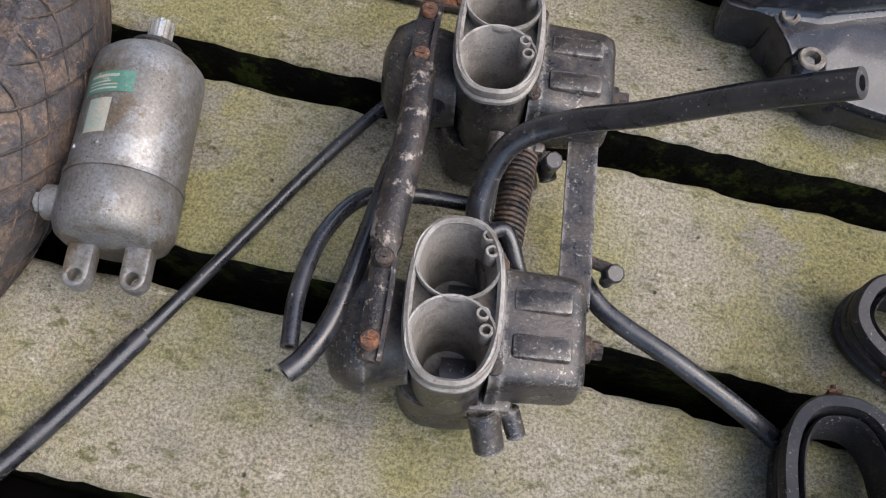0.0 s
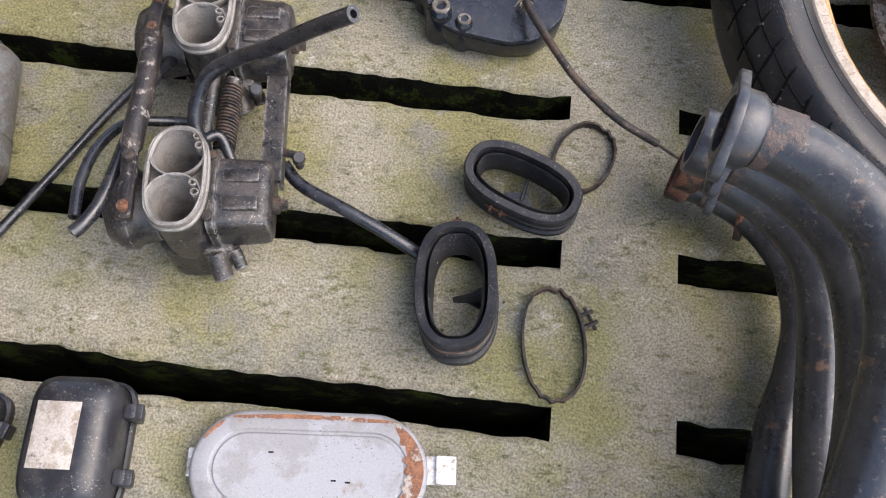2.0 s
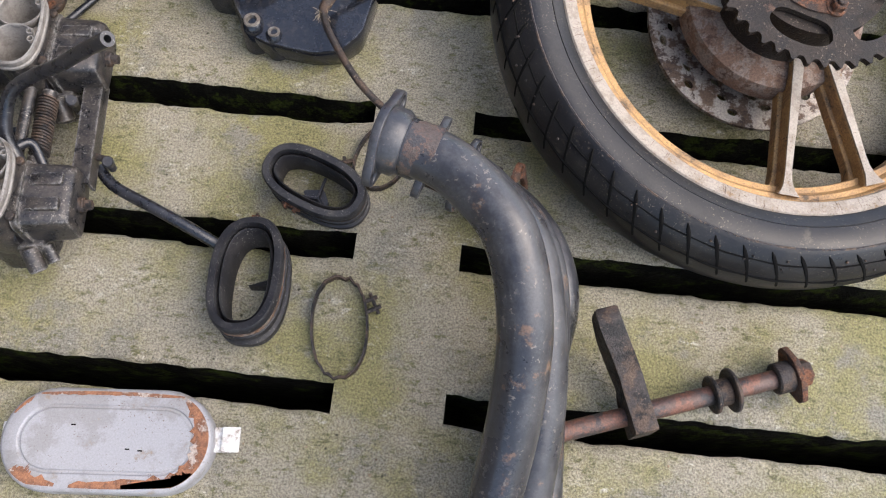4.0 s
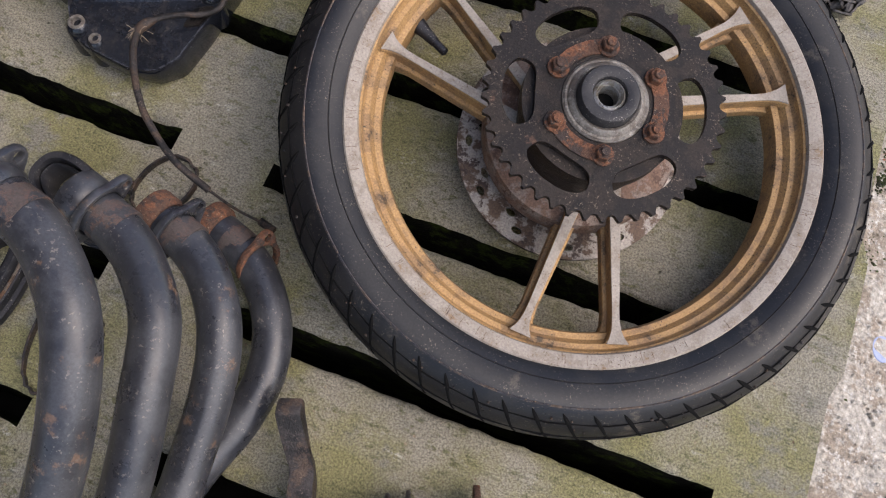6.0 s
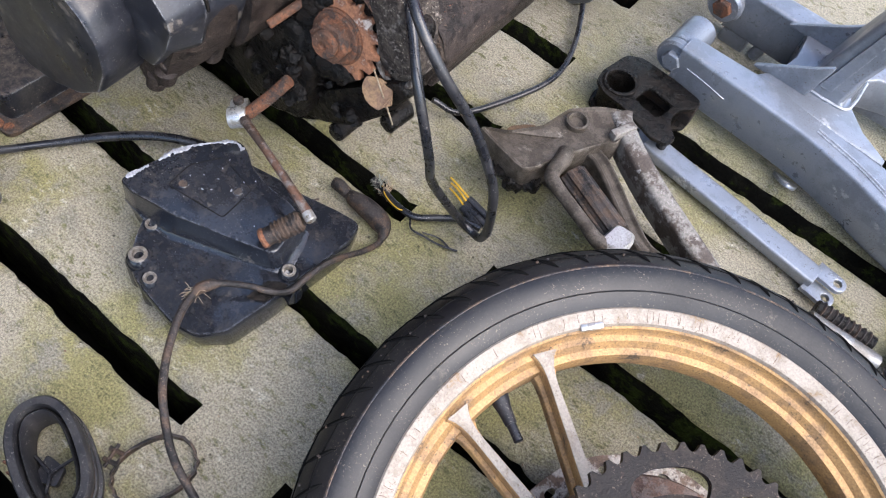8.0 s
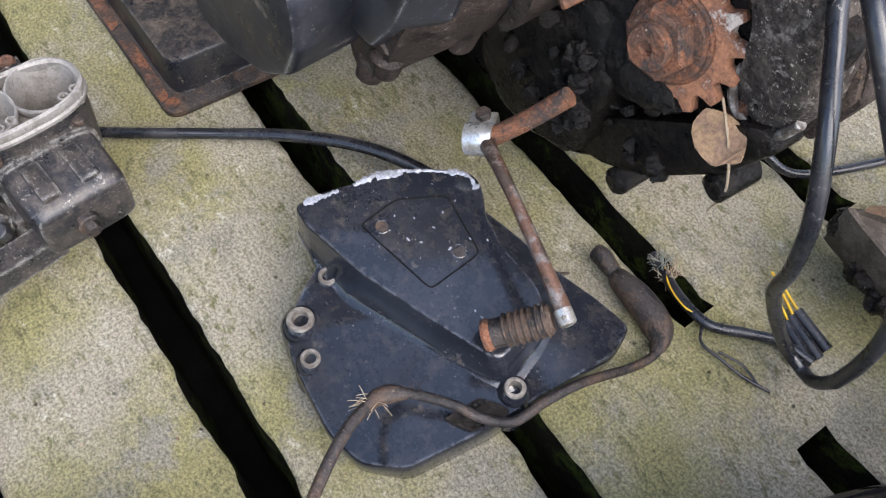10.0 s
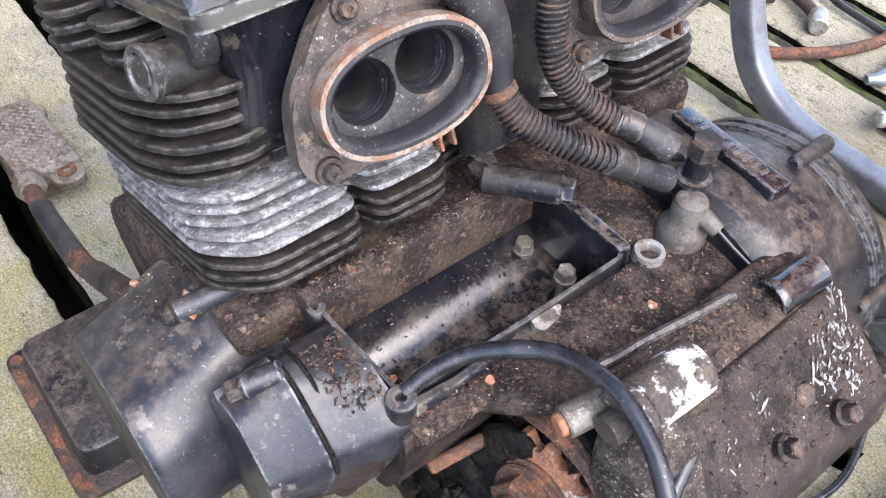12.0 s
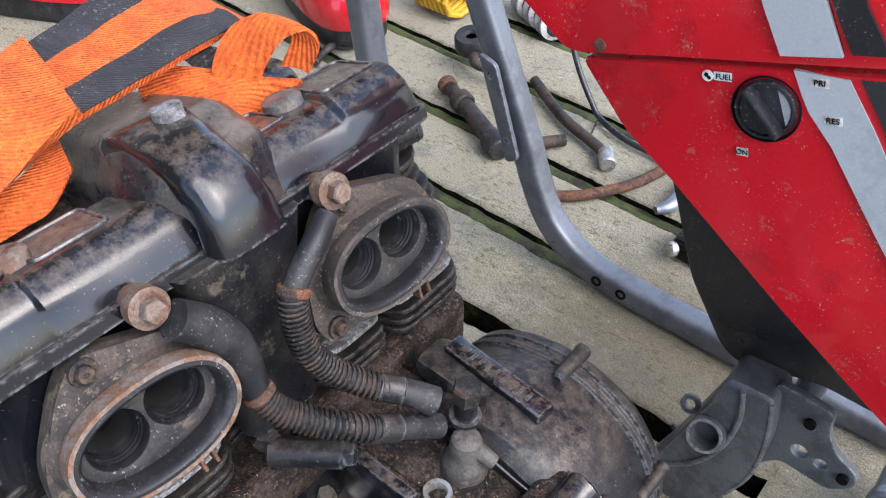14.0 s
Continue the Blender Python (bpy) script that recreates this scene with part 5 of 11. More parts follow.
# ---- oval filter lid and black boxes ----
def oval_lid():
    m = Matrix.Translation((0.115, 0.1245, 0.0)) @ Matrix.Rotation(radians(4.5), 4, "Z") @ Matrix.Rotation(radians(0), 4, "Y")
    t = thing("air_filter_lid", "grey oval metal filter lid with flaking rust", "filter lid", m)
    bm = bmesh.new()
    A, Bh = 0.093, 0.0455
    loops = []
    for k, z in ((0.0, 0.0), (0.0, 0.016), (0.0012, 0.0195), (0.004, 0.0215), (0.0152, 0.0215), (0.0164, 0.0200), (0.0182, 0.0200), (0.0194, 0.0215), (0.034, 0.0215)):
        loops.append([(x, y, z) for x, y in stadium(A - k, Bh - k, 14)])
    loft(bm, loops)
    lid = part("pan", bm, OVALGREY, t, world=False, angle=50)
    rng = random.Random(5)
    for a0, a1, w in ((-84, 62, 0.030), (66, 112, 0.006), (222, 258, 0.022), (262, 318, 0.018), (120, 150, 0.004)):
        bm = bmesh.new()
        outer_, inner_ = [], []
        for i in range(25):
            a = radians(a0 + (a1 - a0) * i / 24)
            c, s = math.cos(a), math.sin(a)
            ax = (A - Bh) * (1 if c > 0 else -1) * min(1, abs(c) * 3)
            k = w * (0.35 + 0.65 * abs(noise.noise((i * 0.55, a0, 1)))) * math.sin(math.pi * (i + 0.5) / 25) ** 0.5
            outer_.append((ax + (Bh - 0.0035) * c, (Bh - 0.0035) * s))
            inner_.append((ax + (Bh - 0.0042 - k) * c, (Bh - 0.0042 - k) * s))
        plate(bm, outer_ + inner_[::-1], [], 0.0212, 0.0219)
        part("rust_patch", bm, ORANGERUST, lid, "orange flaking rust", world=False)
    for s in (-1, 1):
        bm = bmesh.new()
        box(bm, (s * (A + (0.006 if s > 0 else -0.004)), 0.004, 0.008), (0.016, 0.022, 0.003), 0.0008)
        if s > 0:
            box(bm, (s * (A + 0.014), 0.004, 0.013), (0.016, 0.022, 0.0025), 0.0008)
        part("clip", bm, WHITE, t, "pale zinc spring clip", world=False)
    for x, y in ((0.02, -0.008), (0.031, -0.009), (-0.03, 0.012)):
        bm = bmesh.new()
        box(bm, (x, y, 0.0217), (0.004, 0.0012, 0.0006))
        part("stamp_mark", bm, INKDARK, lid, world=False)


def relay_box(m, label, pale):
    t = thing("electrical_box", label, "electrical box", m, "black plastic boxes")
    bm = bmesh.new()
    loops = []
    for k, z in ((0.0, 0.002), (0.0, 0.034), (0.003, 0.044), (0.010, 0.050), (0.020, 0.052)):
        loops.append([(x * (1 - k / 0.034), y * (1 - k / 0.05), z) for x, y in oval(0.034, 0.05, 40, 5)])
    loft(bm, loops)
    part("shell", bm, PLASTIC, t, world=False, angle=45)
    bm = bmesh.new()
    loft(bm, [[(x * s, y * s, z) for x, y in oval(0.037, 0.053, 40, 5)] for s, z in ((1, 0), (1, 0.008), (0.95, 0.010), (0.95, 0.0))])
    part("base_flange", bm, PLASTIC, t, world=False)
    for y in (-0.024, 0.026):
        bm = bmesh.new()
        box(bm, (0.039, y, 0.016), (0.010, 0.012, 0.026), 0.002)
        box(bm, (0.045, y, 0.026), (0.008, 0.012, 0.005), 0.001)
        part("clip", bm, PLASTIC, t, world=False)
    if pale:
        bm = bmesh.new()
        box(bm, (-0.006, 0.002, 0.0522), (0.033, 0.050, 0.0012), 0.0005)
        part("label", bm, STAINEDPAPER, t, "worn blank white sticker", world=False)


oval_lid()
relay_box(Matrix.Translation((-0.066, 0.123, 0)) @ Matrix.Rotation(radians(4), 4, "Z"), "black plastic electrical box with a worn white sticker", True)
relay_box(Matrix.Translation((-0.172, 0.110, 0)) @ Matrix.Rotation(radians(-12), 4, "Z"), "plain black plastic electrical box at the edge of a slot", False)
old_tyre()


# ---- long black cable on the floor ----
bm = bmesh.new()
tube(bm, [(-0.31, 0.08, 0.009), (-0.228, 0.211, 0.009), (-0.187, 0.288, 0.009)], 0.0062, n=12, sub=8)
cable = thing("control_cable", "long black control cable running under the carburettors", "cable", Matrix.Translation((-0.15, 0.35, 0)))
part("sleeve", bm, HOSE, cable, "thicker rubber sleeve")
bm = bmesh.new()
tube(bm, [(-0.189, 0.285, 0.009), (-0.153, 0.356, 0.009), (-0.118, 0.427, 0.009), (-0.085, 0.481, 0.010), (-0.045, 0.535, 0.012), (-0.008, 0.586, 0.014), (0.030, 0.628, 0.022), (0.075, 0.664, 0.030), (0.125, 0.690, 0.028), (0.180, 0.704, 0.016)],
     [0.0045, 0.0042, 0.0042, 0.0042, 0.0042, 0.0042, 0.0048, 0.0048, 0.0048, 0.0048], n=12, sub=8)
part("outer_sheath", bm, HOSE, cable)
bm = bmesh.new()
cyl(bm, (0.176, 0.703, 0.017), (0.198, 0.707, 0.014), 0.0068, n=16, bevel=0.001)
cyl(bm, (0.198, 0.707, 0.014), (0.204, 0.708, 0.013), 0.004, n=12)
part("ferrule", bm, PLASTIC, cable)
bm = bmesh.new()
tube(bm, [(0.204, 0.708, 0.013), (0.222, 0.716, 0.014), (0.229, 0.726, 0.013), (0.226, 0.722, 0.012), (0.219, 0.7165, 0.010)], 0.0009, n=6, sub=5)
part("inner_wire", bm, DARKRUST, cable)
bm = bmesh.new()
box(bm, (0.216, 0.7145, 0.0085), (0.010, 0.008, 0.007), 0.0018)
part("nipple", bm, ZINC, cable, "silver cable nipple")

# ---- carburettor bank ----
def carburettors():
    t = thing("carburettor_bank", "grimy bank of motorcycle carburettors with grey bellmouths", "carburettor", Matrix.Translation((0, 0.38, 0)))
    for cy, cx, tz, dz in ((0.312, -0.003, 8, 0.0), (0.466, -0.014, 6, 0.004)):
        m = Matrix.Translation((cx, cy, dz)) @ Matrix.Rotation(radians(tz), 4, "Z") @ Matrix.Rotation(radians(-3), 4, "X")
        u = bmesh.new()
        # casting below the mouths
        loops = []
        for s, z in ((0.86, 0.035), (0.97, 0.055), (0.99, 0.075), (1.0, 0.092), (1.01, 0.104)):
            loops.append([m @ Vector((x * s, y * s, z)) for x, y in oval(0.0225, 0.0425, 40, 2.6)])
        loft(u, loops, cap=False)
        body = part("carburettor_body", u, CARB, t, "black oily carburettor body")
        # oval rim with two mouths
        bm = bmesh.new()
        sweep(bm, [(x, y, 0) for x, y in oval(0.0235, 0.0435, 56, 2.6)], [(-0.0026, 0.104), (-0.0005, 0.103), (0.0012, 0.1045), (0.0012, 0.1068), (0.0, 0.108), (0.0006, 0.111), (0, 0.1135), (-0.0020, 0.1145), (-0.0036, 0.1125)], m=m)
        part("oval_rim", bm, FUNNEL, body, "dusty alloy oval rim")
        for yy in (0.0205, -0.0205):
            bm = bmesh.new()
            prof = [(0.0222, 0.1125), (0.0217, 0.1142), (0.0207, 0.1138), (0.0190, 0.108), (0.0170, 0.098), (0.0153, 0.086), (0.0143, 0.074), (0.0140, 0.052), (0, 0.052)]
            lathe(bm, prof + [], 40, m @ Matrix.Translation((0, yy, 0)))
            lathe(bm, [(0.0222, 0.1125), (0.0216, 0.108), (0.019, 0.102)], 40, m @ Matrix.Translation((0, yy, 0)))
            f = part("bellmouth", bm, FUNNEL, body, "dusty grey alloy bellmouth")
            bm = bmesh.new()
            cyl(bm, m @ Vector((-0.004, yy - 0.005, 0.062)), m @ Vector((0.0165, yy - 0.005, 0.062)), 0.0115, n=24)
            part("throttle_slide", bm, PLASTIC, f, "black throttle slide")
            for k in (-1, 1):
                bm = bmesh.new()
                c = m @ Matrix.Translation((0.0150 - 0.001 * k, yy + 0.0095 + 0.0042 * k, 0))
                lathe(bm, [(0.0036, 0.102), (0.0036, 0.1130), (0.0032, 0.1137), (0.0021, 0.1137), (0.0019, 0.106), (0, 0.106)], 16, c)
                part("air_jet", bm, FUNNEL, f)
        # web between the mouths
        bm = bmesh.new()
        plate(bm, oval(0.0218, 0.0415, 48, 2.6), [circle(0.0195, 28, (0, 0.0205)), circle(0.0195, 28, (0, -0.0205))], 0.100, 0.103, m)
        part("web", bm, FUNNEL, body)
        # float bowl on one side
        bm = bmesh.new()
        loops = []
        for x, s, z0, z1 in ((0.020, 1.0, 0.038, 0.094), (0.026, 1.0, 0.038, 0.094), (0.0262, 0.93, 0.042, 0.0905), (0.060, 0.90, 0.044, 0.088), (0.066, 0.86, 0.046, 0.085), (0.068, 0.78, 0.050, 0.081)):
            zc, zh = (z0 + z1) / 2, (z1 - z0) / 2
            loops.append([m @ Vector((x, yv, zc + zv)) for yv, zv in oval(0.034 * s, zh, 36, 6)])
        loft(bm, loops)
        bowl = part("float_bowl", bm, CARB, t, "black chipped float bowl")
        for yy, hh in ((-0.013, 0.004), (0.012, 0.003)):
            bm = bmesh.new()
            box(bm, (0.045, yy, 0.0885), (0.030, 0.013, hh * 2), 0.0025, m)
            part("bowl_rib", bm, CARB, bowl)
        for yy in (-0.027, 0.027):
            bm = bmesh.new()
            cyl(bm, m @ Vector((0.022, yy, 0.094)), m @ Vector((0.022, yy, 0.098)), 0.0042, n=14, bevel=0.0008)
            part("bowl_screw", bm, DARKRUST, bowl)
        bm = bmesh.new()
        cyl(bm, m @ Vector((0.066, -0.003, 0.066)), m @ Vector((0.073, -0.003, 0.066)), 0.0075, n=18, bevel=0.001)
        hexbolt(bm, m @ Vector((0.072, -0.003, 0.066)), m @ Vector((0.079, -0.003, 0.066)), 0.009)
        part("drain_plug", bm, DARKRUST, bowl, "brown hexagon drain plug")
        # diaphragm chamber on the other side
        bm = bmesh.new()
        lathe(bm, [(0, -0.018), (0.016, -0.018), (0.027, -0.013), (0.032, -0.004), (0.0335, 0.0), (0.0335, 0.005), (0.030, 0.008), (0.026, 0.026), (0, 0.026)], 40,
              aim(m @ Vector((-0.046, -0.004, 0.066)), m @ Vector((0.0, -0.004, 0.066))))
        part("diaphragm_cap", bm, CARB, t, "brown stained diaphragm cap")
        # stubs below
        bm = bmesh.new()
        cyl(bm, m @ Vector((0.020, -0.036, 0.050)), m @ Vector((0.026, -0.053, 0.034)), 0.0085, n=18, bevel=0.001)
        cyl(bm, m @ Vector((0.034, -0.032, 0.045)), m @ Vector((0.040, -0.045, 0.035)), 0.0055, n=14, bevel=0.001)
        box(bm, (0.018, -0.030, 0.040), (0.035, 0.016, 0.028), 0.005, m)
        part("inlet_stub", bm, CARB, t)
        bm = bmesh.new()
        loft(bm, [[m @ Vector((x, y, z)) for x, y in oval(0.030, 0.037, 24, 3)] for z in (0.002, 0.045)])
        part("lower_body", bm, CARB, t)
    # mounting rail across the top
    bm = bmesh.new()
    path = spline([(-0.057, 0.489, 0.100), (-0.054, 0.455, 0.107), (-0.048, 0.418, 0.112), (-0.045, 0.380, 0.113), (-0.044, 0.344, 0.112), (-0.040, 0.315, 0.109), (-0.037, 0.280, 0.104)], 6)
    loops = []
    for i, p in enumerate(path):
        f = i / (len(path) - 1)
        w = 0.0080 if 0.22 < f < 0.72 else 0.0064
        h = 0.006 if 0.22 < f < 0.72 else 0.0022
        loops.append([p + Vector((x * w, 0.0, z * h)) for x, z in ((-1, -1), (-1, 0.2), (-0.6, 0.9), (0, 1.15), (0.6, 0.9), (1, 0.2), (1, -1))])
    loft(bm, loops)
    rail = part("mounting_rail", bm, RAIL, t, "paint-chipped black steel mounting rail")
    for x, y, z in ((-0.0565, 0.482, 0.104), (-0.0525, 0.448, 0.110), (-0.0415, 0.329, 0.113), (-0.038, 0.289, 0.108)):
        bm = bmesh.new()
        lathe(bm, [(0, 0), (0.0052, 0), (0.0052, 0.002), (0.0042, 0.0038), (0.0016, 0.0042), (0, 0.0030)], 18, Matrix.Translation((x, y, z)))
        box(bm, (x, y, z + 0.0042), (0.0055, 0.0009, 0.0006))
        part("rail_screw", bm, RUST if y > 0.44 or y < 0.30 else DARKRUST, rail, "rusty cross-head screw")
    bm = bmesh.new()
    loft(bm, [[(x + (y - 0.41) * -0.12, y, z) for x, z in ((0.040, 0.060), (0.040, 0.064), (0.0575, 0.064), (0.0575, 0.046), (0.0545, 0.046), (0.0545, 0.060))] for y in (0.345, 0.38, 0.42, 0.455)])
    part("stay_bar", bm, CARB, t, "folded steel stay between the bowls")
    for y0, y1 in ((0, 9), (27, 36)):
        bm = bmesh.new()
        sel = path[y0:y1 + 1]
        loft(bm, [[p + Vector((x, 0, z)) for x, z in ((0.0046, 0.001), (0.0046, 0.0052), (0.0070, 0.0052), (0.0070, 0.001))] for p in sel])
        part("rail_edge", bm, RAIL, rail, "turned-up edge of the rail")
    bm = bmesh.new()
    cyl(bm, (0.074, 0.3735, 0.057), (0.055, 0.378, 0.054), 0.0035, n=10)
    part("knob_stem", bm, DARKRUST, t)
    bm = bmesh.new()
    cyl(bm, (0.0, 0.352, 0.075), (-0.004, 0.428, 0.080), 0.0055, n=16)
    part("fuel_rail", bm, CARB, t)
    bm = bmesh.new()
    pts = []
    p0, p1 = Vector((0.0140, 0.366, 0.066)), Vector((0.0115, 0.424, 0.074))
    for i in range(20 * 12):
        q = 2 * math.pi * i / 12
        pts.append(p0.lerp(p1, i / 240) + Vector((math.cos(q) * 0.0085, 0, math.sin(q) * 0.0085)))
    tube(bm, pts, 0.0012, n=5, smooth_path=False)
    spring = part("return_spring", bm, DARKRUST, t, "coiled throttle return spring")
    bm = bmesh.new()
    cyl(bm, p0 - Vector((0, 0.006, 0.001)), p1 + Vector((0, 0.006, 0.001)), 0.0070, n=16, bevel=0.001)
    part("spring_core", bm, CARB, spring)
    bm = bmesh.new()
    cyl(bm, p0 - Vector((-0.001, 0.016, 0.002)), p0 - Vector((0, 0.002, 0)), 0.0095, n=18, bevel=0.001)
    part("spring_seat", bm, CARB, spring)
    for c in ((0.028, 0.428, 0.060), (0.074, 0.372, 0.052)):
        bm = bmesh.new()
        cyl(bm, c, (c[0] + 0.002, c[1] - 0.002, c[2] + 0.010), 0.0056, n=8, bevel=0.001)
        cyl(bm, (c[0], c[1], c[2] - 0.01), c, 0.004, n=10)
        part("adjuster_knob", bm, PLASTIC, t)
    # hoses
    for name, pts, r in (
            ("fuel_hose", [(0.012, 0.335, 0.078), (0.006, 0.352, 0.082), (-0.004, 0.372, 0.098), (0.004, 0.398, 0.122), (0.030, 0.408, 0.140), (0.062, 0.405, 0.166), (0.097, 0.401, 0.200), (0.129, 0.3955, 0.230)], 0.0062),
            ("overflow_hose", [(0.060, 0.372, 0.040), (0.078, 0.356, 0.036), (0.120, 0.339, 0.032), (0.160, 0.324, 0.022), (0.186, 0.314, 0.012), (0.200, 0.309, 0.008)], 0.0058),
            ("vent_hose", [(-0.010, 0.392, 0.060), (-0.040, 0.388, 0.064), (-0.066, 0.374, 0.078), (-0.079, 0.345, 0.088), (-0.081, 0.310, 0.095), (-0.076, 0.279, 0.099)], 0.0045),
            ("vent_hose", [(-0.034, 0.455, 0.075), (-0.048, 0.425, 0.084), (-0.054, 0.390, 0.090), (-0.056, 0.345, 0.093), (-0.060, 0.300, 0.096), (-0.067, 0.277, 0.098), (-0.074, 0.266, 0.099)], 0.0056),
            ("link_hose", [(0.000, 0.362, 0.086), (0.012, 0.372, 0.080), (0.024, 0.355, 0.070), (0.034, 0.342, 0.055)], 0.0045)):
        bm = bmesh.new()
        tube(bm, pts, r, n=14, sub=8, bore=r * 0.5)
        part(name, bm, HOSE, t, "black rubber hose")
    shifted(t, -0.006, 0.001)


carburettors()


# ---- sprocket cover with gear lever ----
def side_cover():
    t = thing("sprocket_cover", "chipped black alloy sprocket cover lying on the slats", "engine cover", Matrix.Translation((0.2, 0.6, 0)))
    rim = rounded([(0.110, 0.585), (0.140, 0.584), (0.150, 0.566), (0.166, 0.541), (0.182, 0.534), (0.206, 0.531), (0.236, 0.528), (0.263, 0.533), (0.284, 0.553), (0.292, 0.605), (0.293, 0.634), (0.297, 0.672), (0.299, 0.698), (0.289, 0.722),
                   (0.264, 0.717), (0.229, 0.706), (0.199, 0.702), (0.156, 0.691), (0.120, 0.640)], 0.007, 3)
    c = Vector((0.215, 0.622))
    low = lambda x, y: max(0.0, 0.560 - y) * 0.42 + max(0.0, y - 0.69) * 0.25
    bm = bmesh.new()
    loops = []
    for k, z in ((0.94, 0.002), (0.97, 0.010), (0.992, 0.028), (1.0, 0.0400), (0.997, 0.0445), (0.985, 0.0465), (0.93, 0.0462), (0.75, 0.0470), (0.4, 0.0475), (0.1, 0.0475)):
        loops.append([(c.x + (x - c.x) * k, c.y + (y - c.y) * k, max(0.001, z - (low(c.x + (x - c.x) * k, c.y + (y - c.y) * k) if z > 0.02 else 0))) for x, y in rim])
    loft(bm, loops)
    part("cover_shell", bm, SLATE, t, "scratched slate-black enamelled shell", angle=32)
    # raised wedge panel with filleted flanks and a ragged broken edge
    top = lambda x, y: 0.0800 - 0.10 * max(0.0, x - 0.152) - 0.10 * max(0.0, 0.600 - y)
    edge = [(0.1145, 0.5835), (0.130, 0.582), (0.178, 0.592), (0.225, 0.610), (0.262, 0.6255), (0.268, 0.631), (0.262, 0.655), (0.253, 0.674), (0.242, 0.677), (0.212, 0.675), (0.187, 0.679), (0.176, 0.686), (0.166, 0.690), (0.157, 0.689), (0.148, 0.678), (0.137, 0.664), (0.126, 0.640),
            (0.1215, 0.632), (0.1225, 0.622), (0.119, 0.613), (0.1165, 0.600)]
    base = rounded(edge, 0.004, 3)
    c2 = Vector((0.185, 0.636))

    def out(x, y, d):
        v = Vector((x - c2.x, y - c2.y)).normalized()
        west = x < 0.135 or y > 0.672
        return x + v.x * d * (0.15 if west else 1.0), y + v.y * d * (0.15 if west else 1.0)
    bm = bmesh.new()
    loops = []
    for d, z in ((0.017, 0.046), (0.0105, 0.0475), (0.006, 0.052), (0.0025, 0.062)):
        loops.append([(*out(x, y, d), z) for x, y in base])
    for k, dz in ((1.0, -0.004), (0.994, -0.0014), (0.98, -0.0002), (0.95, 0.0), (0.6, 0.0), (0.2, 0.0)):
        loops.append([(c2.x + (x - c2.x) * k, c2.y + (y - c2.y) * k, top(x, y) * 1.0 + dz if k > 0.9 else top(c2.x + (x - c2.x) * k, c2.y + (y - c2.y) * k)) for x, y in base])
    loft(bm, loops)
    part("raised_panel", bm, SLATE, t, "raised black panel", angle=50)
    # inset lid: groove and two sunk screws
    bm = bmesh.new()
    lid = rounded([(0.151, 0.609), (0.209, 0.621), (0.206, 0.660), (0.163, 0.666), (0.148, 0.637)], 0.004, 3)
    tube(bm, [(x, y, top(x, y) + 0.0002) for x, y in lid], 0.0005, n=6, closed=True, smooth_path=False)
    part("lid_groove", bm, INKDARK, t)
    for x, y in ((0.159, 0.6195), (0.198, 0.650)):
        zz = top(x, y)
        bm = bmesh.new()
        lathe(bm, [(0.0052, zz + 0.0001), (0.0046, zz + 0.0005), (0.0040, zz + 0.0003)], 20, Matrix.Translation((x, y, 0)))
        part("screw_recess", bm, SLATE, t)
        bm = bmesh.new()
        lathe(bm, [(0.0042, zz + 0.0002), (0, zz + 0.0003)], 18, Matrix.Translation((x, y, 0)))
        part("lid_screw", bm, DARKRUST, t, "rusty sunk screw")
    # bare chipped edge
    bm = bmesh.new()
    rng = random.Random(77)
    e = spline([(0.1165, 0.590, 0), (0.1205, 0.606, 0), (0.1235, 0.622, 0), (0.1245, 0.636, 0), (0.133, 0.655, 0), (0.146, 0.674, 0), (0.157, 0.686, 0), (0.168, 0.686, 0), (0.182, 0.679, 0)], 14)
    for a, b in zip(e, e[1:]):
        for j in range(2):
            p = a.lerp(b, j / 2)
            k = noise.noise(p * 60)
            if k > -0.18:
                q = 0.0012 + 0.0045 * abs(k) * (1.6 if p.y > 0.66 else 0.9)
                o = Vector((c2.x - p.x, c2.y - p.y, 0)).normalized() * q * 0.55
                bmesh.ops.create_icosphere(bm, subdivisions=2, radius=1.0, matrix=Matrix.Translation((p.x + o.x, p.y + o.y, top(p.x, p.y) - 0.0004)) @ Matrix.Rotation(rng.uniform(0, 3), 4, "Z") @ Matrix.Diagonal((q * rng.uniform(0.8, 1.5), q * rng.uniform(0.6, 1.0), 0.0009, 1)))
    bent(bm, 0.0009, 420)
    tagged(part("bare_edge", bm, BAREALLOY, t, "bare corroded alloy where paint flaked off"), kind="stuff")
    # small chips over the enamel
    bm = bmesh.new()
    for i in range(26):
        x, y = rng.uniform(0.15, 0.262), rng.uniform(0.60, 0.672)
        q = rng.uniform(0.0003, 0.0009)
        if y > 0.606 + (x - 0.178) * 0.40:
            bmesh.ops.create_icosphere(bm, subdivisions=1, radius=1.0, matrix=Matrix.Translation((x, y, top(x, y))) @ Matrix.Rotation(rng.uniform(0, 3), 4, "Z") @ Matrix.Diagonal((q * 2, q, 0.0003, 1)))
    tagged(part("paint_chip", bm, BAREALLOY, t, "pale pin-head paint chips"), kind="stuff")
    # bolt bosses with bare sleeves
    for x, y, z, r in ((0.154, 0.581, 0.0480, 0.0068), (0.170, 0.551, 0.0480, 0.0092), (0.193, 0.5435, 0.0420, 0.0068), (0.282, 0.631, 0.0530, 0.0072)):
        bm = bmesh.new()
        lathe(bm, [(r + 0.0048, 0.006), (r + 0.0040, z - 0.009), (r + 0.0018, z - 0.003), (r * 0.93, z - 0.0005)], 24, Matrix.Translation((x, y, 0)))
        part("boss", bm, SLATE, t)
        bm = bmesh.new()
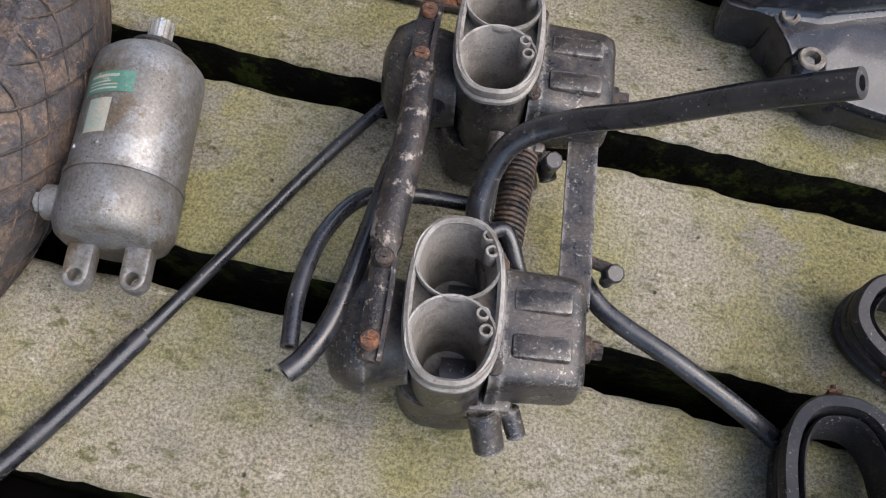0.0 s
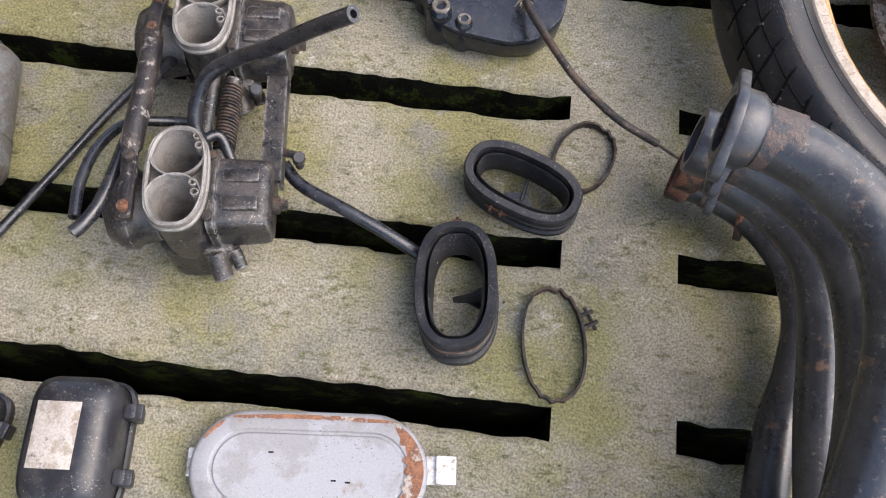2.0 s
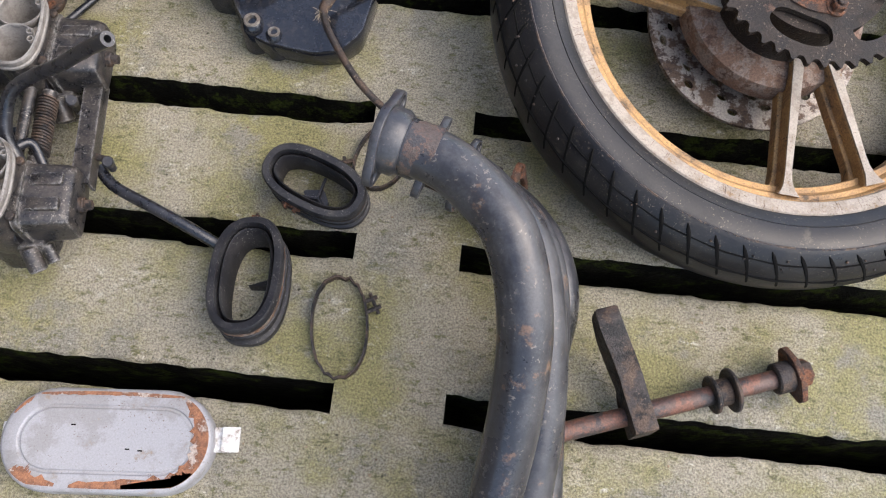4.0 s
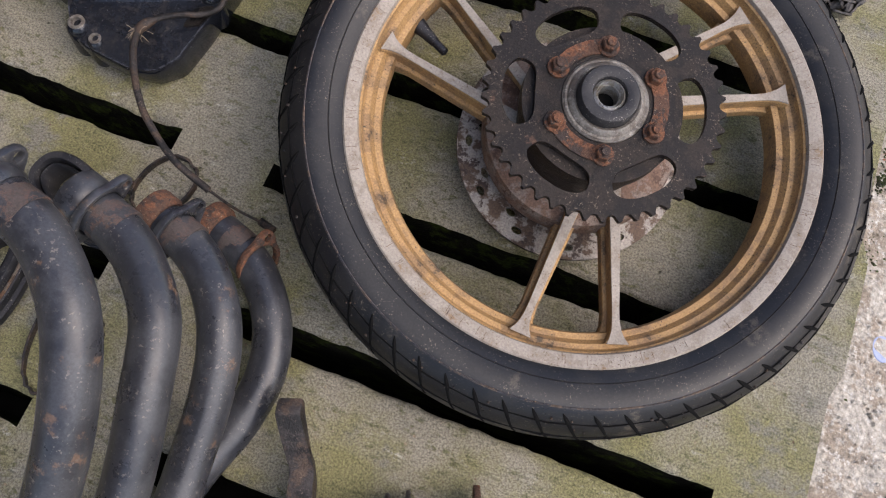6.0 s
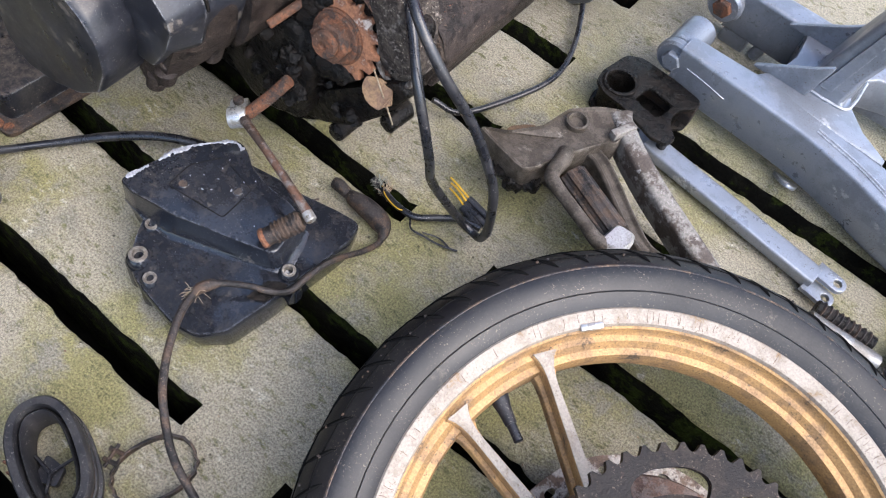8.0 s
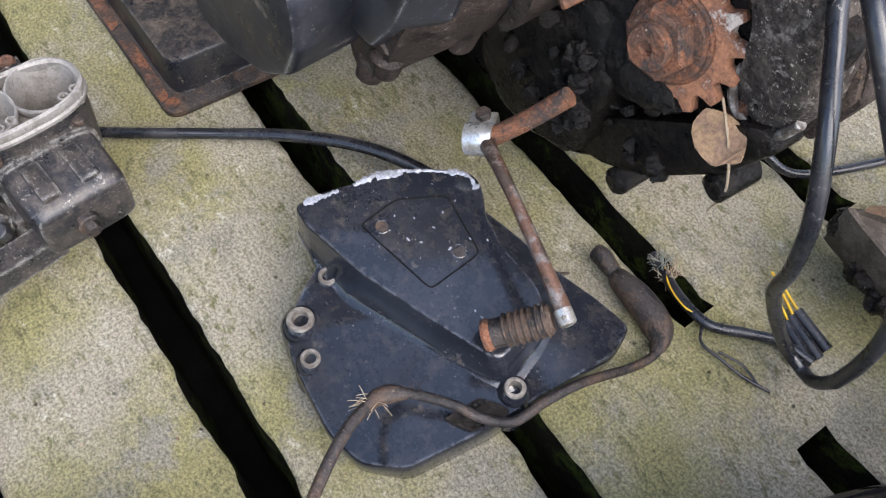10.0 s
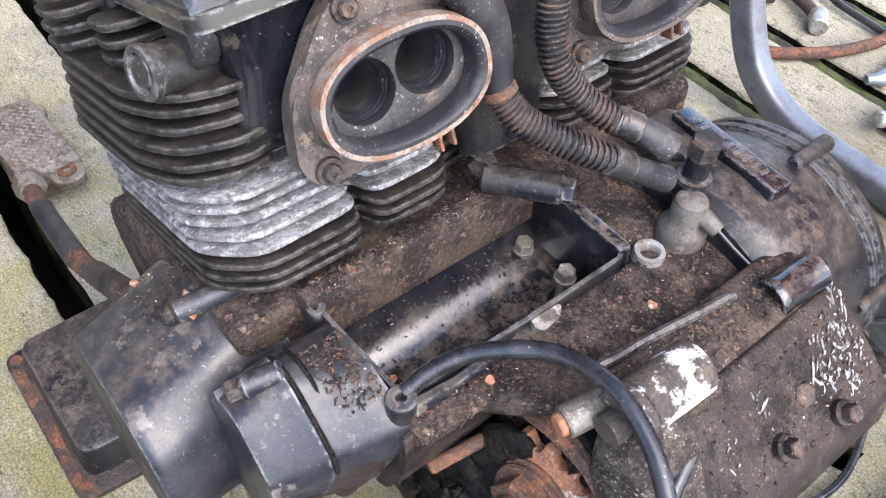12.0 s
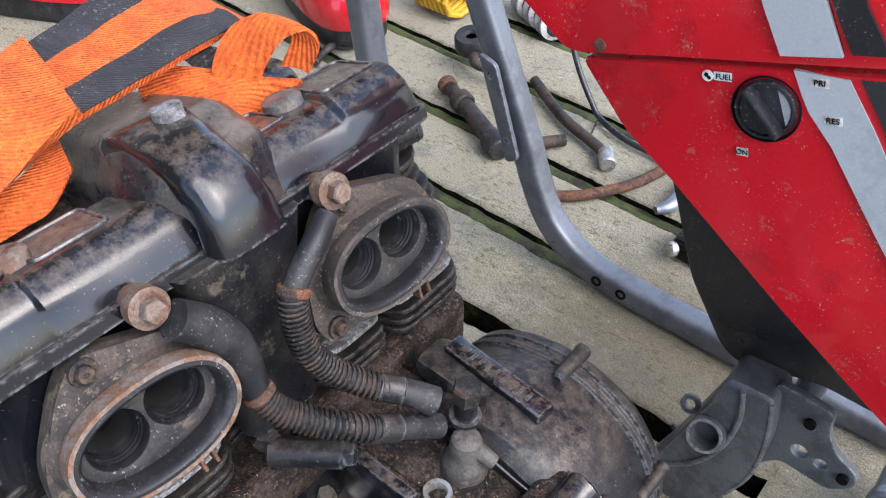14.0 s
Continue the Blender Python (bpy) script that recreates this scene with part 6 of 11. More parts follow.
        lathe(bm, [(r * 0.95, z - 0.006), (r * 0.95, z), (r * 0.86, z + 0.001), (r * 0.58, z + 0.001), (r * 0.52, z - 0.001), (r * 0.52, z - 0.012), (0, z - 0.012)], 24, Matrix.Translation((x, y, 0)))
        part("boss_sleeve", bm, DULLALLOY, t, "bare alloy bolt sleeve")
    # oily patch where the loom runs
    bm = bmesh.new()
    plate(bm, rounded([(0.272, 0.586), (0.288, 0.596), (0.291, 0.622), (0.284, 0.619), (0.274, 0.612)], 0.004), [], 0.0462, 0.0486)
    bent(bm, 0.0015, 140)
    part("grease_patch", bm, OILY, t, "oily grime round the loom")


def gear_lever():
    t = thing("gear_lever", "rusty gear lever with ribbed rubber pedal resting on the cover", "gear lever", Matrix.Translation((0.21, 0.68, 0)))
    bm = bmesh.new()
    tube(bm, [(0.156, 0.699, 0.104), (0.176, 0.6905, 0.1130), (0.205, 0.683, 0.1120), (0.240, 0.674, 0.1075), (0.274, 0.665, 0.1020)], [0.0056, 0.0044, 0.0039, 0.0042, 0.0052], n=14, sub=6)
    arm = part("arm", bm, LEVER, t, "rust-streaked chrome arm")
    bm = bmesh.new()
    cyl(bm, (0.271, 0.6655, 0.1025), (0.281, 0.6625, 0.1010), 0.0054, n=14, bevel=0.0012)
    part("arm_tip", bm, ZINC, arm, "bare worn tip")
    bm = bmesh.new()
    m = aim(Vector((0.1455, 0.692, 0.100)), Vector((0.1615, 0.706, 0.1055)))
    plate(bm, [(0.0105 * math.cos(radians(q)), 0.0105 * math.sin(radians(q))) for q in range(20, 341, 20)] + [(0.019, -0.0035), (0.019, -0.0005), (0.012, -0.0005), (0.012, 0.0005), (0.019, 0.0005), (0.019, 0.0035)], [], 0, 0.018, m, 0.0008)
    boss = part("clamp_boss", bm, ZINC, t, "bare chrome split clamp boss")
    bm = bmesh.new()
    hexbolt(bm, m @ Vector((0.0155, 0.003, 0.009)), m @ Vector((0.0155, 0.008, 0.009)), 0.009)
    part("pinch_bolt", bm, DARKRUST, boss, angle=25)
    bm = bmesh.new()
    tube(bm, [(0.156, 0.703, 0.1035), (0.170, 0.719, 0.126), (0.183, 0.734, 0.150)], 0.0062, n=16, sub=4)
    part("shift_shaft", bm, RUST, t, "rusty shift shaft")
    bm = bmesh.new()
    a, b = Vector((0.2715, 0.6600, 0.0960)), Vector((0.254, 0.6290, 0.0805))
    cyl(bm, a, b, 0.0092, 0.0086, n=20, bevel=0.002)
    rub = part("pedal_rubber", bm, DARKRUST, t, "ribbed brown pedal rubber")
    for i in range(7):
        bm = bmesh.new()
        p = a.lerp(b, 0.10 + 0.10 * i)
        lathe(bm, [(0.0088, -0.0012), (0.0104, -0.0003), (0.0104, 0.0006), (0.0088, 0.0014)], 20, aim(p, b))
        part("rib", bm, DARKRUST, rub)
    bm = bmesh.new()
    d = (b - a).normalized()
    lathe(bm, [(0.0088, -0.003), (0.0100, 0.0), (0.0092, 0.0022), (0.0064, 0.0030), (0.0058, 0.0010), (0, 0.0008)], 20, aim(b, b + d))
    part("pedal_end", bm, RUST, rub, "torn rusty end of the rubber")


side_cover()
gear_lever()


def loom(name, label, runs, material=HOSE, base=(0, 0, 0)):
    t = thing(name, label, "wire", Matrix.Translation(base))
    for nm, pts, r in runs:
        bm = bmesh.new()
        tube(bm, pts, r, n=10, sub=8)
        part(nm, bm, material if nm != "bare_wire" else YELLOW, t)
    return t


def fray(t, where, direction, count, seed, material, reach=0.012):
    """Loose fibres sticking out of a taped joint."""
    rng = random.Random(seed)
    bm = bmesh.new()
    for i in range(count):
        p = Vector(where) + Vector([rng.uniform(-0.004, 0.004) for _ in range(3)])
        v = (Vector(direction) + Vector([rng.uniform(-1, 1) for _ in range(3)])).normalized() * reach * rng.uniform(0.5, 1.3)
        tube(bm, [p, p + v * 0.6 + Vector((0, 0, 0.0015)), p + v], 0.00024, n=4, sub=2)
    tagged(part("frayed_fibre", bm, material, t, "frayed threads of the cloth tape"), kind="stuff")


wl = loom("wiring_loom", "oily wiring loom draped from the cover to the floor", (
    ("taped_wire", [(0.302, 0.746, 0.012), (0.307, 0.737, 0.012), (0.308, 0.726, 0.013), (0.306, 0.706, 0.022), (0.3035, 0.686, 0.036), (0.3010, 0.664, 0.049), (0.2985, 0.640, 0.0510), (0.2975, 0.618, 0.0515), (0.286, 0.6035, 0.0545), (0.272, 0.594, 0.0590), (0.258, 0.581, 0.0640), (0.250, 0.572, 0.0660)], 0.0031),
    ("tape_knot", [(0.252, 0.574, 0.0655), (0.247, 0.566, 0.0665), (0.245, 0.558, 0.0680), (0.247, 0.549, 0.0700)], [0.0034, 0.0056, 0.0052, 0.0036]),
    ("taped_wire", [(0.246, 0.552, 0.0695), (0.253, 0.533, 0.0740), (0.266, 0.511, 0.0760), (0.281, 0.490, 0.0740), (0.300, 0.470, 0.0690), (0.336, 0.446, 0.0570), (0.376, 0.434, 0.0420)], 0.0036),
    ("thin_wire", [(0.374, 0.4345, 0.043), (0.40, 0.432, 0.024), (0.425, 0.433, 0.008)], 0.0014),
    ("connector", [(0.423, 0.4345, 0.006), (0.440, 0.430, 0.006)], 0.0042),
    ("rubber_plug", [(0.226, 0.753, 0.012), (0.232, 0.7535, 0.013), (0.240, 0.753, 0.0125), (0.247, 0.7525, 0.012), (0.253, 0.752, 0.013), (0.268, 0.752, 0.014), (0.284, 0.751, 0.014), (0.296, 0.748, 0.013), (0.303, 0.743, 0.012), (0.307, 0.735, 0.011)], [0.0062, 0.0072, 0.0064, 0.0056, 0.0080, 0.0105, 0.0110, 0.0105, 0.0070, 0.0036])), DARKRUST, (0.25, 0.6, 0))
fray(wl, (0.246, 0.556, 0.068), (-0.4, -0.9, -0.1), 26, 3, STRAW)
fray(wl, (0.253, 0.580, 0.065), (-0.6, 0.2, 0.3), 10, 4, DARKRUST, 0.008)
wh = loom("wiring_harness", "black wiring harness with bare yellow wire ends on the slats", (
    ("taped_wire", [(0.372, 0.818, 0.010), (0.350, 0.812, 0.010), (0.332, 0.798, 0.009), (0.313, 0.782, 0.008), (0.290, 0.780, 0.007), (0.268, 0.785, 0.004), (0.248, 0.791, 0.001)], 0.0038),
    ("bare_wire", [(0.309, 0.846, 0.010), (0.320, 0.843, 0.012), (0.345, 0.838, 0.010)], 0.0010), ("bare_wire", [(0.313, 0.842, 0.008), (0.326, 0.838, 0.012), (0.345, 0.832, 0.010)], 0.0010), ("bare_wire", [(0.316, 0.836, 0.008), (0.330, 0.832, 0.010), (0.345, 0.827, 0.009)], 0.0010),
    ("bare_wire", [(0.262, 0.788, 0.006), (0.276, 0.7795, 0.008), (0.292, 0.776, 0.010), (0.302, 0.779, 0.010)], 0.0007),
    ("bullet", [(0.340, 0.839, 0.009), (0.372, 0.835, 0.008)], 0.0042), ("bullet", [(0.340, 0.832, 0.008), (0.373, 0.826, 0.007)], 0.0042), ("bullet", [(0.341, 0.826, 0.008), (0.371, 0.818, 0.007)], 0.0042),
    ("thin_wire", [(0.308, 0.781, 0.006), (0.318, 0.770, 0.005), (0.334, 0.772, 0.005), (0.352, 0.776, 0.004), (0.370, 0.783, 0.004)], 0.0011), ("thin_wire", [(0.330, 0.774, 0.006), (0.346, 0.781, 0.005), (0.362, 0.780, 0.004)], 0.0009)), HOSE, (0.31, 0.8, 0))
fray(wh, (0.258, 0.788, 0.004), (-0.6, 0.3, 0.2), 40, 6, PALELABEL, 0.009)
fray(wh, (0.270, 0.787, 0.004), (-0.3, 0.6, 0.3), 26, 7, STRAW, 0.010)

# ---- engine ----
LEAN = radians(20)
EC = 0.862  # the engine's middle, across


def ev(u, y, w):
    """From the leaning cylinder block's own axes (back, across, up) to the world."""
    return Vector((u * math.cos(LEAN) - w * math.sin(LEAN), y, u * math.sin(LEAN) + w * math.cos(LEAN)))


CYL = Matrix(((math.cos(LEAN), 0, -math.sin(LEAN), 0), (0, 1, 0, 0), (math.sin(LEAN), 0, math.cos(LEAN), 0), (0, 0, 0, 1)))


def yprism(bm, outline, y0, y1, bevel=0.004, taper=1.0):
    """An outline in x and z, carried across from y0 to y1, its y0 end shrunk by taper."""
    c = Vector((sum(p[0] for p in outline) / len(outline), sum(p[1] for p in outline) / len(outline)))
    loops = []
    s = 1 if y1 > y0 else -1
    for y, k in ((y0, taper - bevel * 18), (y0 + s * bevel * 0.3, taper - bevel * 6), (y0 + s * bevel, taper), (y1 - s * bevel, 1.0), (y1, 1 - bevel * 8)):
        loops.append([(c.x + (x - c.x) * k, y, c.y + (z - c.y) * k) for x, z in outline])
    loft(bm, loops)


def yloft(bm, sections, r=0.006, n=3):
    """Sections (y, outline in x and z), joined across in order; the ends are drawn in a little, like a cast edge."""
    loops = []
    for y, outline in sections:
        loops.append([(x, y, z) for x, z in rounded(outline, r, n)])
    loft(bm, loops)


def shrunk(outline, k):
    cx, cz = sum(p[0] for p in outline) / len(outline), sum(p[1] for p in outline) / len(outline)
    return [(cx + (x - cx) * k, cz + (z - cz) * k) for x, z in outline]


def fin_outline(u0, u1, y0, y1, notch, waist):
    """Outline of one cooling fin in u and y: rounded corners, a gap at the cam chain tunnel and a slot between the bores."""
    ya, yb = y0 + 0.082, y1 - 0.082
    pts = [(u0, y0), (u1 - 0.030, y0), (u1, y0 + 0.022), (u1, ya), (u1 - 0.026, ya + 0.003), (u1 - 0.026, ya + 0.009), (u1 - 0.003, ya + 0.012), (u1 - 0.003, EC - notch),
           (u1 - waist, EC - notch + 0.012), (u1 - waist, EC + notch - 0.012), (u1 - 0.003, EC + notch), (u1 - 0.003, yb - 0.012), (u1 - 0.026, yb - 0.009), (u1 - 0.026, yb - 0.003), (u1, yb),
           (u1, y1 - 0.022), (u1 - 0.030, y1), (u0, y1), (u0 - 0.006, y1 - 0.03), (u0 - 0.006, y0 + 0.03)]
    return rounded(pts, 0.012, 3)


def litter(bm, boxes, count, seed, size=(0.0015, 0.004)):
    """Crumbs and straw flakes strewn over surfaces given as (x0, x1, y0, y1, height)."""
    rng = random.Random(seed)
    for _ in range(count):
        x0, x1, y0, y1, z = rng.choice(boxes)
        x, y = rng.uniform(x0, x1), rng.uniform(y0, y1)
        h = z(x, y) if callable(z) else z
        a, b = rng.uniform(*size), rng.uniform(*size) * 0.4
        m = Matrix.Translation((x, y, h + b * 0.3)) @ Euler((rng.uniform(-0.5, 0.5), rng.uniform(-0.5, 0.5), rng.uniform(0, 6.3))).to_matrix().to_4x4()
        vs = [bm.verts.new(m @ Vector(p)) for p in ((-a, -b, 0), (a, -b * 0.6, 0), (a * 0.8, b, 0), (-a * 0.7, b, 0), (0, 0, b))]
        bm.faces.new(vs[:4])
        for i in range(4):
            bm.faces.new((vs[i], vs[(i + 1) % 4], vs[4]))


def engine():
    e = thing("engine", "filthy black four cylinder motorcycle engine standing on the slats", "engine", Matrix.Translation((0.1, EC, 0)))
    # lower crankcase
    bm = bmesh.new()
    yprism(bm, rounded([(-0.115, 0.10), (-0.06, 0.035), (0.02, 0.008), (0.13, 0.004), (0.160, 0.022), (0.215, 0.083), (0.256, 0.147), (0.280, 0.192), (0.290, 0.22), (0.25, 0.23), (-0.10, 0.20)], 0.014), 0.785, 1.00, 0.006)
    part("lower_crankcase", bm, OILY, e, "oily black lower crankcase")
    # upper crankcase front, below the cylinders
    bm = bmesh.new()
    yprism(bm, rounded([(-0.125, 0.19), (-0.125, 0.215), (-0.10, 0.235), (0.050, 0.275), (0.070, 0.278), (0.074, 0.15), (-0.05, 0.13), (-0.10, 0.15)], 0.012), 0.672, 1.04, 0.006)
    part("upper_crankcase", bm, GRIME, e, "dirt-crusted upper crankcase")
    # starter recess: floor, walls and rim
    bm = bmesh.new()
    g = [[bm.verts.new((x, y, 0.222 + 0.034 * (max(0, 0.110 - x) / 0.038) ** 2)) for y in np.linspace(0.716, 0.882, 12)] for x in np.linspace(0.072, 0.152, 24)]
    for a, b in zip(g, g[1:]):
        for j in range(11):
            bm.faces.new((a[j], b[j], b[j + 1], a[j + 1]))
    part("starter_recess", bm, COVER, e, "dusty black recess where the starter motor sat")
    bm = bmesh.new()
    box(bm, (0.111, 0.882, 0.255), (0.082, 0.010, 0.052), 0.003)
    part("recess_wall", bm, COVER, e)
    bm = bmesh.new()
    box(bm, (0.106, 0.925, 0.238), (0.098, 0.076, 0.060), 0.006)
    box(bm, (0.120, 0.912, 0.264), (0.060, 0.040, 0.012), 0.005)
    bent(bm, 0.002, 60)
    part("case_floor", bm, GRIME, e, "crusted case top below the oil lines")
    bm = bmesh.new()
    yprism(bm, rounded([(0.068, 0.245), (0.068, 0.286), (0.079, 0.287), (0.081, 0.245)], 0.003), 0.712, 0.885, 0.002)
    part("recess_wall", bm, GRIME, e)
    bm = bmesh.new()
    for z0, z1, o in ((0.2755, 0.281, 0.0),):
        sweep(bm, [(x, y, 0) for x, y in rounded([(0.078, 0.718), (0.151, 0.722), (0.1525, 0.80), (0.1525, 0.878), (0.140, 0.8815), (0.096, 0.8815), (0.078, 0.878)], 0.003, 3)], [(-0.0013, z0 - 0.02), (0.0013, z0 - 0.02), (0.0013, z1 - 0.003), (-0.0013, z1 - 0.003)])
    part("recess_rim", bm, CASE, e)
    for x, y, z, k in ((0.1545, 0.7175, 0.287, 1.0), (0.0795, 0.7165, 0.280, 0.7)):
        bm = bmesh.new()
        lathe(bm, [(0.0085 * k, -0.03), (0.0080 * k, -0.001), (0.0070 * k, 0), (0.0032 * k, 0), (0.0028 * k, -0.008), (0, -0.008)], 20, Matrix.Translation((x, y, z)))
        part("screw_lug", bm, CASE, e, "threaded screw lug")
    for x, y, z in ((0.0905, 0.8635, 0.2330), (0.1285, 0.8620, 0.2430)):
        bm = bmesh.new()
        cyl(bm, (x, y, z - 0.026), (x, y, z + 0.004), 0.0038, n=14)
        st = part("stud", bm, ZINC, e, "bright zinc stud")
        bm = bmesh.new()
        hexbolt(bm, (x, y, z + 0.003), (x, y, z + 0.010), 0.0105)
        cyl(bm, (x, y, z + 0.0015), (x, y, z + 0.003), 0.0070, n=18)
        part("stud_head", bm, DULLALLOY, st, "dull hexagon head", angle=25)
        bm = bmesh.new()
        cyl(bm, (x, y, z - 0.026), (x, y, z - 0.0185), 0.0080, n=18, bevel=0.001)
        part("stud_collar", bm, OILY, st)
    bm = bmesh.new()
    lip = spline([(0.1560, 0.722, 0.2775), (0.1575, 0.745, 0.2755), (0.1565, 0.775, 0.2720), (0.1550, 0.800, 0.2705), (0.1545, 0.822, 0.2715)], 6)
    loft(bm, [[p + Vector((x, 0, z)) for x, z in ((-0.0035, -0.03), (-0.0035, -0.001), (-0.0015, 0.0010), (0.0025, 0.0008), (0.0055, -0.004), (0.007, -0.03))] for p in lip])
    bent(bm, 0.0008, 90)
    part("tray_lip", bm, CASE, e, "bare-edged near lip of the recess")
    bm = bmesh.new()
    plate(bm, rounded([(-0.010, -0.005), (-0.003, -0.0075), (0.009, -0.003), (0.012, 0.004), (0.001, 0.0065), (-0.008, 0.003)], 0.002), [], -0.003, 0.0025, Matrix.Translation((0.1550, 0.815, 0.2725)) @ Euler((0.2, 0.1, 1.3)).to_matrix().to_4x4())
    bent(bm, 0.0015, 120)
    part("chipped_corner", bm, CHIPPED, e, "pale broken corner of the lip")
    # gearbox top
    bm = bmesh.new()
    yprism(bm, rounded([(0.150, 0.20), (0.153, 0.268), (0.172, 0.270), (0.190, 0.268), (0.198, 0.265), (0.2035, 0.2825), (0.210, 0.284), (0.232, 0.284), (0.243, 0.276), (0.272, 0.254), (0.294, 0.236), (0.300, 0.215), (0.285, 0.17), (0.24, 0.15)], 0.005), 0.800, 0.958, 0.005)
    bent(bm, 0.0013, 40)
    part("gearbox_case", bm, GRIME, e, "earth and grease crusted gearbox top")
    bm = bmesh.new()
    yprism(bm, rounded([(0.236, 0.278), (0.240, 0.2815), (0.247, 0.2765), (0.272, 0.2575), (0.296, 0.239), (0.303, 0.216), (0.290, 0.172), (0.27, 0.18), (0.262, 0.22)], 0.005), 0.803, 0.961, 0.004)
    bent(bm, 0.0010, 60)
    part("rear_wall", bm, WALLGRIME, e, "brown greasy rear wall of the case")
    for x, y in ((0.282, 0.872), (0.288, 0.918)):
        bm = bmesh.new()
        z = 0.2825 - (x - 0.240) * 0.765
        cyl(bm, (x - 0.003, y, z - 0.004), (x + 0.003, y, z + 0.004), 0.0075, n=16, bevel=0.001)
        hexbolt(bm, (x + 0.003, y, z + 0.004), (x + 0.007, y, z + 0.0092), 0.0095)
        part("case_bolt", bm, DARKRUST, e, "brown case bolt", angle=25)
    bm = bmesh.new()
    arch = [(0.150, 0.235), (0.152, 0.270), (0.166, 0.274), (0.176, 0.270), (0.172, 0.256), (0.162, 0.240)]
    arch2 = [(0.150, 0.235), (0.152, 0.268), (0.172, 0.272), (0.200, 0.284), (0.200, 0.270), (0.170, 0.248)]
    arch3 = [(0.150, 0.235), (0.152, 0.267), (0.176, 0.270), (0.214, 0.287), (0.215, 0.274), (0.190, 0.252)]
    yloft(bm, [(0.716, shrunk(arch, 0.9)), (0.722, arch), (0.756, arch), (0.772, arch2), (0.802, arch3)], 0.005)
    bent(bm, 0.0013, 55)
    part("gearbox_arch", bm, GRIME, e, "crusted bridge over the chain cavity")
    # lobe of the case behind the sprocket, carrying the mounting boss
    bm = bmesh.new()
    lobe = [(0.228, 0.262), (0.226, 0.292), (0.240, 0.304), (0.258, 0.296), (0.274, 0.268), (0.290, 0.238), (0.293, 0.210), (0.284, 0.190), (0.266, 0.182), (0.252, 0.192), (0.2490, 0.215), (0.244, 0.238)]
    yloft(bm, [(0.774, shrunk(lobe, 0.80)), (0.7765, shrunk(lobe, 0.92)), (0.781, lobe), (0.812, shrunk(lobe, 1.03))], 0.010, 3)
    bent(bm, 0.0022, 50)
    part("rear_casing", bm, GRIT, e, "earth-crusted lobe of the case behind the sprocket")
    bm = bmesh.new()
    tube(bm, [(0.2495, 0.777, 0.212), (0.2530, 0.776, 0.193), (0.2660, 0.775, 0.1845), (0.2825, 0.776, 0.1915), (0.2905, 0.777, 0.208)], 0.0030, n=8, sub=6)
    bent(bm, 0.001, 90)
    part("casing_rim", bm, CHIPPED, e, "pale chipped rim of the lobe")
    bm = bmesh.new()
    cyl(bm, (0.2330, 0.795, 0.3030), (0.2345, 0.836, 0.3050), 0.0148, n=24, bevel=0.002)
    tube(bm, [(0.2326, 0.785, 0.3020), (0.2331, 0.796, 0.3030)], 0.0150, n=20, bore=0.0085, sub=2)
    part("mounting_boss", bm, BOSSLIME, e, "rear engine mounting boss splashed with white lime")
    bm = bmesh.new()
    rng = random.Random(3)
    rear = lambda x: 0.2845 if x < 0.235 else 0.2825 - (x - 0.240) * 0.765
    spots = [(rng.uniform(0.246, 0.284), rng.uniform(0.918, 0.958)) for _ in range(12)] + [(0.262, 0.872), (0.270, 0.842), (0.256, 0.948), (0.266, 0.940)]
    for i in range(210):
        cx, cy = spots[i % len(spots)]
        x, y = cx + rng.gauss(0, 0.0040), cy + rng.gauss(0, 0.0040)
        x, y = min(max(x, 0.240), 0.292), min(y, 0.960)
        rr = rng.uniform(0.00015, 0.00042) * (2.6 if rng.random() < 0.12 else 1)
        mm = Matrix.Translation((x, y, rear(x) + 0.0006)) @ Matrix.Rotation(0.675, 4, "Y") @ Matrix.Rotation(rng.uniform(-1.2, 0.6), 4, "Z")
        st_ = rng.uniform(1.0, 2.0) if rng.random() < 0.6 else rng.uniform(3.0, 9.0)
        ring = [mm @ Vector((rr * st_ * rng.uniform(0.5, 1.4) * math.cos(q), rr * rng.uniform(0.4, 1.2) * math.sin(q), 0)) for q in [k * 0.7 for k in range(9)]]
        loft(bm, [[v + Vector((0, 0, -0.002)) for v in ring], ring, [v.lerp(mm @ Vector((0, 0, 0.0006)), 0.6) for v in ring]])
    tagged(part("bird_dropping", bm, LIME, e, "white splashes of bird lime"), kind="stuff")
    bm = bmesh.new()
    box(bm, (0.236, 0.822, 0.280), (0.024, 0.040, 0.016), 0.006)
    part("boss_web", bm, GRIME, e)
    bm = bmesh.new()
    tube(bm, [(0.1995, 0.803, 0.2855), (0.204, 0.840, 0.2868), (0.2085, 0.870, 0.2872), (0.2125, 0.900, 0.2865)], 0.0030, n=8, sub=4)
    bent(bm, 0.0008, 70)
    part("case_ridge", bm, CASE, e, "worn ridge along the rear of the case")
    # sprocket cavity and front sprocket
    bm = bmesh.new()
    yprism(bm, rounded([(0.13, 0.055), (0.165, 0.045), (0.218, 0.09), (0.262, 0.15), (0.288, 0.19), (0.290, 0.26), (0.14, 0.265)], 0.01), 0.782, 0.80, 0.004)
    for i in range(90):
        x = rng.uniform(0.135, 0.27)
        z = rng.uniform(0.06 + max(0, x - 0.165) * 1.1, 0.25)
        lathe(bm, [(0, -0.004), (rng.uniform(0.003, 0.009), 0), (0, rng.uniform(0.002, 0.008))], 8, aim((x, 0.780, z), (x + rng.uniform(-0.3, 0.3), 0.2, z + rng.uniform(-0.3, 0.3))))
    part("oily_cavity", bm, OILY, e, "chain cavity caked with black grease")
    bm = bmesh.new()
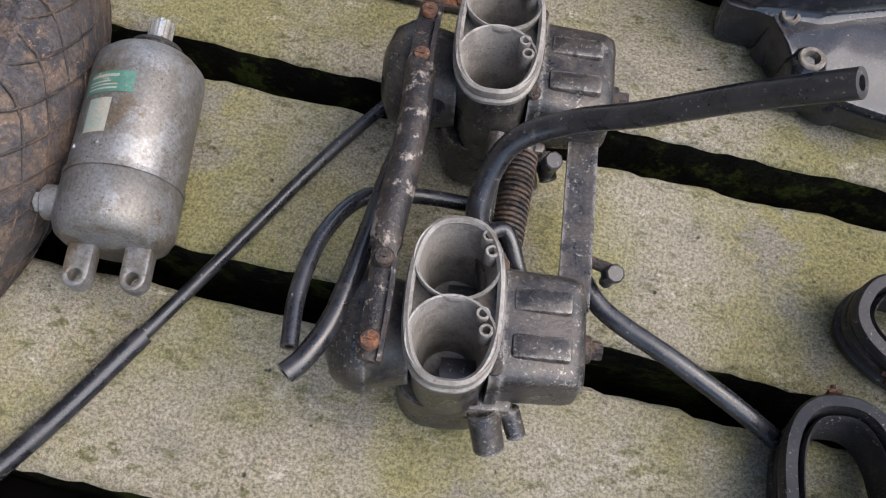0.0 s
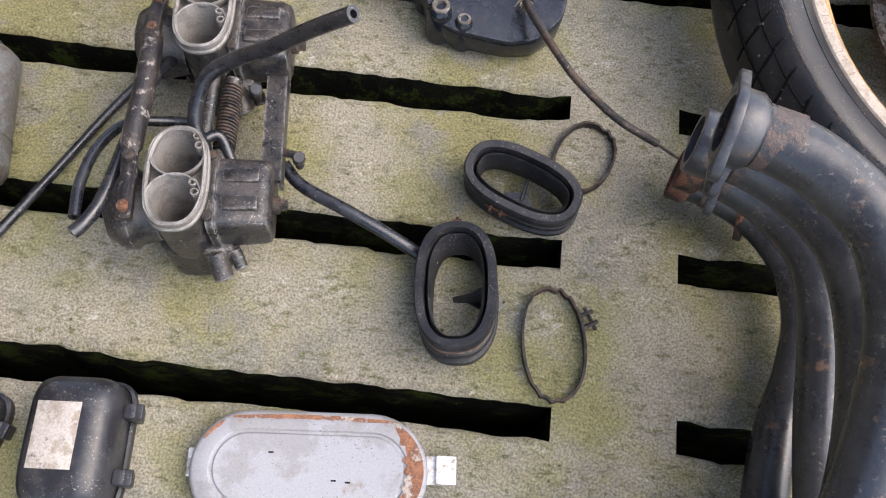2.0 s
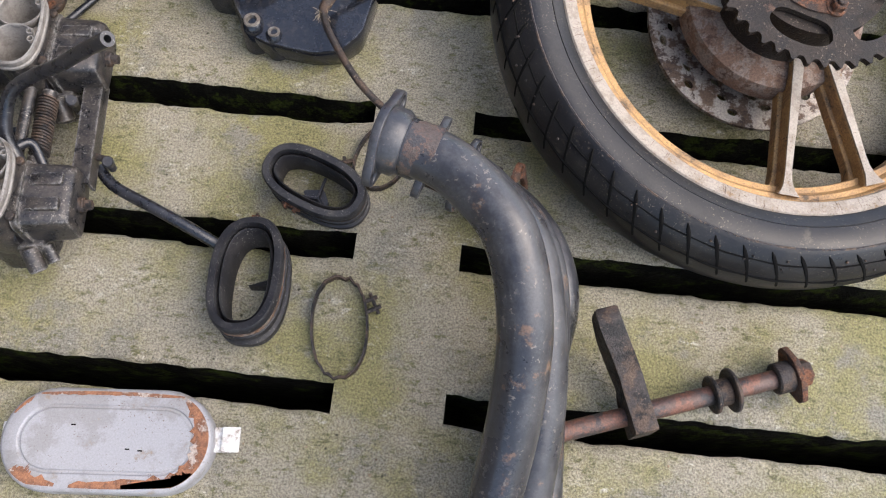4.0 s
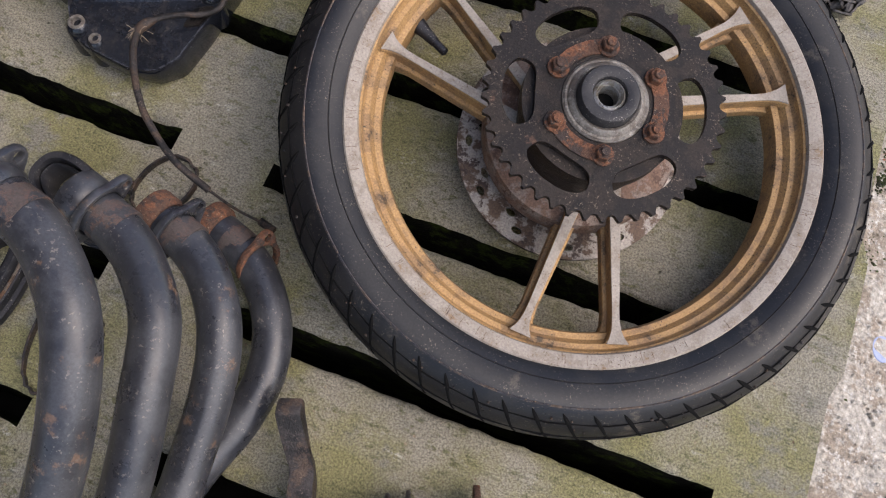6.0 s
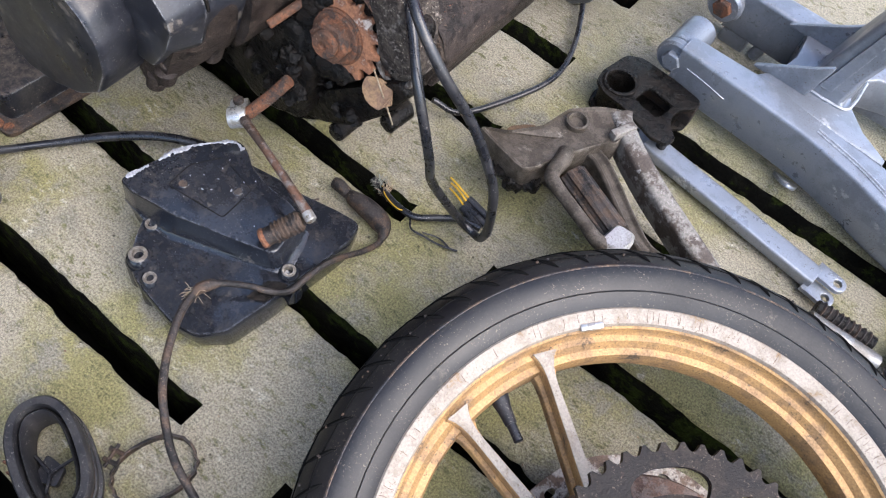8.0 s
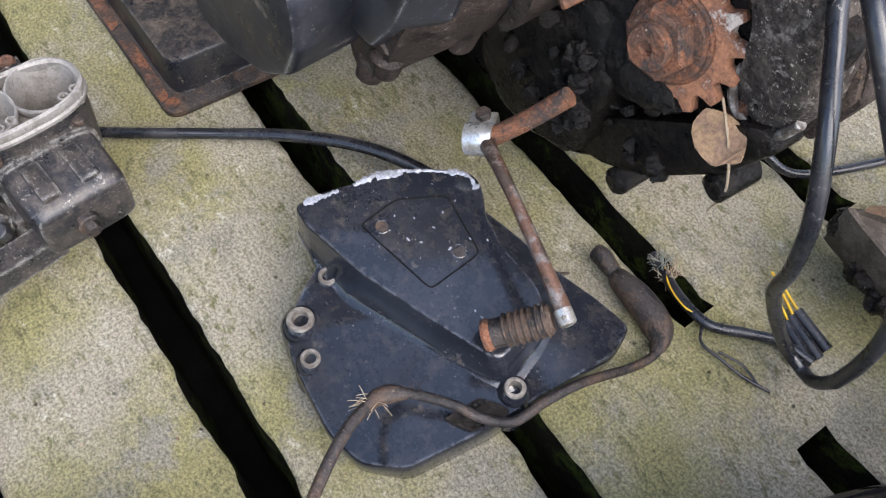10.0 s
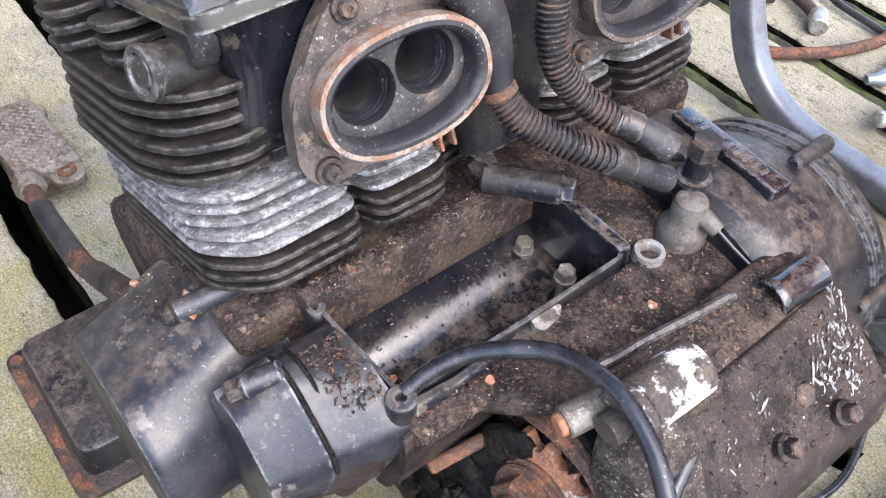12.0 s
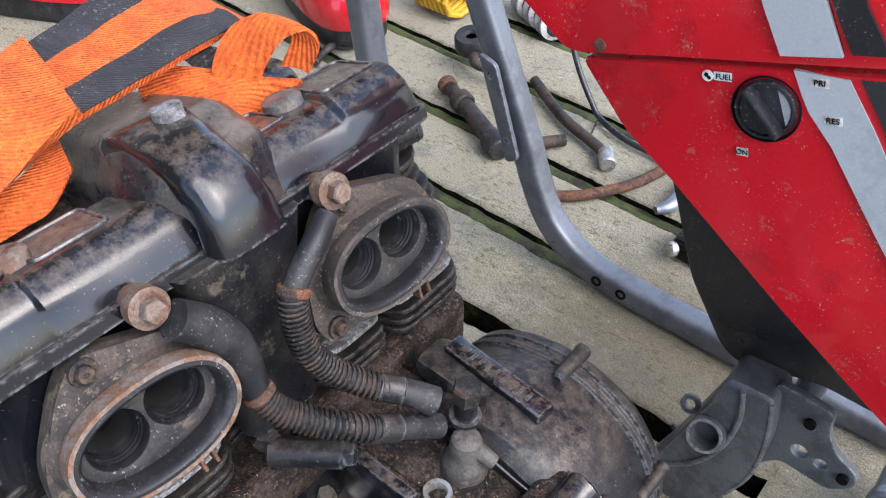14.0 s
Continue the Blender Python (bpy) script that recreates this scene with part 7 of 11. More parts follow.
    yprism(bm, rounded([(0.085, 0.085), (0.120, 0.066), (0.164, 0.060), (0.20, 0.070), (0.235, 0.098), (0.272, 0.150), (0.292, 0.188), (0.282, 0.200), (0.252, 0.176), (0.222, 0.145), (0.19, 0.115), (0.165, 0.105), (0.10, 0.12)], 0.008), 0.768, 0.800, 0.006)
    for x, z in ((0.212, 0.068), (0.272, 0.136)):
        cyl(bm, (x, 0.766, z), (x, 0.800, z), 0.0095, n=14, bevel=0.003)
    bent(bm, 0.003, 60)
    part("lower_lip", bm, OILY, e, "greasy lower edge of the chain cavity")
    bm = bmesh.new()
    yprism(bm, rounded([(0.086, 0.086), (0.082, 0.125), (0.100, 0.170), (0.140, 0.195), (0.176, 0.205), (0.196, 0.160), (0.186, 0.085), (0.150, 0.060), (0.110, 0.066)], 0.010), 0.748, 0.79, 0.006)
    bent(bm, 0.004, 55)
    part("sump_side", bm, OILY, e, "grease-black side of the lower case")
    lump = random.Random(18)
    bm = bmesh.new()
    for i in range(46):
        a = lump.uniform(0, 1)
        x, z = (lump.gauss(0.178, 0.010), lump.gauss(0.150, 0.012)) if a < 0.5 else (lump.uniform(0.11, 0.24), lump.uniform(0.10, 0.19))
        y = 0.746 if x < 0.19 else 0.766
        bmesh.ops.create_icosphere(bm, subdivisions=2, radius=lump.uniform(0.003, 0.008), matrix=Matrix.Translation((x, y, z)))
    bent(bm, 0.004, 190)
    tagged(part("grease_lump", bm, OILY, e, "gritty black lumps of grease"), kind="stuff")
    # rusty band round the rear of the sprocket
    bm = bmesh.new()
    arc = [radians(a) for a in range(118, -38, -6)]
    loft(bm, [[(0.2115 + r * math.cos(a), y, 0.205 + r * math.sin(a)) for r, y in ((0.0475, 0.777), (0.0520, 0.7745), (0.0560, 0.779), (0.0560, 0.803), (0.0475, 0.803))] for a in arc])
    bent(bm, 0.0010, 70)
    part("guard_band", bm, RUST, e, "rusted curved wall round the sprocket")
    SC = Vector((0.2115, 0.7705, 0.2050))
    ms = aim(SC, SC + Vector((0.08, -1, 0.22)))
    out = []
    for i in range(15):
        for f, r in ((-0.5, 0.0335), (-0.32, 0.0345), (-0.22, 0.0378), (-0.13, 0.0420), (0.13, 0.0420), (0.22, 0.0378), (0.32, 0.0345)):
            a = 2 * math.pi * (i + f) / 15
            out.append((r * math.cos(a), r * math.sin(a)))
    bm = bmesh.new()
    plate(bm, out, [], -0.004, 0.0045, ms, 0.0010)
    bent(bm, 0.0006, 120)
    sp = part("front_sprocket", bm, ORANGERUST, e, "orange rusted front sprocket", angle=30)
    # black grease caked over the front teeth
    bm = bmesh.new()
    loops = []
    for i in range(25):
        a = radians(112 + 8.0 * i)
        fat = 0.35 + 0.65 * math.sin(math.pi * i / 24) ** 0.5
        ring = []
        for k in range(10):
            q = 2 * math.pi * k / 10
            r = 0.0345 + 0.0150 * fat * math.cos(q) * (1 + 0.25 * noise.noise((i * 0.7, k * 0.9, 1)))
            y = 0.7690 - 0.0085 * fat * math.sin(q) * (1 + 0.5 * noise.noise((i * 0.9, k * 0.8, 5)))
            ring.append((SC.x + r * math.cos(a), y + 0.20 * (r * math.sin(a)) + 0.08 * r * math.cos(a) - 0.002, SC.z + r * math.sin(a)))
        loops.append(ring)
    loft(bm, loops)
    bent(bm, 0.0022, 150)
    part("grease_cake", bm, OILY, sp, "black grease caked on the teeth")
    bm = bmesh.new()
    lathe(bm, [(0.0262, 0.0045), (0.0262, 0.0065), (0.0250, 0.0075), (0.0240, 0.0075), (0.0240, 0.0095), (0.0228, 0.0105), (0, 0.0105)], 32, ms)
    part("lock_washer", bm, RUST, sp)
    bm = bmesh.new()
    hexbolt(bm, ms @ Vector((0, 0, 0.0095)), ms @ Vector((0, 0, 0.0205)), 0.0345)
    nut = part("sprocket_nut", bm, RUST, sp, "big rusty hexagon nut", angle=25)
    bm = bmesh.new()
    lathe(bm, [(0.0125, 0.015), (0.0125, 0.0250), (0.0115, 0.0262), (0.0040, 0.0262), (0.0028, 0.023), (0, 0.023)], 28, ms)
    part("shaft_end", bm, RUST, nut, "rusty output shaft end")
    for p, q, r, mt in (((0.1635, 0.731, 0.2075), (0.178, 0.786, 0.226), 0.0042, RUST), ((0.2190, 0.790, 0.2950), (0.2145, 0.768, 0.2930), 0.0085, DULLALLOY), ((0.2146, 0.7685, 0.2930), (0.2138, 0.7645, 0.2926), 0.0060, ORANGERUST)):
        bm = bmesh.new()
        cyl(bm, p, q, r, n=16, bevel=0.001)
        part("bolt", bm, mt, e)
    # generator cover at the front end, and the stepped starter cover behind it
    bm = bmesh.new()
    end = [(-0.062, 0.112), (-0.060, 0.145), (-0.040, 0.200), (-0.014, 0.240), (0.018, 0.2515), (0.048, 0.2575), (0.070, 0.2560), (0.090, 0.2430), (0.102, 0.2190), (0.099, 0.186), (0.081, 0.148), (0.045, 0.116), (0.0, 0.095), (-0.045, 0.086)]
    inner = [(-0.066, 0.112), (-0.064, 0.150), (-0.046, 0.204), (-0.020, 0.2455), (0.014, 0.2570), (0.044, 0.2610), (0.066, 0.2585), (0.084, 0.2440), (0.095, 0.2200), (0.093, 0.186), (0.080, 0.148), (0.045, 0.114), (0.0, 0.092), (-0.045, 0.083)]
    deep = [(-0.075, 0.112), (-0.074, 0.155), (-0.056, 0.210), (-0.026, 0.2520), (0.010, 0.2640), (0.040, 0.2680), (0.060, 0.2650), (0.076, 0.2480), (0.086, 0.2200), (0.085, 0.186), (0.078, 0.148), (0.045, 0.112), (0.0, 0.090), (-0.045, 0.080)]
    yloft(bm, [(0.6075, shrunk(end, 0.93)), (0.6080, shrunk(end, 0.965)), (0.6105, shrunk(end, 0.990)), (0.6145, end), (0.630, [tuple(Vector(p).lerp(Vector(q), 0.5)) for p, q in zip(end, inner)]), (0.646, inner), (0.675, deep), (0.702, deep)], 0.007, 3)
    part("side_cover", bm, SATIN, e, "scuffed black generator cover with a worn edge", angle=34)
    bm = bmesh.new()
    st0 = [(0.070, 0.215), (0.076, 0.252), (0.094, 0.2765), (0.1080, 0.2805), (0.1185, 0.2770), (0.1300, 0.2640), (0.1415, 0.2500), (0.1440, 0.238), (0.130, 0.205), (0.108, 0.172), (0.082, 0.170)]
    st1 = [(0.070, 0.215), (0.077, 0.258), (0.094, 0.2850), (0.1085, 0.2915), (0.1190, 0.2895), (0.1360, 0.2770), (0.1505, 0.2640), (0.1535, 0.250), (0.140, 0.205), (0.115, 0.172), (0.082, 0.170)]
    st2 = [(0.070, 0.215), (0.078, 0.260), (0.094, 0.2830), (0.1100, 0.2890), (0.1300, 0.2905), (0.1520, 0.2835), (0.1650, 0.2735), (0.1665, 0.258), (0.150, 0.205), (0.120, 0.172), (0.082, 0.170)]
    low = lambda o: [(x - 0.0012, z - 0.0016) for x, z in o]
    yloft(bm, [(0.6478, shrunk(st0, 0.91)), (0.6484, shrunk(st0, 0.955)), (0.6505, shrunk(st0, 0.985)), (0.6545, st0), (0.6775, st1), (0.6785, low(st1)), (0.6800, low(st1)), (0.6815, low(st1)), (0.700, low([tuple(Vector(p).lerp(Vector(q), 0.65)) for p, q in zip(st1, st2)])), (0.715, low(st2)), (0.7165, shrunk(st2, 0.96))], 0.0045, 3)
    part("starter_clutch_cover", bm, SATIN, e, "worn black stepped cover with polished edges", angle=34)
    bm = bmesh.new()
    for y, dz in ((0.6795, 0.0), (0.6880, 0.0)):
        tube(bm, [(0.094, y, 0.2832 + dz), (0.1085, y, 0.2900 + dz), (0.1195, y, 0.2880 + dz), (0.1365, y, 0.2757 + dz), (0.1508, y, 0.2628 + dz), (0.1530, y, 0.250)], 0.0013, n=6, sub=4)
    part("cover_joint", bm, OILY, e, "dark joint lines across the cover")
    # bolt lug on the cover, pivot lug on the front
    bm = bmesh.new()
    cyl(bm, (0.1020, 0.659, 0.2845), (0.1085, 0.680, 0.2885), 0.0066, n=16, bevel=0.002)
    box(bm, (0, 0, 0), (0.014, 0.010, 0.010), 0.003, Matrix.Translation((0.0945, 0.6525, 0.2700)) @ Matrix.Rotation(0.5, 4, "Y"))
    part("casting_lug", bm, SATIN, e)
    bm = bmesh.new()
    hexbolt(bm, (0.1020, 0.659, 0.2845), (0.1000, 0.6525, 0.2832), 0.0105)
    part("cover_bolt", bm, DARKRUST, e, "brown cover bolt", angle=25)
    bm = bmesh.new()
    cyl(bm, (0.0300, 0.657, 0.2680), (0.0400, 0.700, 0.2770), 0.0068, n=16, bevel=0.002)
    part("casting_lug", bm, SATIN, e)
    bm = bmesh.new()
    cyl(bm, (0.0300, 0.657, 0.2680), (0.0288, 0.651, 0.2668), 0.0055, n=14, bevel=0.001)
    part("cover_bolt", bm, DARKRUST, e, "brown bolt end in the lug")
    # casting below the covers: a sloping brown wall with ribs and two feet
    bm = bmesh.new()
    lo0 = [(0.088, 0.240), (0.132, 0.244), (0.1400, 0.240), (0.128, 0.198), (0.116, 0.168), (0.108, 0.144), (0.090, 0.122), (0.074, 0.119), (0.066, 0.140)]
    lo1 = [(0.088, 0.240), (0.150, 0.262), (0.1600, 0.264), (0.158, 0.240), (0.148, 0.204), (0.134, 0.172), (0.112, 0.160), (0.086, 0.150), (0.066, 0.160)]
    lo2 = [(0.1535, 0.222), (0.158, 0.266), (0.1680, 0.269), (0.168, 0.245), (0.163, 0.215), (0.152, 0.190), (0.146, 0.182), (0.140, 0.178), (0.146, 0.200)]
    yloft(bm, [(0.6570, shrunk(lo0, 0.94)), (0.6600, lo0), (0.674, [tuple(Vector(p).lerp(Vector(q), 0.35)) for p, q in zip(lo0, lo1)]), (0.698, lo1), (0.713, shrunk(lo1, 0.99))], 0.006, 3)
    yloft(bm, [(0.711, shrunk(lo2, 0.96)), (0.715, lo2), (0.768, lo2), (0.776, shrunk(lo2, 0.97))], 0.004, 3)
    bent(bm, 0.0012, 60)
    part("case_wall", bm, WALLGRIME, e, "brown-black greasy wall of the case")
    bm = bmesh.new()
    tube(bm, [(0.1160, 0.6590, 0.192), (0.1290, 0.676, 0.206), (0.1400, 0.692, 0.215), (0.1480, 0.704, 0.221)], [0.0050, 0.0055, 0.0050, 0.0035], n=10, sub=5)
    tube(bm, [(0.1080, 0.6590, 0.168), (0.1180, 0.675, 0.180), (0.1300, 0.692, 0.190)], [0.0060, 0.0060, 0.0040], n=10, sub=5)
    bent(bm, 0.0012, 80)
    part("wall_rib", bm, DARKRUST, e, "brown cast rib along the wall")
    for p, q in (((0.088, 0.665, 0.140), (0.084, 0.660, 0.118)), ((0.130, 0.700, 0.190), (0.1225, 0.699, 0.158)), ((0.106, 0.662, 0.160), (0.1035, 0.661, 0.141))):
        bm = bmesh.new()
        cyl(bm, p, q, 0.0105, 0.0085, n=16, bevel=0.003)
        bent(bm, 0.0012, 80)
        part("casting_foot", bm, WALLGRIME, e)
    # clutch cover on the far side
    CX, CZ = 0.166, 0.203
    mc = Matrix.Translation((CX, 0.955, CZ)) @ Matrix.Rotation(radians(-90), 4, "X")
    bm = bmesh.new()
    lathe(bm, [(0, -0.022), (0.084, -0.020), (0.0920, -0.012), (0.0935, 0.0), (0.0930, 0.030), (0.0905, 0.054), (0.0895, 0.060), (0.0915, 0.061), (0.0915, 0.0655), (0.0885, 0.0665), (0.0885, 0.0705), (0.0905, 0.0715), (0.0900, 0.0775), (0.0850, 0.083), (0.072, 0.090), (0, 0.096)], 72, mc)
    for v in bm.verts:
        v.co += Vector((v.co.x - CX, 0, v.co.z - CZ)).normalized() * 0.0012 * noise.noise(v.co * 28)
    cc = part("clutch_cover", bm, CASE, e, "round dusty black clutch cover")
    for a, y0 in ((22, 0.996), (86, 1.004), (-12, 0.998)):
        bm = bmesh.new()
        c, s = math.cos(radians(a)), math.sin(radians(a))
        p = Vector((CX + 0.0915 * c, y0, CZ + 0.0915 * s))
        cyl(bm, p, p + Vector((0, 0.036, 0)), 0.0050, 0.0058, n=16, bevel=0.0015)
        part("bolt_boss", bm, CASE, cc, "cast bolt boss with a bare tip")
    PADM = Matrix.Translation((0.1420, 0.9775, 0.2960)) @ Matrix.Rotation(radians(-6), 4, "Z") @ Matrix.Rotation(radians(-3), 4, "Y")
    # serial pad: unreadable raised marks become short bars
    bm = bmesh.new()
    box(bm, (0, 0, 0), (0.086, 0.0155, 0.010), 0.001, PADM)
    pad = part("stamped_pad", bm, COVER, e, "black pad with worn stamped bars")
    for i in range(9):
        bm = bmesh.new()
        box(bm, (-0.028 + 0.007 * i, 0, 0.0053), (0.003, 0.008, 0.0008), 0, PADM)
        part("stamped_bar", bm, COVER, pad)
    bm = bmesh.new()
    box(bm, (0.130, 0.972, 0.284), (0.09, 0.034, 0.020), 0.009)
    part("pad_base", bm, CASE, e)
    # oil union, pressure switch, bush
    bm = bmesh.new()
    cyl(bm, (0.1475, 0.936, 0.285), (0.1475, 0.936, 0.322), 0.0075, n=18, bevel=0.001)
    cyl(bm, (0.1475, 0.936, 0.302), (0.1475, 0.936, 0.305), 0.0105, n=20)
    un = part("oil_union", bm, CASE, e)
    bm = bmesh.new()
    hexbolt(bm, (0.1475, 0.936, 0.322), (0.1475, 0.936, 0.334), 0.0165)
    part("union_bolt", bm, DARKRUST, un, "brown hexagon bolt head", angle=25)
    bm = bmesh.new()
    lathe(bm, [(0, -0.030), (0.0135, -0.030), (0.0135, -0.016), (0.0158, -0.0155), (0.0160, -0.010), (0.0150, -0.006), (0.0154, -0.003), (0.0130, 0.0015), (0.0105, 0.005), (0.0108, 0.016), (0.0094, 0.0205), (0.005, 0.0225), (0, 0.0228)], 32, Matrix.Translation((0.1575, 0.925, 0.2790)))
    sw = part("pressure_switch", bm, GREYBOOT, e, "grey dusty rubber boot over the pressure switch")
    bm = bmesh.new()
    tube(bm, [(0.1575, 0.926, 0.292), (0.1665, 0.928, 0.2905), (0.1770, 0.930, 0.2865)], [0.0065, 0.0058, 0.0048], n=14, sub=4)
    part("boot_elbow", bm, GREYBOOT, sw)
    bm = bmesh.new()
    tube(bm, [(0.1755, 0.9298, 0.2875), (0.190, 0.931, 0.282), (0.2050, 0.932, 0.2780)], 0.0013, n=8, sub=4)
    part("switch_wire", bm, HOSE, sw)
    bm = bmesh.new()
    lathe(bm, [(0.0098, -0.014), (0.0098, -0.002), (0.0092, 0), (0.0066, 0), (0.0060, -0.001), (0.0060, -0.012), (0, -0.012)], 24, Matrix.Translation((0.1575, 0.8975, 0.2735)))
    bu = part("bush", bm, ZINC, e, "bright steel bush")
    bm = bmesh.new()
    cyl(bm, (0.1575, 0.8975, 0.250), (0.1575, 0.8975, 0.2660), 0.0112, n=24, bevel=0.001)
    part("bush_seat", bm, OILY, bu)
    bm = bmesh.new()
    sa, sb = Vector((0.2250, 0.918, 0.2815)), Vector((0.2285, 0.948, 0.2865))
    lathe(bm, [(0.0088, 0.012), (0.0092, 0.001), (0.0100, 0), (0.0116, 0), (0.0122, 0.001), (0.0122, 0.006), (0.0116, 0.007), (0.0118, 0.034), (0.0100, 0.036), (0, 0.0365)], 32, aim(sa, sb))
    part("breather_spigot", bm, COVER, e, "open black breather spigot")
    bm = bmesh.new()
    lathe(bm, [(0.0095, 0.0095), (0, 0.0095)], 24, aim(sa, sb))
    part("spigot_bore", bm, INKDARK, e)
    bm = bmesh.new()
    hexbolt(bm, (0.266, 0.902, 0.252), (0.2715, 0.901, 0.260), 0.013)
    cyl(bm, (0.262, 0.903, 0.246), (0.267, 0.902, 0.2535), 0.0085, n=18)
    part("case_bolt", bm, DARKRUST, e, "brown case bolt", angle=25)
    # cylinder fins
    levels = [0.254 + 0.0079 * i for i in range(8)]
    for i, w in enumerate(levels):
        bm = bmesh.new()
        g = 0.004 * math.sin(i * 0.9)
        plate(bm, fin_outline(0.004, 0.168 + g, EC - 0.186, EC + 0.186, 0.045, 0.030), [], w, w + 0.0034, CYL, 0.0010)
        for v in bm.verts:
            v.co.z += 0.0010 * noise.noise((v.co.x * 40, v.co.y * 25, i))
        part("cooling_fin", bm, CORRODED if 3 <= i <= 7 else FIN, e, "white corroded cooling fin" if 3 <= i <= 7 else "")
    bm = bmesh.new()
    plate(bm, fin_outline(0.026, 0.138, EC - 0.158, EC + 0.158, 0.046, 0.02), [], 0.235, 0.335, CYL)
    part("cylinder_block", bm, FIN, e)
    for i in range(6):
        w = 0.3195 + 0.0083 * i
        for s in (-1, 1):
            bm = bmesh.new()
            y0, y1 = EC - 0.193 + 0.0012 * i, EC - 0.09
            k = 0.004 * math.sin(i * 1.3)
            pts = [(-0.004, y0 + 0.006), (0.010, y0), (0.118 + k, y0), (0.152 + k, y0 + 0.012), (0.166 + k, y0 + 0.036), (0.163 + k, y0 + 0.056), (0.11, y0 + 0.064), (0.10, y1), (-0.004, y1)]
            if s > 0:
                pts = [(u, 2 * EC - y) for u, y in reversed(pts)]
            plate(bm, rounded(pts, 0.014, 4), [], w, w + 0.0042, CYL, 0.0013)
            for v in bm.verts:
                v.co.z += 0.0007 * noise.noise((v.co.x * 45, v.co.y * 30, i + 9))
            part("cooling_fin", bm, FIN, e, "thick black cooling fin")
    # short fins stacked beside the cam ends
    for i in range(4):
        w = 0.3695 + 0.0088 * i
        for u0, u1, yy in ((0.010, 0.048, 0.190), (0.074, 0.108, 0.180)):
            if i == 3 and u0 > 0.05:
                continue
            for s in (-1, 1):
                bm = bmesh.new()
                pts = [(u0, EC - yy + 0.004), (u0 + 0.006, EC - yy), (u1 - 0.008, EC - yy), (u1, EC - yy + 0.012), (u1, EC - 0.13), (u0, EC - 0.13)]
                if s > 0:
                    pts = [(u, 2 * EC - y) for u, y in reversed(pts)]
                plate(bm, rounded(pts, 0.006, 3), [], w, w + 0.0045, CYL, 0.0012)
                part("short_fin", bm, FIN, e)
    # cylinder head casting
    bm = bmesh.new()
    loops = []
    for u0, u1, h, w in ((0.014, 0.158, 0.160, 0.322), (0.012, 0.166, 0.150, 0.340), (0.010, 0.170, 0.146, 0.365), (0.008, 0.174, 0.150, 0.388), (0.006, 0.180, 0.158, 0.402)):
        loops.append([ev(u, y, w) for u, y in rounded([(u0, EC - h), (u1, EC - h), (u1, EC + h), (u0, EC + h)], 0.012, 3)])
    loft(bm, loops)
    part("cylinder_head", bm, COVER, e, "black cylinder head casting")
    for s in (-1, 1):
        bm = bmesh.new()
        mp = aim(ev(0.147, EC + s * 0.182, 0.3785), ev(0.139, EC + s * 0.142, 0.372))
        lathe(bm, [(0, 0.0012), (0.0075, 0.0010), (0.0085, 0.0022), (0.0098, 0.0004), (0.0122, 0.0004), (0.0132, 0.0014), (0.0132, 0.005), (0.0122, 0.0058), (0.0122, 0.044)], 32, mp)
        part("cam_plug", bm, CASE, e, "round glossy black end boss with a worn rim")
    for u in (0.040, 0.150):
        bm = bmesh.new()
        cyl(bm, ev(u, EC - 0.146, 0.390), ev(u, EC - 0.161, 0.390), 0.018, n=28, bevel=0.003)
        part("cam_end_seal", bm, RUBBER, e)
    # intake ports with oval flanges
    for y, tilt, rusty, w0 in ((0.777, 0.10, True, 0.349), (0.944, 0.08, False, 0.345)):
        c = ev(0.203, y, w0)
        z = Vector((0.93, -0.10, 0.34)).normalized()
        x = (Vector((0.12, 1.0, tilt)) - z * z.dot(Vector((0.12, 1.0, tilt)))).normalized()
        m = Matrix.Translation(c) @ Matrix((x, z.cross(x), z)).transposed().to_4x4() @ Matrix.Scale(0.91, 4)
        bm = bmesh.new()
        loft(bm, [[m @ Vector((a * s, b * s, h)) for a, b in oval(0.046, 0.029, 48, 2.3)] for s, h in ((1.20, -0.012), (1.13, -0.007), (1.05, -0.001), (1.0, 0.006), (0.97, 0.010))], cap=False)
        hp = part("intake_stub", bm, BOOT, e, "brown dusty oval rubber intake stub")
        bm = bmesh.new()
        flange = rounded([(-0.030, 0.040), (-0.014, 0.053), (0.004, 0.047), (0.046, 0.032), (0.058, 0.004), (0.050, -0.026), (0.026, -0.038), (-0.034, -0.041), (-0.054, -0.041), (-0.062, -0.026), (-0.056, 0.006)], 0.012, 5)
        plate(bm, flange, [circle(0.0178, 28, (0.0190, 0.0035)), circle(0.0178, 28, (-0.0180, 0.0015))], -0.024, -0.009, m)
        part("boot_flange", bm, BOOT, hp, "brown rubber flange with screw ears")
        for px_, py_ in ((-0.013, 0.0435), (-0.047, -0.033)):
            bm = bmesh.new()
            lathe(bm, [(0.0085, -0.0105), (0.0078, -0.0065), (0.0052, -0.0065), (0.0052, -0.0040), (0.0042, -0.0025), (0.0018, -0.0025), (0.0012, -0.0040), (0, -0.0040)], 20, m @ Matrix.Translation((px_, py_, 0)))
            part("flange_screw", bm, DARKRUST, hp, "dark rusty cross-head screw")
        bm = bmesh.new()
        sweep(bm, [(a, b, 0) for a, b in oval(0.0452, 0.0282, 56, 2.3)], [(-0.0036, -0.002), (0.002, 0.003), (0.0030, 0.008), (0.0028, 0.0118), (0.0016, 0.0130), (-0.0006, 0.0131), (-0.0024, 0.0118), (-0.0036, 0.0080)], m=m)
        part("rubber_lip", bm, RUBBER, hp, "black rubber lip of the port")
        bm = bmesh.new()
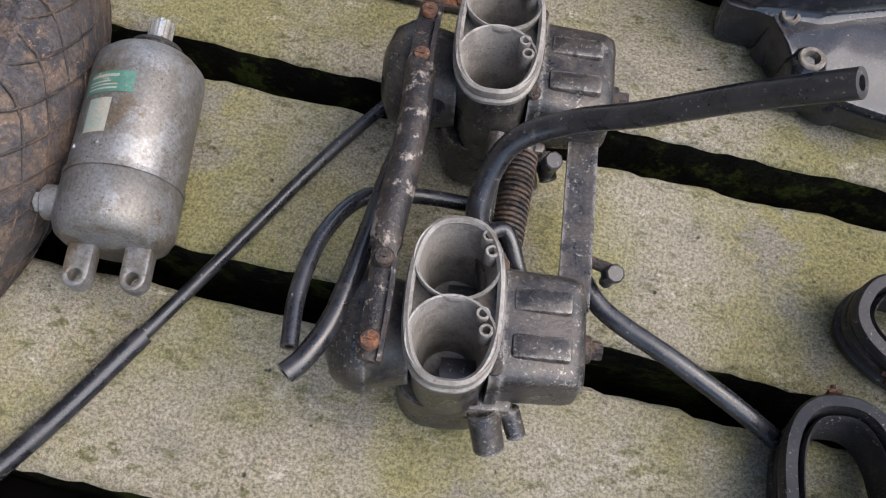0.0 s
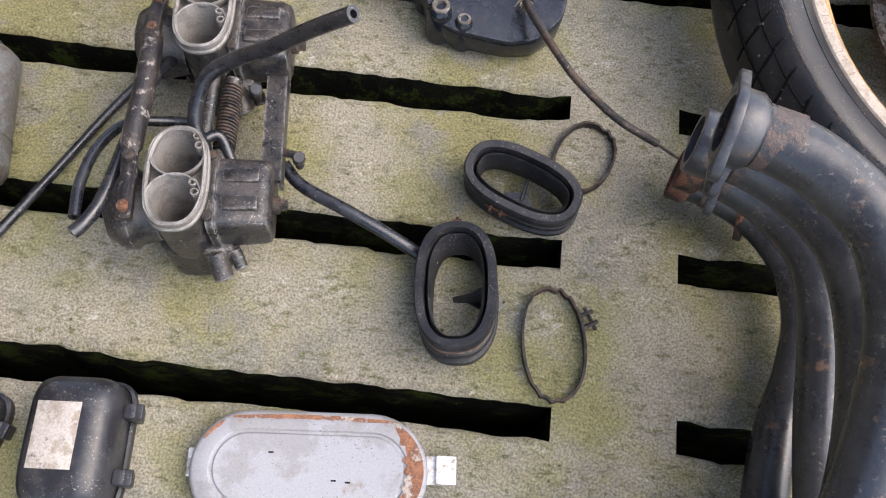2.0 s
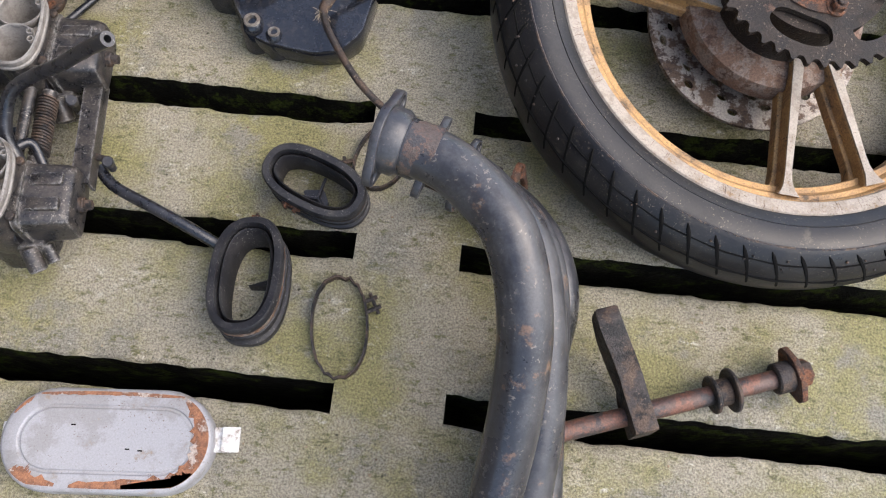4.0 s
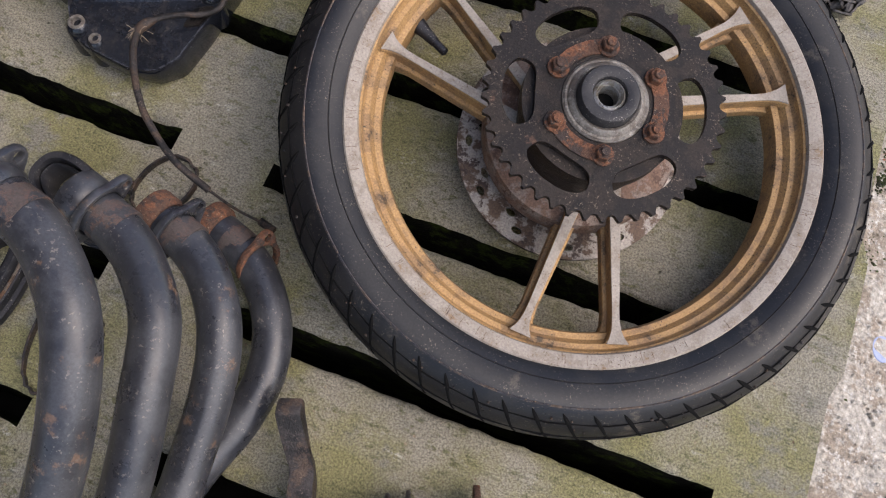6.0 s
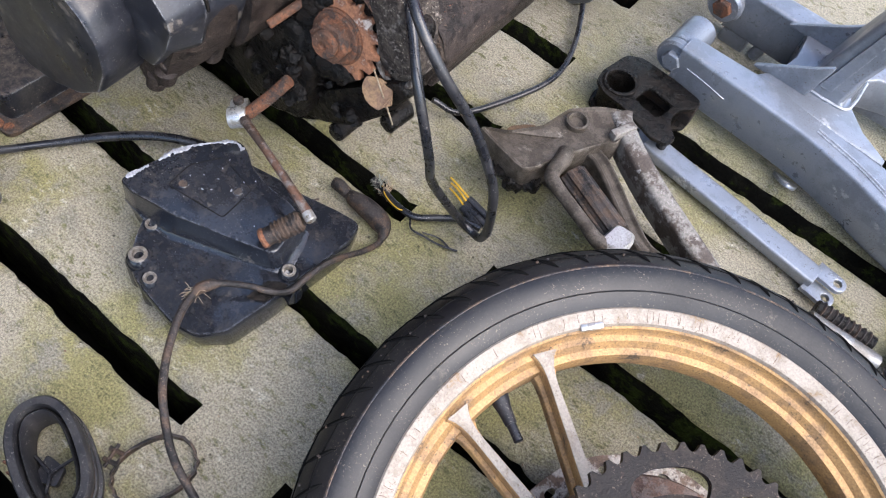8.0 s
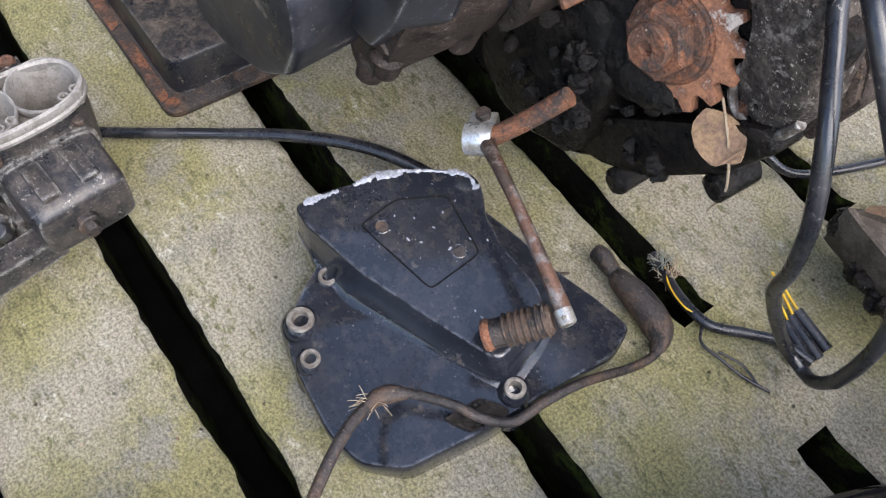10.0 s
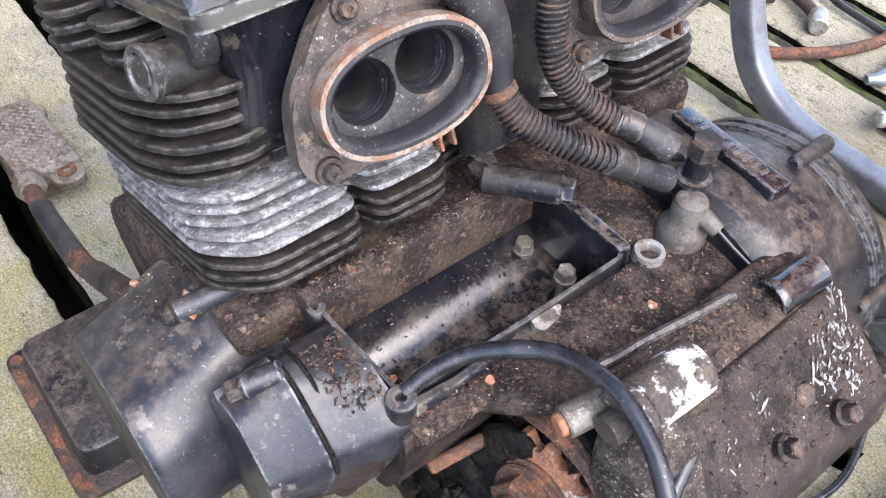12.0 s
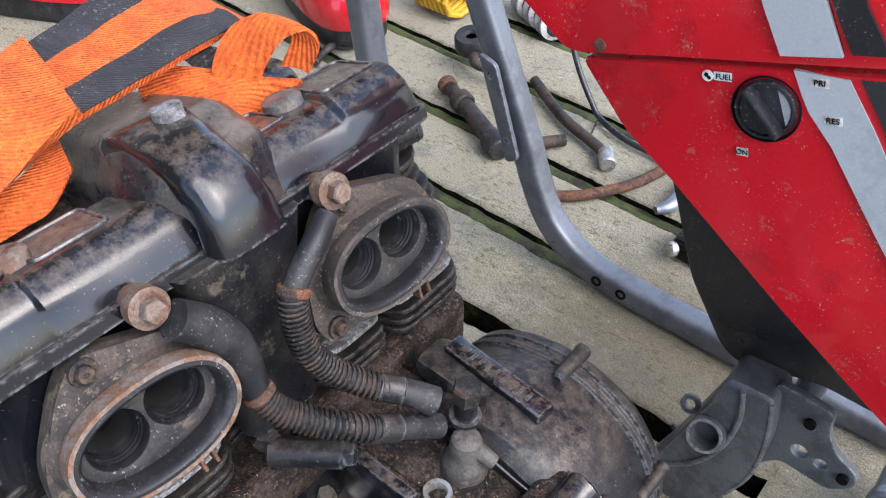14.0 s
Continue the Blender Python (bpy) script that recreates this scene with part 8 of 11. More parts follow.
        sweep(bm, [(a, b, 0) for a, b in oval(0.0480, 0.0310, 56, 2.3)], [(-0.0022, 0.000), (0.0016, 0.000), (0.0022, 0.004), (0.0016, 0.0128), (-0.0022, 0.0128)], m=m)
        part("clamp_band", bm, RUSTYBAND if rusty else BOOT, hp, "pale clamp band with orange rust" if rusty else "")
        bm = bmesh.new()
        plate(bm, oval(0.0425, 0.0255, 48, 2.3), [circle(0.0174, 32, (0.0190, 0.0035)), circle(0.0174, 32, (-0.0180, 0.0015))], -0.0060, -0.0020, m, 0.0015)
        part("port_face", bm, PORTFACE, hp, "dusty black divided port face")
        bm = bmesh.new()
        sweep(bm, [(a, b, 0) for a, b in oval(0.0420, 0.0250, 56, 2.3)], [(0.0005, -0.0050), (0.0030, -0.0050), (0.0030, 0.0060), (0.0005, 0.0060)], m=m)
        part("inner_wall", bm, BOOT, hp, "dusty inner wall of the stub")
        for k, (bx, by) in enumerate(((0.0190, 0.0035), (-0.0180, 0.0015))):
            bm = bmesh.new()
            lathe(bm, [(0.0175, 0.0035), (0.0168, 0.0005), (0.0164, -0.0015), (0.0170, -0.0030), (0.0161, -0.0045), (0.0166, -0.0060), (0.0157, -0.0075), (0.0162, -0.0090), (0.0152, -0.0110), (0.0155, -0.0130), (0.0140, -0.0160)], 36, m @ Matrix.Translation((bx, by, -0.0065)))
            part("port_bore", bm, PLASTIC, hp, "black ribbed port bore")
            # shallow black cup paints in the darkness of the deep bore
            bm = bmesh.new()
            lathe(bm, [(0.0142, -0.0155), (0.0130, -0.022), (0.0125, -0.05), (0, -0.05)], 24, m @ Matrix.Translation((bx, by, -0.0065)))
            part("port_throat", bm, HOLLOWDARK, hp)
        for k in (-0.004, 0.004):
            bm = bmesh.new()
            box(bm, (0.014 + k, -0.036, 0.007), (0.0022, 0.011, 0.010), 0.0006, m)
            part("clamp_ear", bm, RUST, hp)
    # cam cover: two boxes and the chain dome
    def cam_box(u0, u1, w1, name):
        bm = bmesh.new()
        loops = []
        for y, k in ((EC - 0.164, 0.006), (EC - 0.161, 0.0015), (EC - 0.157, 0), (EC - 0.10, 0), (EC - 0.096, 0.003), (EC - 0.06, 0.003), (EC + 0.06, 0.003), (EC + 0.096, 0.003), (EC + 0.10, 0), (EC + 0.150, 0), (EC + 0.154, 0.003), (EC + 0.157, 0.010)):
            o = rounded([(u0 - 0.002, 0.404), (u0 + 0.003 + k, w1 - 0.018), (u0 + 0.016 + k, w1 - k), (u1 - 0.012 - k, w1 - k), (u1 - 0.001 - k, w1 - 0.010 - k), (u1 + 0.002, 0.404)], 0.005, 3)
            loops.append([ev(u, y, w) for u, w in o])
        loft(bm, loops)
        return part(name, bm, COVER, e, "glossy black cam cover ridge", angle=32)
    cam_box(0.112, 0.188, 0.4375, "cam_cover_ridge")
    cam_box(0.006, 0.078, 0.4365, "cam_cover_ridge")
    for u0_, u1_, y0_, y1_, w0_ in ((0.130, 0.168, EC - 0.146, EC - 0.100, 0.4375), (0.130, 0.164, EC - 0.086, EC - 0.044, 0.4345), (0.132, 0.168, EC + 0.102, EC + 0.146, 0.4375), (0.130, 0.164, EC + 0.046, EC + 0.074, 0.4345), (0.022, 0.058, EC - 0.146, EC - 0.050, 0.4355)):
        bm = bmesh.new()
        ring = rounded([(u0_, y0_), (u1_, y0_), (u1_, y1_), (u0_, y1_)], 0.005, 3)
        sweep(bm, [ev(u, y, w0_) for u, y in ring], [(-0.0014, -0.002), (0.0014, -0.002), (0.0014, 0.0006), (0.0008, 0.0014), (-0.0008, 0.0014), (-0.0014, 0.0006)], up=ev(0, 0, 1))
        fr_ = part("top_border", bm, COVER, e, "raised border on the cam cover")
        bm = bmesh.new()
        loft(bm, [[ev(u, y, w) for u, y in ring] for w in (w0_ - 0.003, w0_ + 0.0003)])
        part("top_inset", bm, DUSTYCOVER, fr_, "dirt lying on the flat top of the cam cover")
    bm = bmesh.new()
    loft(bm, [[ev(u, y, w) for u, y in rounded([(0.002, EC - 0.167), (0.193, EC - 0.167), (0.193, EC + 0.161), (0.002, EC + 0.161)], 0.010, 3)] for w in (0.398, 0.406)])
    part("cover_flange", bm, COVER, e)
    bm = bmesh.new()
    box(bm, ev(0.095, EC, 0.405), (0.09, 0.28, 0.020), 0.006)
    part("cover_valley", bm, GRIME, e, "dirty valley between the ridges")
    bm = bmesh.new()
    DY = 0.875
    loops = []
    for y, k in ((DY - 0.042, 0.030), (DY - 0.032, 0.007), (DY - 0.024, 0.001), (DY + 0.024, 0.0), (DY + 0.034, 0.007), (DY + 0.046, 0.030)):
        o = rounded([(0.004, 0.402), (0.010, 0.434 - k * 0.3), (0.038, 0.461 - k), (0.156 - k * 0.5, 0.4630 - k), (0.186 - k, 0.445 - k * 0.5), (0.192 - k, 0.402)], 0.005, 4)
        loops.append([ev(u, y, w) for u, w in o])
    loft(bm, loops)
    part("chain_dome", bm, DUSTYCOVER, e, "scuffed raised dome over the cam chain", angle=40)
    bm = bmesh.new()
    path = [(0.131, 0.4632, 0.869, 0.027), (0.151, 0.4630, 0.868, 0.023), (0.173, 0.4582, 0.866, 0.0200), (0.1915, 0.4482, 0.865, 0.0190), (0.2035, 0.4375, 0.865, 0.0195), (0.2085, 0.420, 0.866, 0.021), (0.2080, 0.400, 0.867, 0.023)]
    loops = []
    for i, (u, w, yc, h) in enumerate(path):
        a_, b_ = path[max(i - 1, 0)], path[min(i + 1, len(path) - 1)]
        tg = Vector((b_[0] - a_[0], b_[1] - a_[1])).normalized()
        nu, nw = -tg.y, tg.x
        loops.append([ev(u + nu * q, yc + r, w + nw * q) for r, q in ((-h, -0.016), (-h, -0.005), (-h + 0.004, 0), (-h * 0.4, 0.0012), (h * 0.4, 0.0012), (h - 0.004, 0), (h, -0.005), (h, -0.016))])
    loft(bm, loops)
    part("chain_arch", bm, COVER, e, "arched black band running down the dome", angle=45)
    bm = bmesh.new()
    lathe(bm, [(0.0095, -0.012), (0.0085, 0.002), (0.0088, 0.004), (0.0045, 0.004), (0.004, -0.004), (0, -0.004)], 24, CYL @ Matrix.Translation((0.1535, 0.875, 0.4650)))
    part("dome_bolt", bm, CORRODED, e, "corroded hollow dome bolt")
    for u, y, w in ((0.149, EC - 0.093, 0.4365), (0.147, EC + 0.087, 0.4365)):
        bm = bmesh.new()
        lathe(bm, [(0.013, -0.006), (0.0125, 0.003), (0.010, 0.005), (0.0045, 0.0055), (0, 0.004)], 28, CYL @ Matrix.Translation((u, y, w)))
        part("cover_bolt", bm, STAINED if y < EC else DIRTYALU, e, "domed cover bolt")
    # pillar below the dome at the back
    bm = bmesh.new()
    loft(bm, [[ev(u, y, w) for u, y in rounded([(0.15, EC - h), (d, EC - h * 0.9), (d, EC + h * 0.9), (0.15, EC + h)], 0.010, 3)] for w, h, d in ((0.27, 0.028, 0.172), (0.34, 0.032, 0.184), (0.402, 0.046, 0.203))])
    part("chain_tunnel", bm, CASE, e)
    # oil lines from the head to the crankcase
    for n_, (bj, run) in enumerate((((0.057, 0.801, 0.449), [(0.062, 0.808, 0.44), (0.066, 0.821, 0.426), (0.07, 0.83, 0.41), (0.074, 0.833, 0.391), (0.081, 0.834, 0.373), (0.092, 0.839, 0.36), (0.105, 0.85, 0.351), (0.119, 0.864, 0.343), (0.131, 0.885, 0.33), (0.142, 0.916, 0.309)]),
                                   ((0.058, 0.923, 0.446), [(0.063, 0.911, 0.44), (0.068, 0.897, 0.434), (0.073, 0.88, 0.426), (0.076, 0.87, 0.417), (0.08, 0.867, 0.398), (0.086, 0.868, 0.379), (0.094, 0.877, 0.361), (0.108, 0.891, 0.346), (0.124, 0.906, 0.338), (0.138, 0.917, 0.329)]))):
        b = Vector(bj)
        d = Vector((0.93, -0.05, 0.34)).normalized()
        bm = bmesh.new()
        cyl(bm, b - d * 0.020, b, 0.0085, n=18)
        lathe(bm, [(0.0075, -0.010), (0.0108, -0.009), (0.0108, -0.001), (0.0075, 0)], 24, aim(b, b + d), closed=True)
        bj_ = part("banjo", bm, STAINED, e, "rust-stained banjo union")
        bm = bmesh.new()
        hexbolt(bm, b, b + d * 0.007, 0.0115)
        part("banjo_bolt", bm, STAINED, bj_, "rust-stained hexagon bolt", angle=25)
        bm = bmesh.new()
        tube(bm, run, [0.0105, 0.0115, 0.0115, 0.0108, 0.0080, 0.0068, 0.0068, 0.0068, 0.0068, 0.0080] if n_ == 0 else [0.0060, 0.0075, 0.0072, 0.0070, 0.0068, 0.0068, 0.0068, 0.0068, 0.0080, 0.0095], n=14, sub=10)
        ln = part("oil_line", bm, RUBBER, e, "rubber oil line")
        path = spline(run, 12)
        k0, k1 = int(len(path) * (0.45 if n_ == 0 else 0.32)), int(len(path) * (0.88 if n_ == 0 else 0.84))
        seg = path[k0:k1]
        length = sum((q - p).length for p, q in zip(seg, seg[1:]))
        turns = int(length / 0.0032)
        fr = frames_along(seg, False)
        pts = []
        for i in range(turns * 10):
            f = i / (turns * 10) * (len(seg) - 1)
            j = int(f)
            p = seg[j].lerp(seg[min(j + 1, len(seg) - 1)], f - j)
            a = 2 * math.pi * i / 10
            pts.append(p + (fr[j][1] * math.cos(a) + fr[j][2] * math.sin(a)) * 0.0080)
        bm = bmesh.new()
        tube(bm, pts, 0.00105, n=5, smooth_path=False)
        part("guard_spring", bm, DARKRUST, ln, "rusty spiral guard spring")
        for i in (k0, k1):
            bm = bmesh.new()
            t_ = (path[min(i + 2, len(path) - 1)] - path[i - 2]).normalized()
            cyl(bm, path[i] - t_ * (0.0028 if i == k0 else 0.008), path[i] + t_ * (0.0028 if i == k0 else 0.008), 0.0094 if i == k0 else 0.0086, n=18, bevel=0.001)
            part("crimp_sleeve", bm, RUST if i == k0 else CASE, ln, "rusty crimp sleeve" if i == k0 else "")
    bm = bmesh.new()
    cyl(bm, (0.070, 0.840, 0.298), (0.110, 0.867, 0.303), 0.0092, n=20, bevel=0.002)
    part("oil_plug_boss", bm, CASE, e)
    bm = bmesh.new()
    hexbolt(bm, (0.064, 0.846, 0.304), (0.069, 0.838, 0.304), 0.014)
    part("drain_bolt", bm, DARKRUST, e, angle=25)
    bm = bmesh.new()
    hexbolt(bm, (0.110, 0.867, 0.303), (0.115, 0.8704, 0.3036), 0.0135)
    part("drain_bolt", bm, CASE, e, angle=25)
    # litter on the case
    tray = lambda x, y: 0.2226 + 0.034 * (max(0, 0.110 - x) / 0.038) ** 2
    beds = [(0.155, 0.190, 0.81, 0.945, 0.2700), (0.157, 0.18, 0.72, 0.80, 0.2735), (-0.01, 0.05, 0.640, 0.70, lambda x, y: 0.2590 + (y - 0.64) * 0.12), (0.105, 0.150, 0.69, 0.714, 0.2895), (0.08, 0.148, 0.725, 0.86, tray), (0.205, 0.232, 0.81, 0.94, 0.2845), (0.085, 0.150, 0.895, 0.950, 0.2700), (0.068, 0.079, 0.715, 0.88, 0.287), (0.246, 0.292, 0.81, 0.955, lambda x, y: 0.2822 - (x - 0.240) * 0.765)]
    for material, count, seed, size, lab in ((GRIME, 1500, 11, (0.0006, 0.0024), "dark soil crumbs"), (RUST, 500, 15, (0.0005, 0.0016), "rusty brown crumbs"), (STRAW, 120, 12, (0.0004, 0.0012), "pale crumbs and straw litter"), (WHITE, 26, 14, (0.0004, 0.0011), "white specks")):
        bm = bmesh.new()
        litter(bm, beds, count, seed, size)
        tagged(part("soil_litter", bm, material, e, lab), lab, kind="stuff")
    rng = random.Random(21)
    for x, y, z in ((0.022, 0.668, 0.2685), (0.038, 0.664, 0.2690), (-0.008, 0.650, 0.2600), (0.115, 0.742, 0.2285), (0.172, 0.76, 0.284), (0.132, 0.775, 0.2255), (0.19, 0.86, 0.285)):
        bm = bmesh.new()
        q = rng.uniform(0, 6)
        plate(bm, [(rng.uniform(0.0018, 0.0034) * math.cos(a + q), rng.uniform(0.0015, 0.003) * math.sin(a + q)) for a in [0.8 * k for k in range(8)]], [], 0, 0.001, Matrix.Translation((x, y, z)) @ Matrix.Rotation(rng.uniform(-0.3, 0.3), 4, "X"))
        part("rust_flake", bm, ORANGERUST, e, "orange rust flake")
    # dead leaf caught under the sprocket
    bm = bmesh.new()
    plate(bm, oval(0.0180, 0.0125, 20, 1.8), [], 0, 0.0012, Matrix.Translation((0.263, 0.7640, 0.1775)) @ Matrix.Rotation(radians(56), 4, "X") @ Matrix.Rotation(radians(-8), 4, "Z"))
    bent(bm, 0.0045, 75)
    part("dead_leaf", bm, LEAF, e, "dry brown leaf stuck in the grease")
    bm = bmesh.new()
    tube(bm, [(0.252, 0.768, 0.196), (0.266, 0.763, 0.184), (0.276, 0.764, 0.162), (0.278, 0.770, 0.137), (0.274, 0.772, 0.112)], 0.0008, n=6, sub=5)
    part("straw", bm, STRAW, e, "dry stalk hanging from the leaf")


engine()

# hose over the engine, hanging down to the floor
loom("breather_hose", "thick black hose looping from the engine to the floor and back", (
    ("hose", [(0.152, 0.722, 0.284), (0.155, 0.738, 0.294), (0.166, 0.758, 0.304), (0.192, 0.780, 0.314), (0.225, 0.784, 0.322), (0.255, 0.778, 0.317), (0.279, 0.766, 0.308), (0.3035, 0.753, 0.2965), (0.3306, 0.752, 0.267), (0.3544, 0.768, 0.219), (0.370, 0.775, 0.185), (0.386, 0.784, 0.135), (0.391, 0.788, 0.090), (0.390, 0.794, 0.050)], 0.0047),
    ("hose", [(0.390, 0.794, 0.050), (0.382, 0.800, 0.024), (0.368, 0.804, 0.018), (0.352, 0.798, 0.034), (0.335, 0.765, 0.110), (0.336, 0.750, 0.160), (0.330, 0.742, 0.208), (0.312, 0.748, 0.244), (0.290, 0.766, 0.262), (0.272, 0.782, 0.276), (0.260, 0.81, 0.285)], 0.0045)), HOSE, (0.3, 0.8, 0))

# ---- oil pan leaning under the engine ----
pan = thing("oil_pan", "black rusty oil pan with a flaking flange", "oil pan", Matrix.Translation((-0.12, 0.62, 0)))
bm = bmesh.new()
plate(bm, rounded([(-0.214, 0.563), (-0.048, 0.563), (-0.040, 0.690), (-0.214, 0.690)], 0.012), [], 0.002, 0.008, None, 0.001)
part("flange", bm, DARKRUST, pan, "rust-edged flange")
bm = bmesh.new()
loft(bm, [[(-0.128 + x * s, 0.632 + y * s, z) for x, y in rounded([(-0.072, -0.056), (0.066, -0.056), (0.072, 0.056), (-0.072, 0.056)], 0.014)] for s, z in ((1.0, 0.008), (0.97, 0.030), (0.93, 0.038), (0.85, 0.040))])
part("pan_body", bm, CASE, pan)
bm = bmesh.new()
for x0, x1 in ((-0.200, -0.150), (-0.140, -0.062)):
    plate(bm, rounded([(x0, 0.5645), (x1, 0.5645), (x1 - 0.004, 0.572), (x0 + 0.01, 0.574)], 0.003), [], 0.0078, 0.0086)
part("rust_strip", bm, RUST, pan, "brown rust along the edge")
for x, y in ((-0.058, 0.571), (-0.204, 0.572)):
    bm = bmesh.new()
    lathe(bm, [(0.0055, 0), (0.0055, 0.0012), (0.003, 0.0014), (0.003, 0.0002), (0, 0.0002)], 16, Matrix.Translation((x, y, 0.008)))
    part("bolt_hole", bm, RUST, pan)

# ---- swingarm, silver painted, lying on the slats ----
def swingarm():
    t = thing("swingarm", "silver painted steel box-section swingarm lying on the slats", "swingarm", Matrix.Translation((0.65, 1.2, 0)))

    def beam(rows, z0, z1, name, label=""):
        a = spline([(x, y0, 0) for x, y0, y1 in rows], 8)
        b = spline([(x, y1, 0) for x, y0, y1 in rows], 8)
        bm = bmesh.new()
        loops = []
        for p, q in zip(a, b):
            f = (p.x - rows[0][0]) / (rows[-1][0] - rows[0][0])
            top, bot = z1 - 0.012 * f, z0 - 0.010 * f
            v = (q - p).normalized()
            w = (q - p).length
            loops.append([p + v * u + Vector((0, 0, z)) for u, z in rounded([(0, bot), (w, bot), (w, top), (0, top)], 0.005, 3)])
        loft(bm, loops)
        return part(name, bm, SILVER, t, label)
    rows = [(0.410, 1.121, 1.149), (0.46, 1.119, 1.152), (0.52, 1.117, 1.156), (0.58, 1.114, 1.156), (0.64, 1.103, 1.147), (0.70, 1.087, 1.136), (0.776, 1.074, 1.128), (0.84, 1.075, 1.132), (0.905, 1.082, 1.138), (1.02, 1.094, 1.148)]
    near = beam(rows, 0.022, 0.086, "arm", "silver box-section arm")
    far = beam([(0.410, 1.262, 1.292), (0.48, 1.262, 1.296), (0.56, 1.264, 1.300), (0.62, 1.267, 1.306), (0.70, 1.276, 1.316), (0.78, 1.268, 1.314), (0.86, 1.262, 1.312), (1.02, 1.268, 1.320)], 0.022, 0.086, "arm", "silver box-section arm")
    # weld beads along the top edges and a raised rib line on the outer face
    for dy, x0, x1 in ((0.012, 0.56, 0.72), (0.0165, 0.58, 0.71)):
        bm = bmesh.new()
        tube(bm, [(x, y0 + dy + 0.004 * math.sin(x * 90), 0.0862 - 0.012 * (x - 0.41) / 0.61) for x, y0, y1 in rows if x0 <= x <= x1 + 0.07], 0.0012, n=6, sub=8)
        part("weld_seam", bm, SILVER, near, "bright welded seam")
    bm = bmesh.new()
    tube(bm, [(0.425, 1.1205, 0.064), (0.452, 1.1195, 0.062), (0.478, 1.1185, 0.058)], 0.0011, n=6, sub=4)
    part("face_rib", bm, SILVER, near)
    for y in (1.131, 1.252):
        bm = bmesh.new()
        cyl(bm, (0.404, y, 0.060), (0.404, y + 0.060, 0.060), 0.0205, n=36, bevel=0.003)
        piv = part("pivot_tube", bm, SILVER, t, "round pivot tube")
        bm = bmesh.new()
        lathe(bm, [(0, -0.006), (0.0195, -0.006), (0.0225, -0.003), (0.0225, 0.004), (0.0205, 0.006), (0.0205, 0.010)], 36, aim(Vector((0.404, y, 0.060)), Vector((0.404, y + 1, 0.060))))
        part("pivot_cap", bm, SILVER, piv, "domed end cap")
        bm = bmesh.new()
        hexbolt(bm, (0.404, y - 0.005, 0.060), (0.404, y - 0.013, 0.060), 0.021)
        part("pivot_bolt", bm, SILVER if y < 1.2 else RUST, piv, "painted bolt head" if y < 1.2 else "rusty bolt head", angle=25)
    # web with a rounded throat between the arms
    throat = [(0.655, 1.150), (0.620, 1.168), (0.596, 1.190), (0.584, 1.212), (0.586, 1.236), (0.600, 1.254), (0.628, 1.266), (0.66, 1.272)]
    mouth = [(0.500, 1.270), (0.506, 1.250), (0.511, 1.215), (0.506, 1.180), (0.490, 1.154)]
    bm = bmesh.new()
    plate(bm, [(0.490, 1.146), (0.655, 1.140)] + throat + [(0.66, 1.280), (0.500, 1.280)] + mouth, [], 0.034, 0.0835, None, 0.004)
    part("web", bm, SILVER, t, "welded web between the arms", angle=30)
    # box-section shock tower rising from the web
    bm = bmesh.new()
    loops = []
    for z, x0, x1, y0, y1 in ((0.080, 0.535, 0.588, 1.176, 1.246), (0.088, 0.537, 0.583, 1.180, 1.244), (0.125, 0.545, 0.588, 1.184, 1.243), (0.19, 0.562, 0.606, 1.186, 1.242), (0.26, 0.588, 0.626, 1.190, 1.240)):
        loops.append([(x, y, z) for x, y in rounded([(x0, y0), (x1, y0), (x1, y1), (x0, y1)], 0.006, 3)])
    loft(bm, loops)
    tower = part("shock_tower", bm, SILVER, t, "box-section shock mounting tower")
    bm = bmesh.new()
    loft(bm, [[(x, 1.1825 + 0.03 * (z - 0.085) - dy, z) for x, z in rounded([(0.551, 0.094), (0.566, 0.094), (0.594, 0.232), (0.585, 0.236)], 0.003, 2)] for dy in (-0.002, 0.0030, 0.0034)])
    part("tower_rib", bm, SILVER, tower, "raised rib on the tower")
    bm = bmesh.new()
    tube(bm, [(0.533, 1.177, 0.0842), (0.556, 1.1755, 0.0850), (0.588, 1.180, 0.0842), (0.593, 1.200, 0.084), (0.591, 1.238, 0.084)], 0.0021, n=6, sub=6)
    bent(bm, 0.0008, 200)
    part("weld_seam", bm, SILVER, tower, "lumpy painted weld")
    for y in (1.168, 1.258):
        bm = bmesh.new()
        m = Matrix.Translation((0, y, 0)) @ Matrix.Rotation(radians(90), 4, "X")
        plate(bm, rounded([(0.478, 0.080), (0.545, 0.080), (0.556, 0.135), (0.535, 0.118)], 0.006), [], -0.003, 0.003, m, 0.001)
        part("gusset", bm, SILVER, tower, "triangular gusset plate")
    # drilled lug under the near arm, and tabs on the far one
    for x, y, z in ((0.588, 1.112, 0.012), (0.765, 1.262, 0.018), (0.815, 1.256, 0.016)):
        bm = bmesh.new()
        m = Matrix.Translation((x, y, z)) @ Matrix.Rotation(radians(-38), 4, "X")
        plate(bm, rounded([(-0.019, 0.022), (0.015, 0.022), (0.012, -0.010), (0.004, -0.018), (-0.008, -0.012)], 0.006), [circle(0.0042, 14, (0.002, -0.008))], -0.0022, 0.0022, m, 0.0007)
        part("tab", bm, SILVER, t, "small drilled tab")
    bm = bmesh.new()
    cyl(bm, (0.462, 1.268, 0.004), (0.470, 1.272, 0.040), 0.008, n=12, bevel=0.0015)
    part("stop_peg", bm, SILVER, t)
    bm = bmesh.new()
    plate(bm, [(0.909 + x, 1.0895 + y + 0.12 * x) for x, y in stadium(0.021, 0.0052, 8)], [], 0.0700, 0.0782)
    part("axle_slot", bm, INKDARK, t)
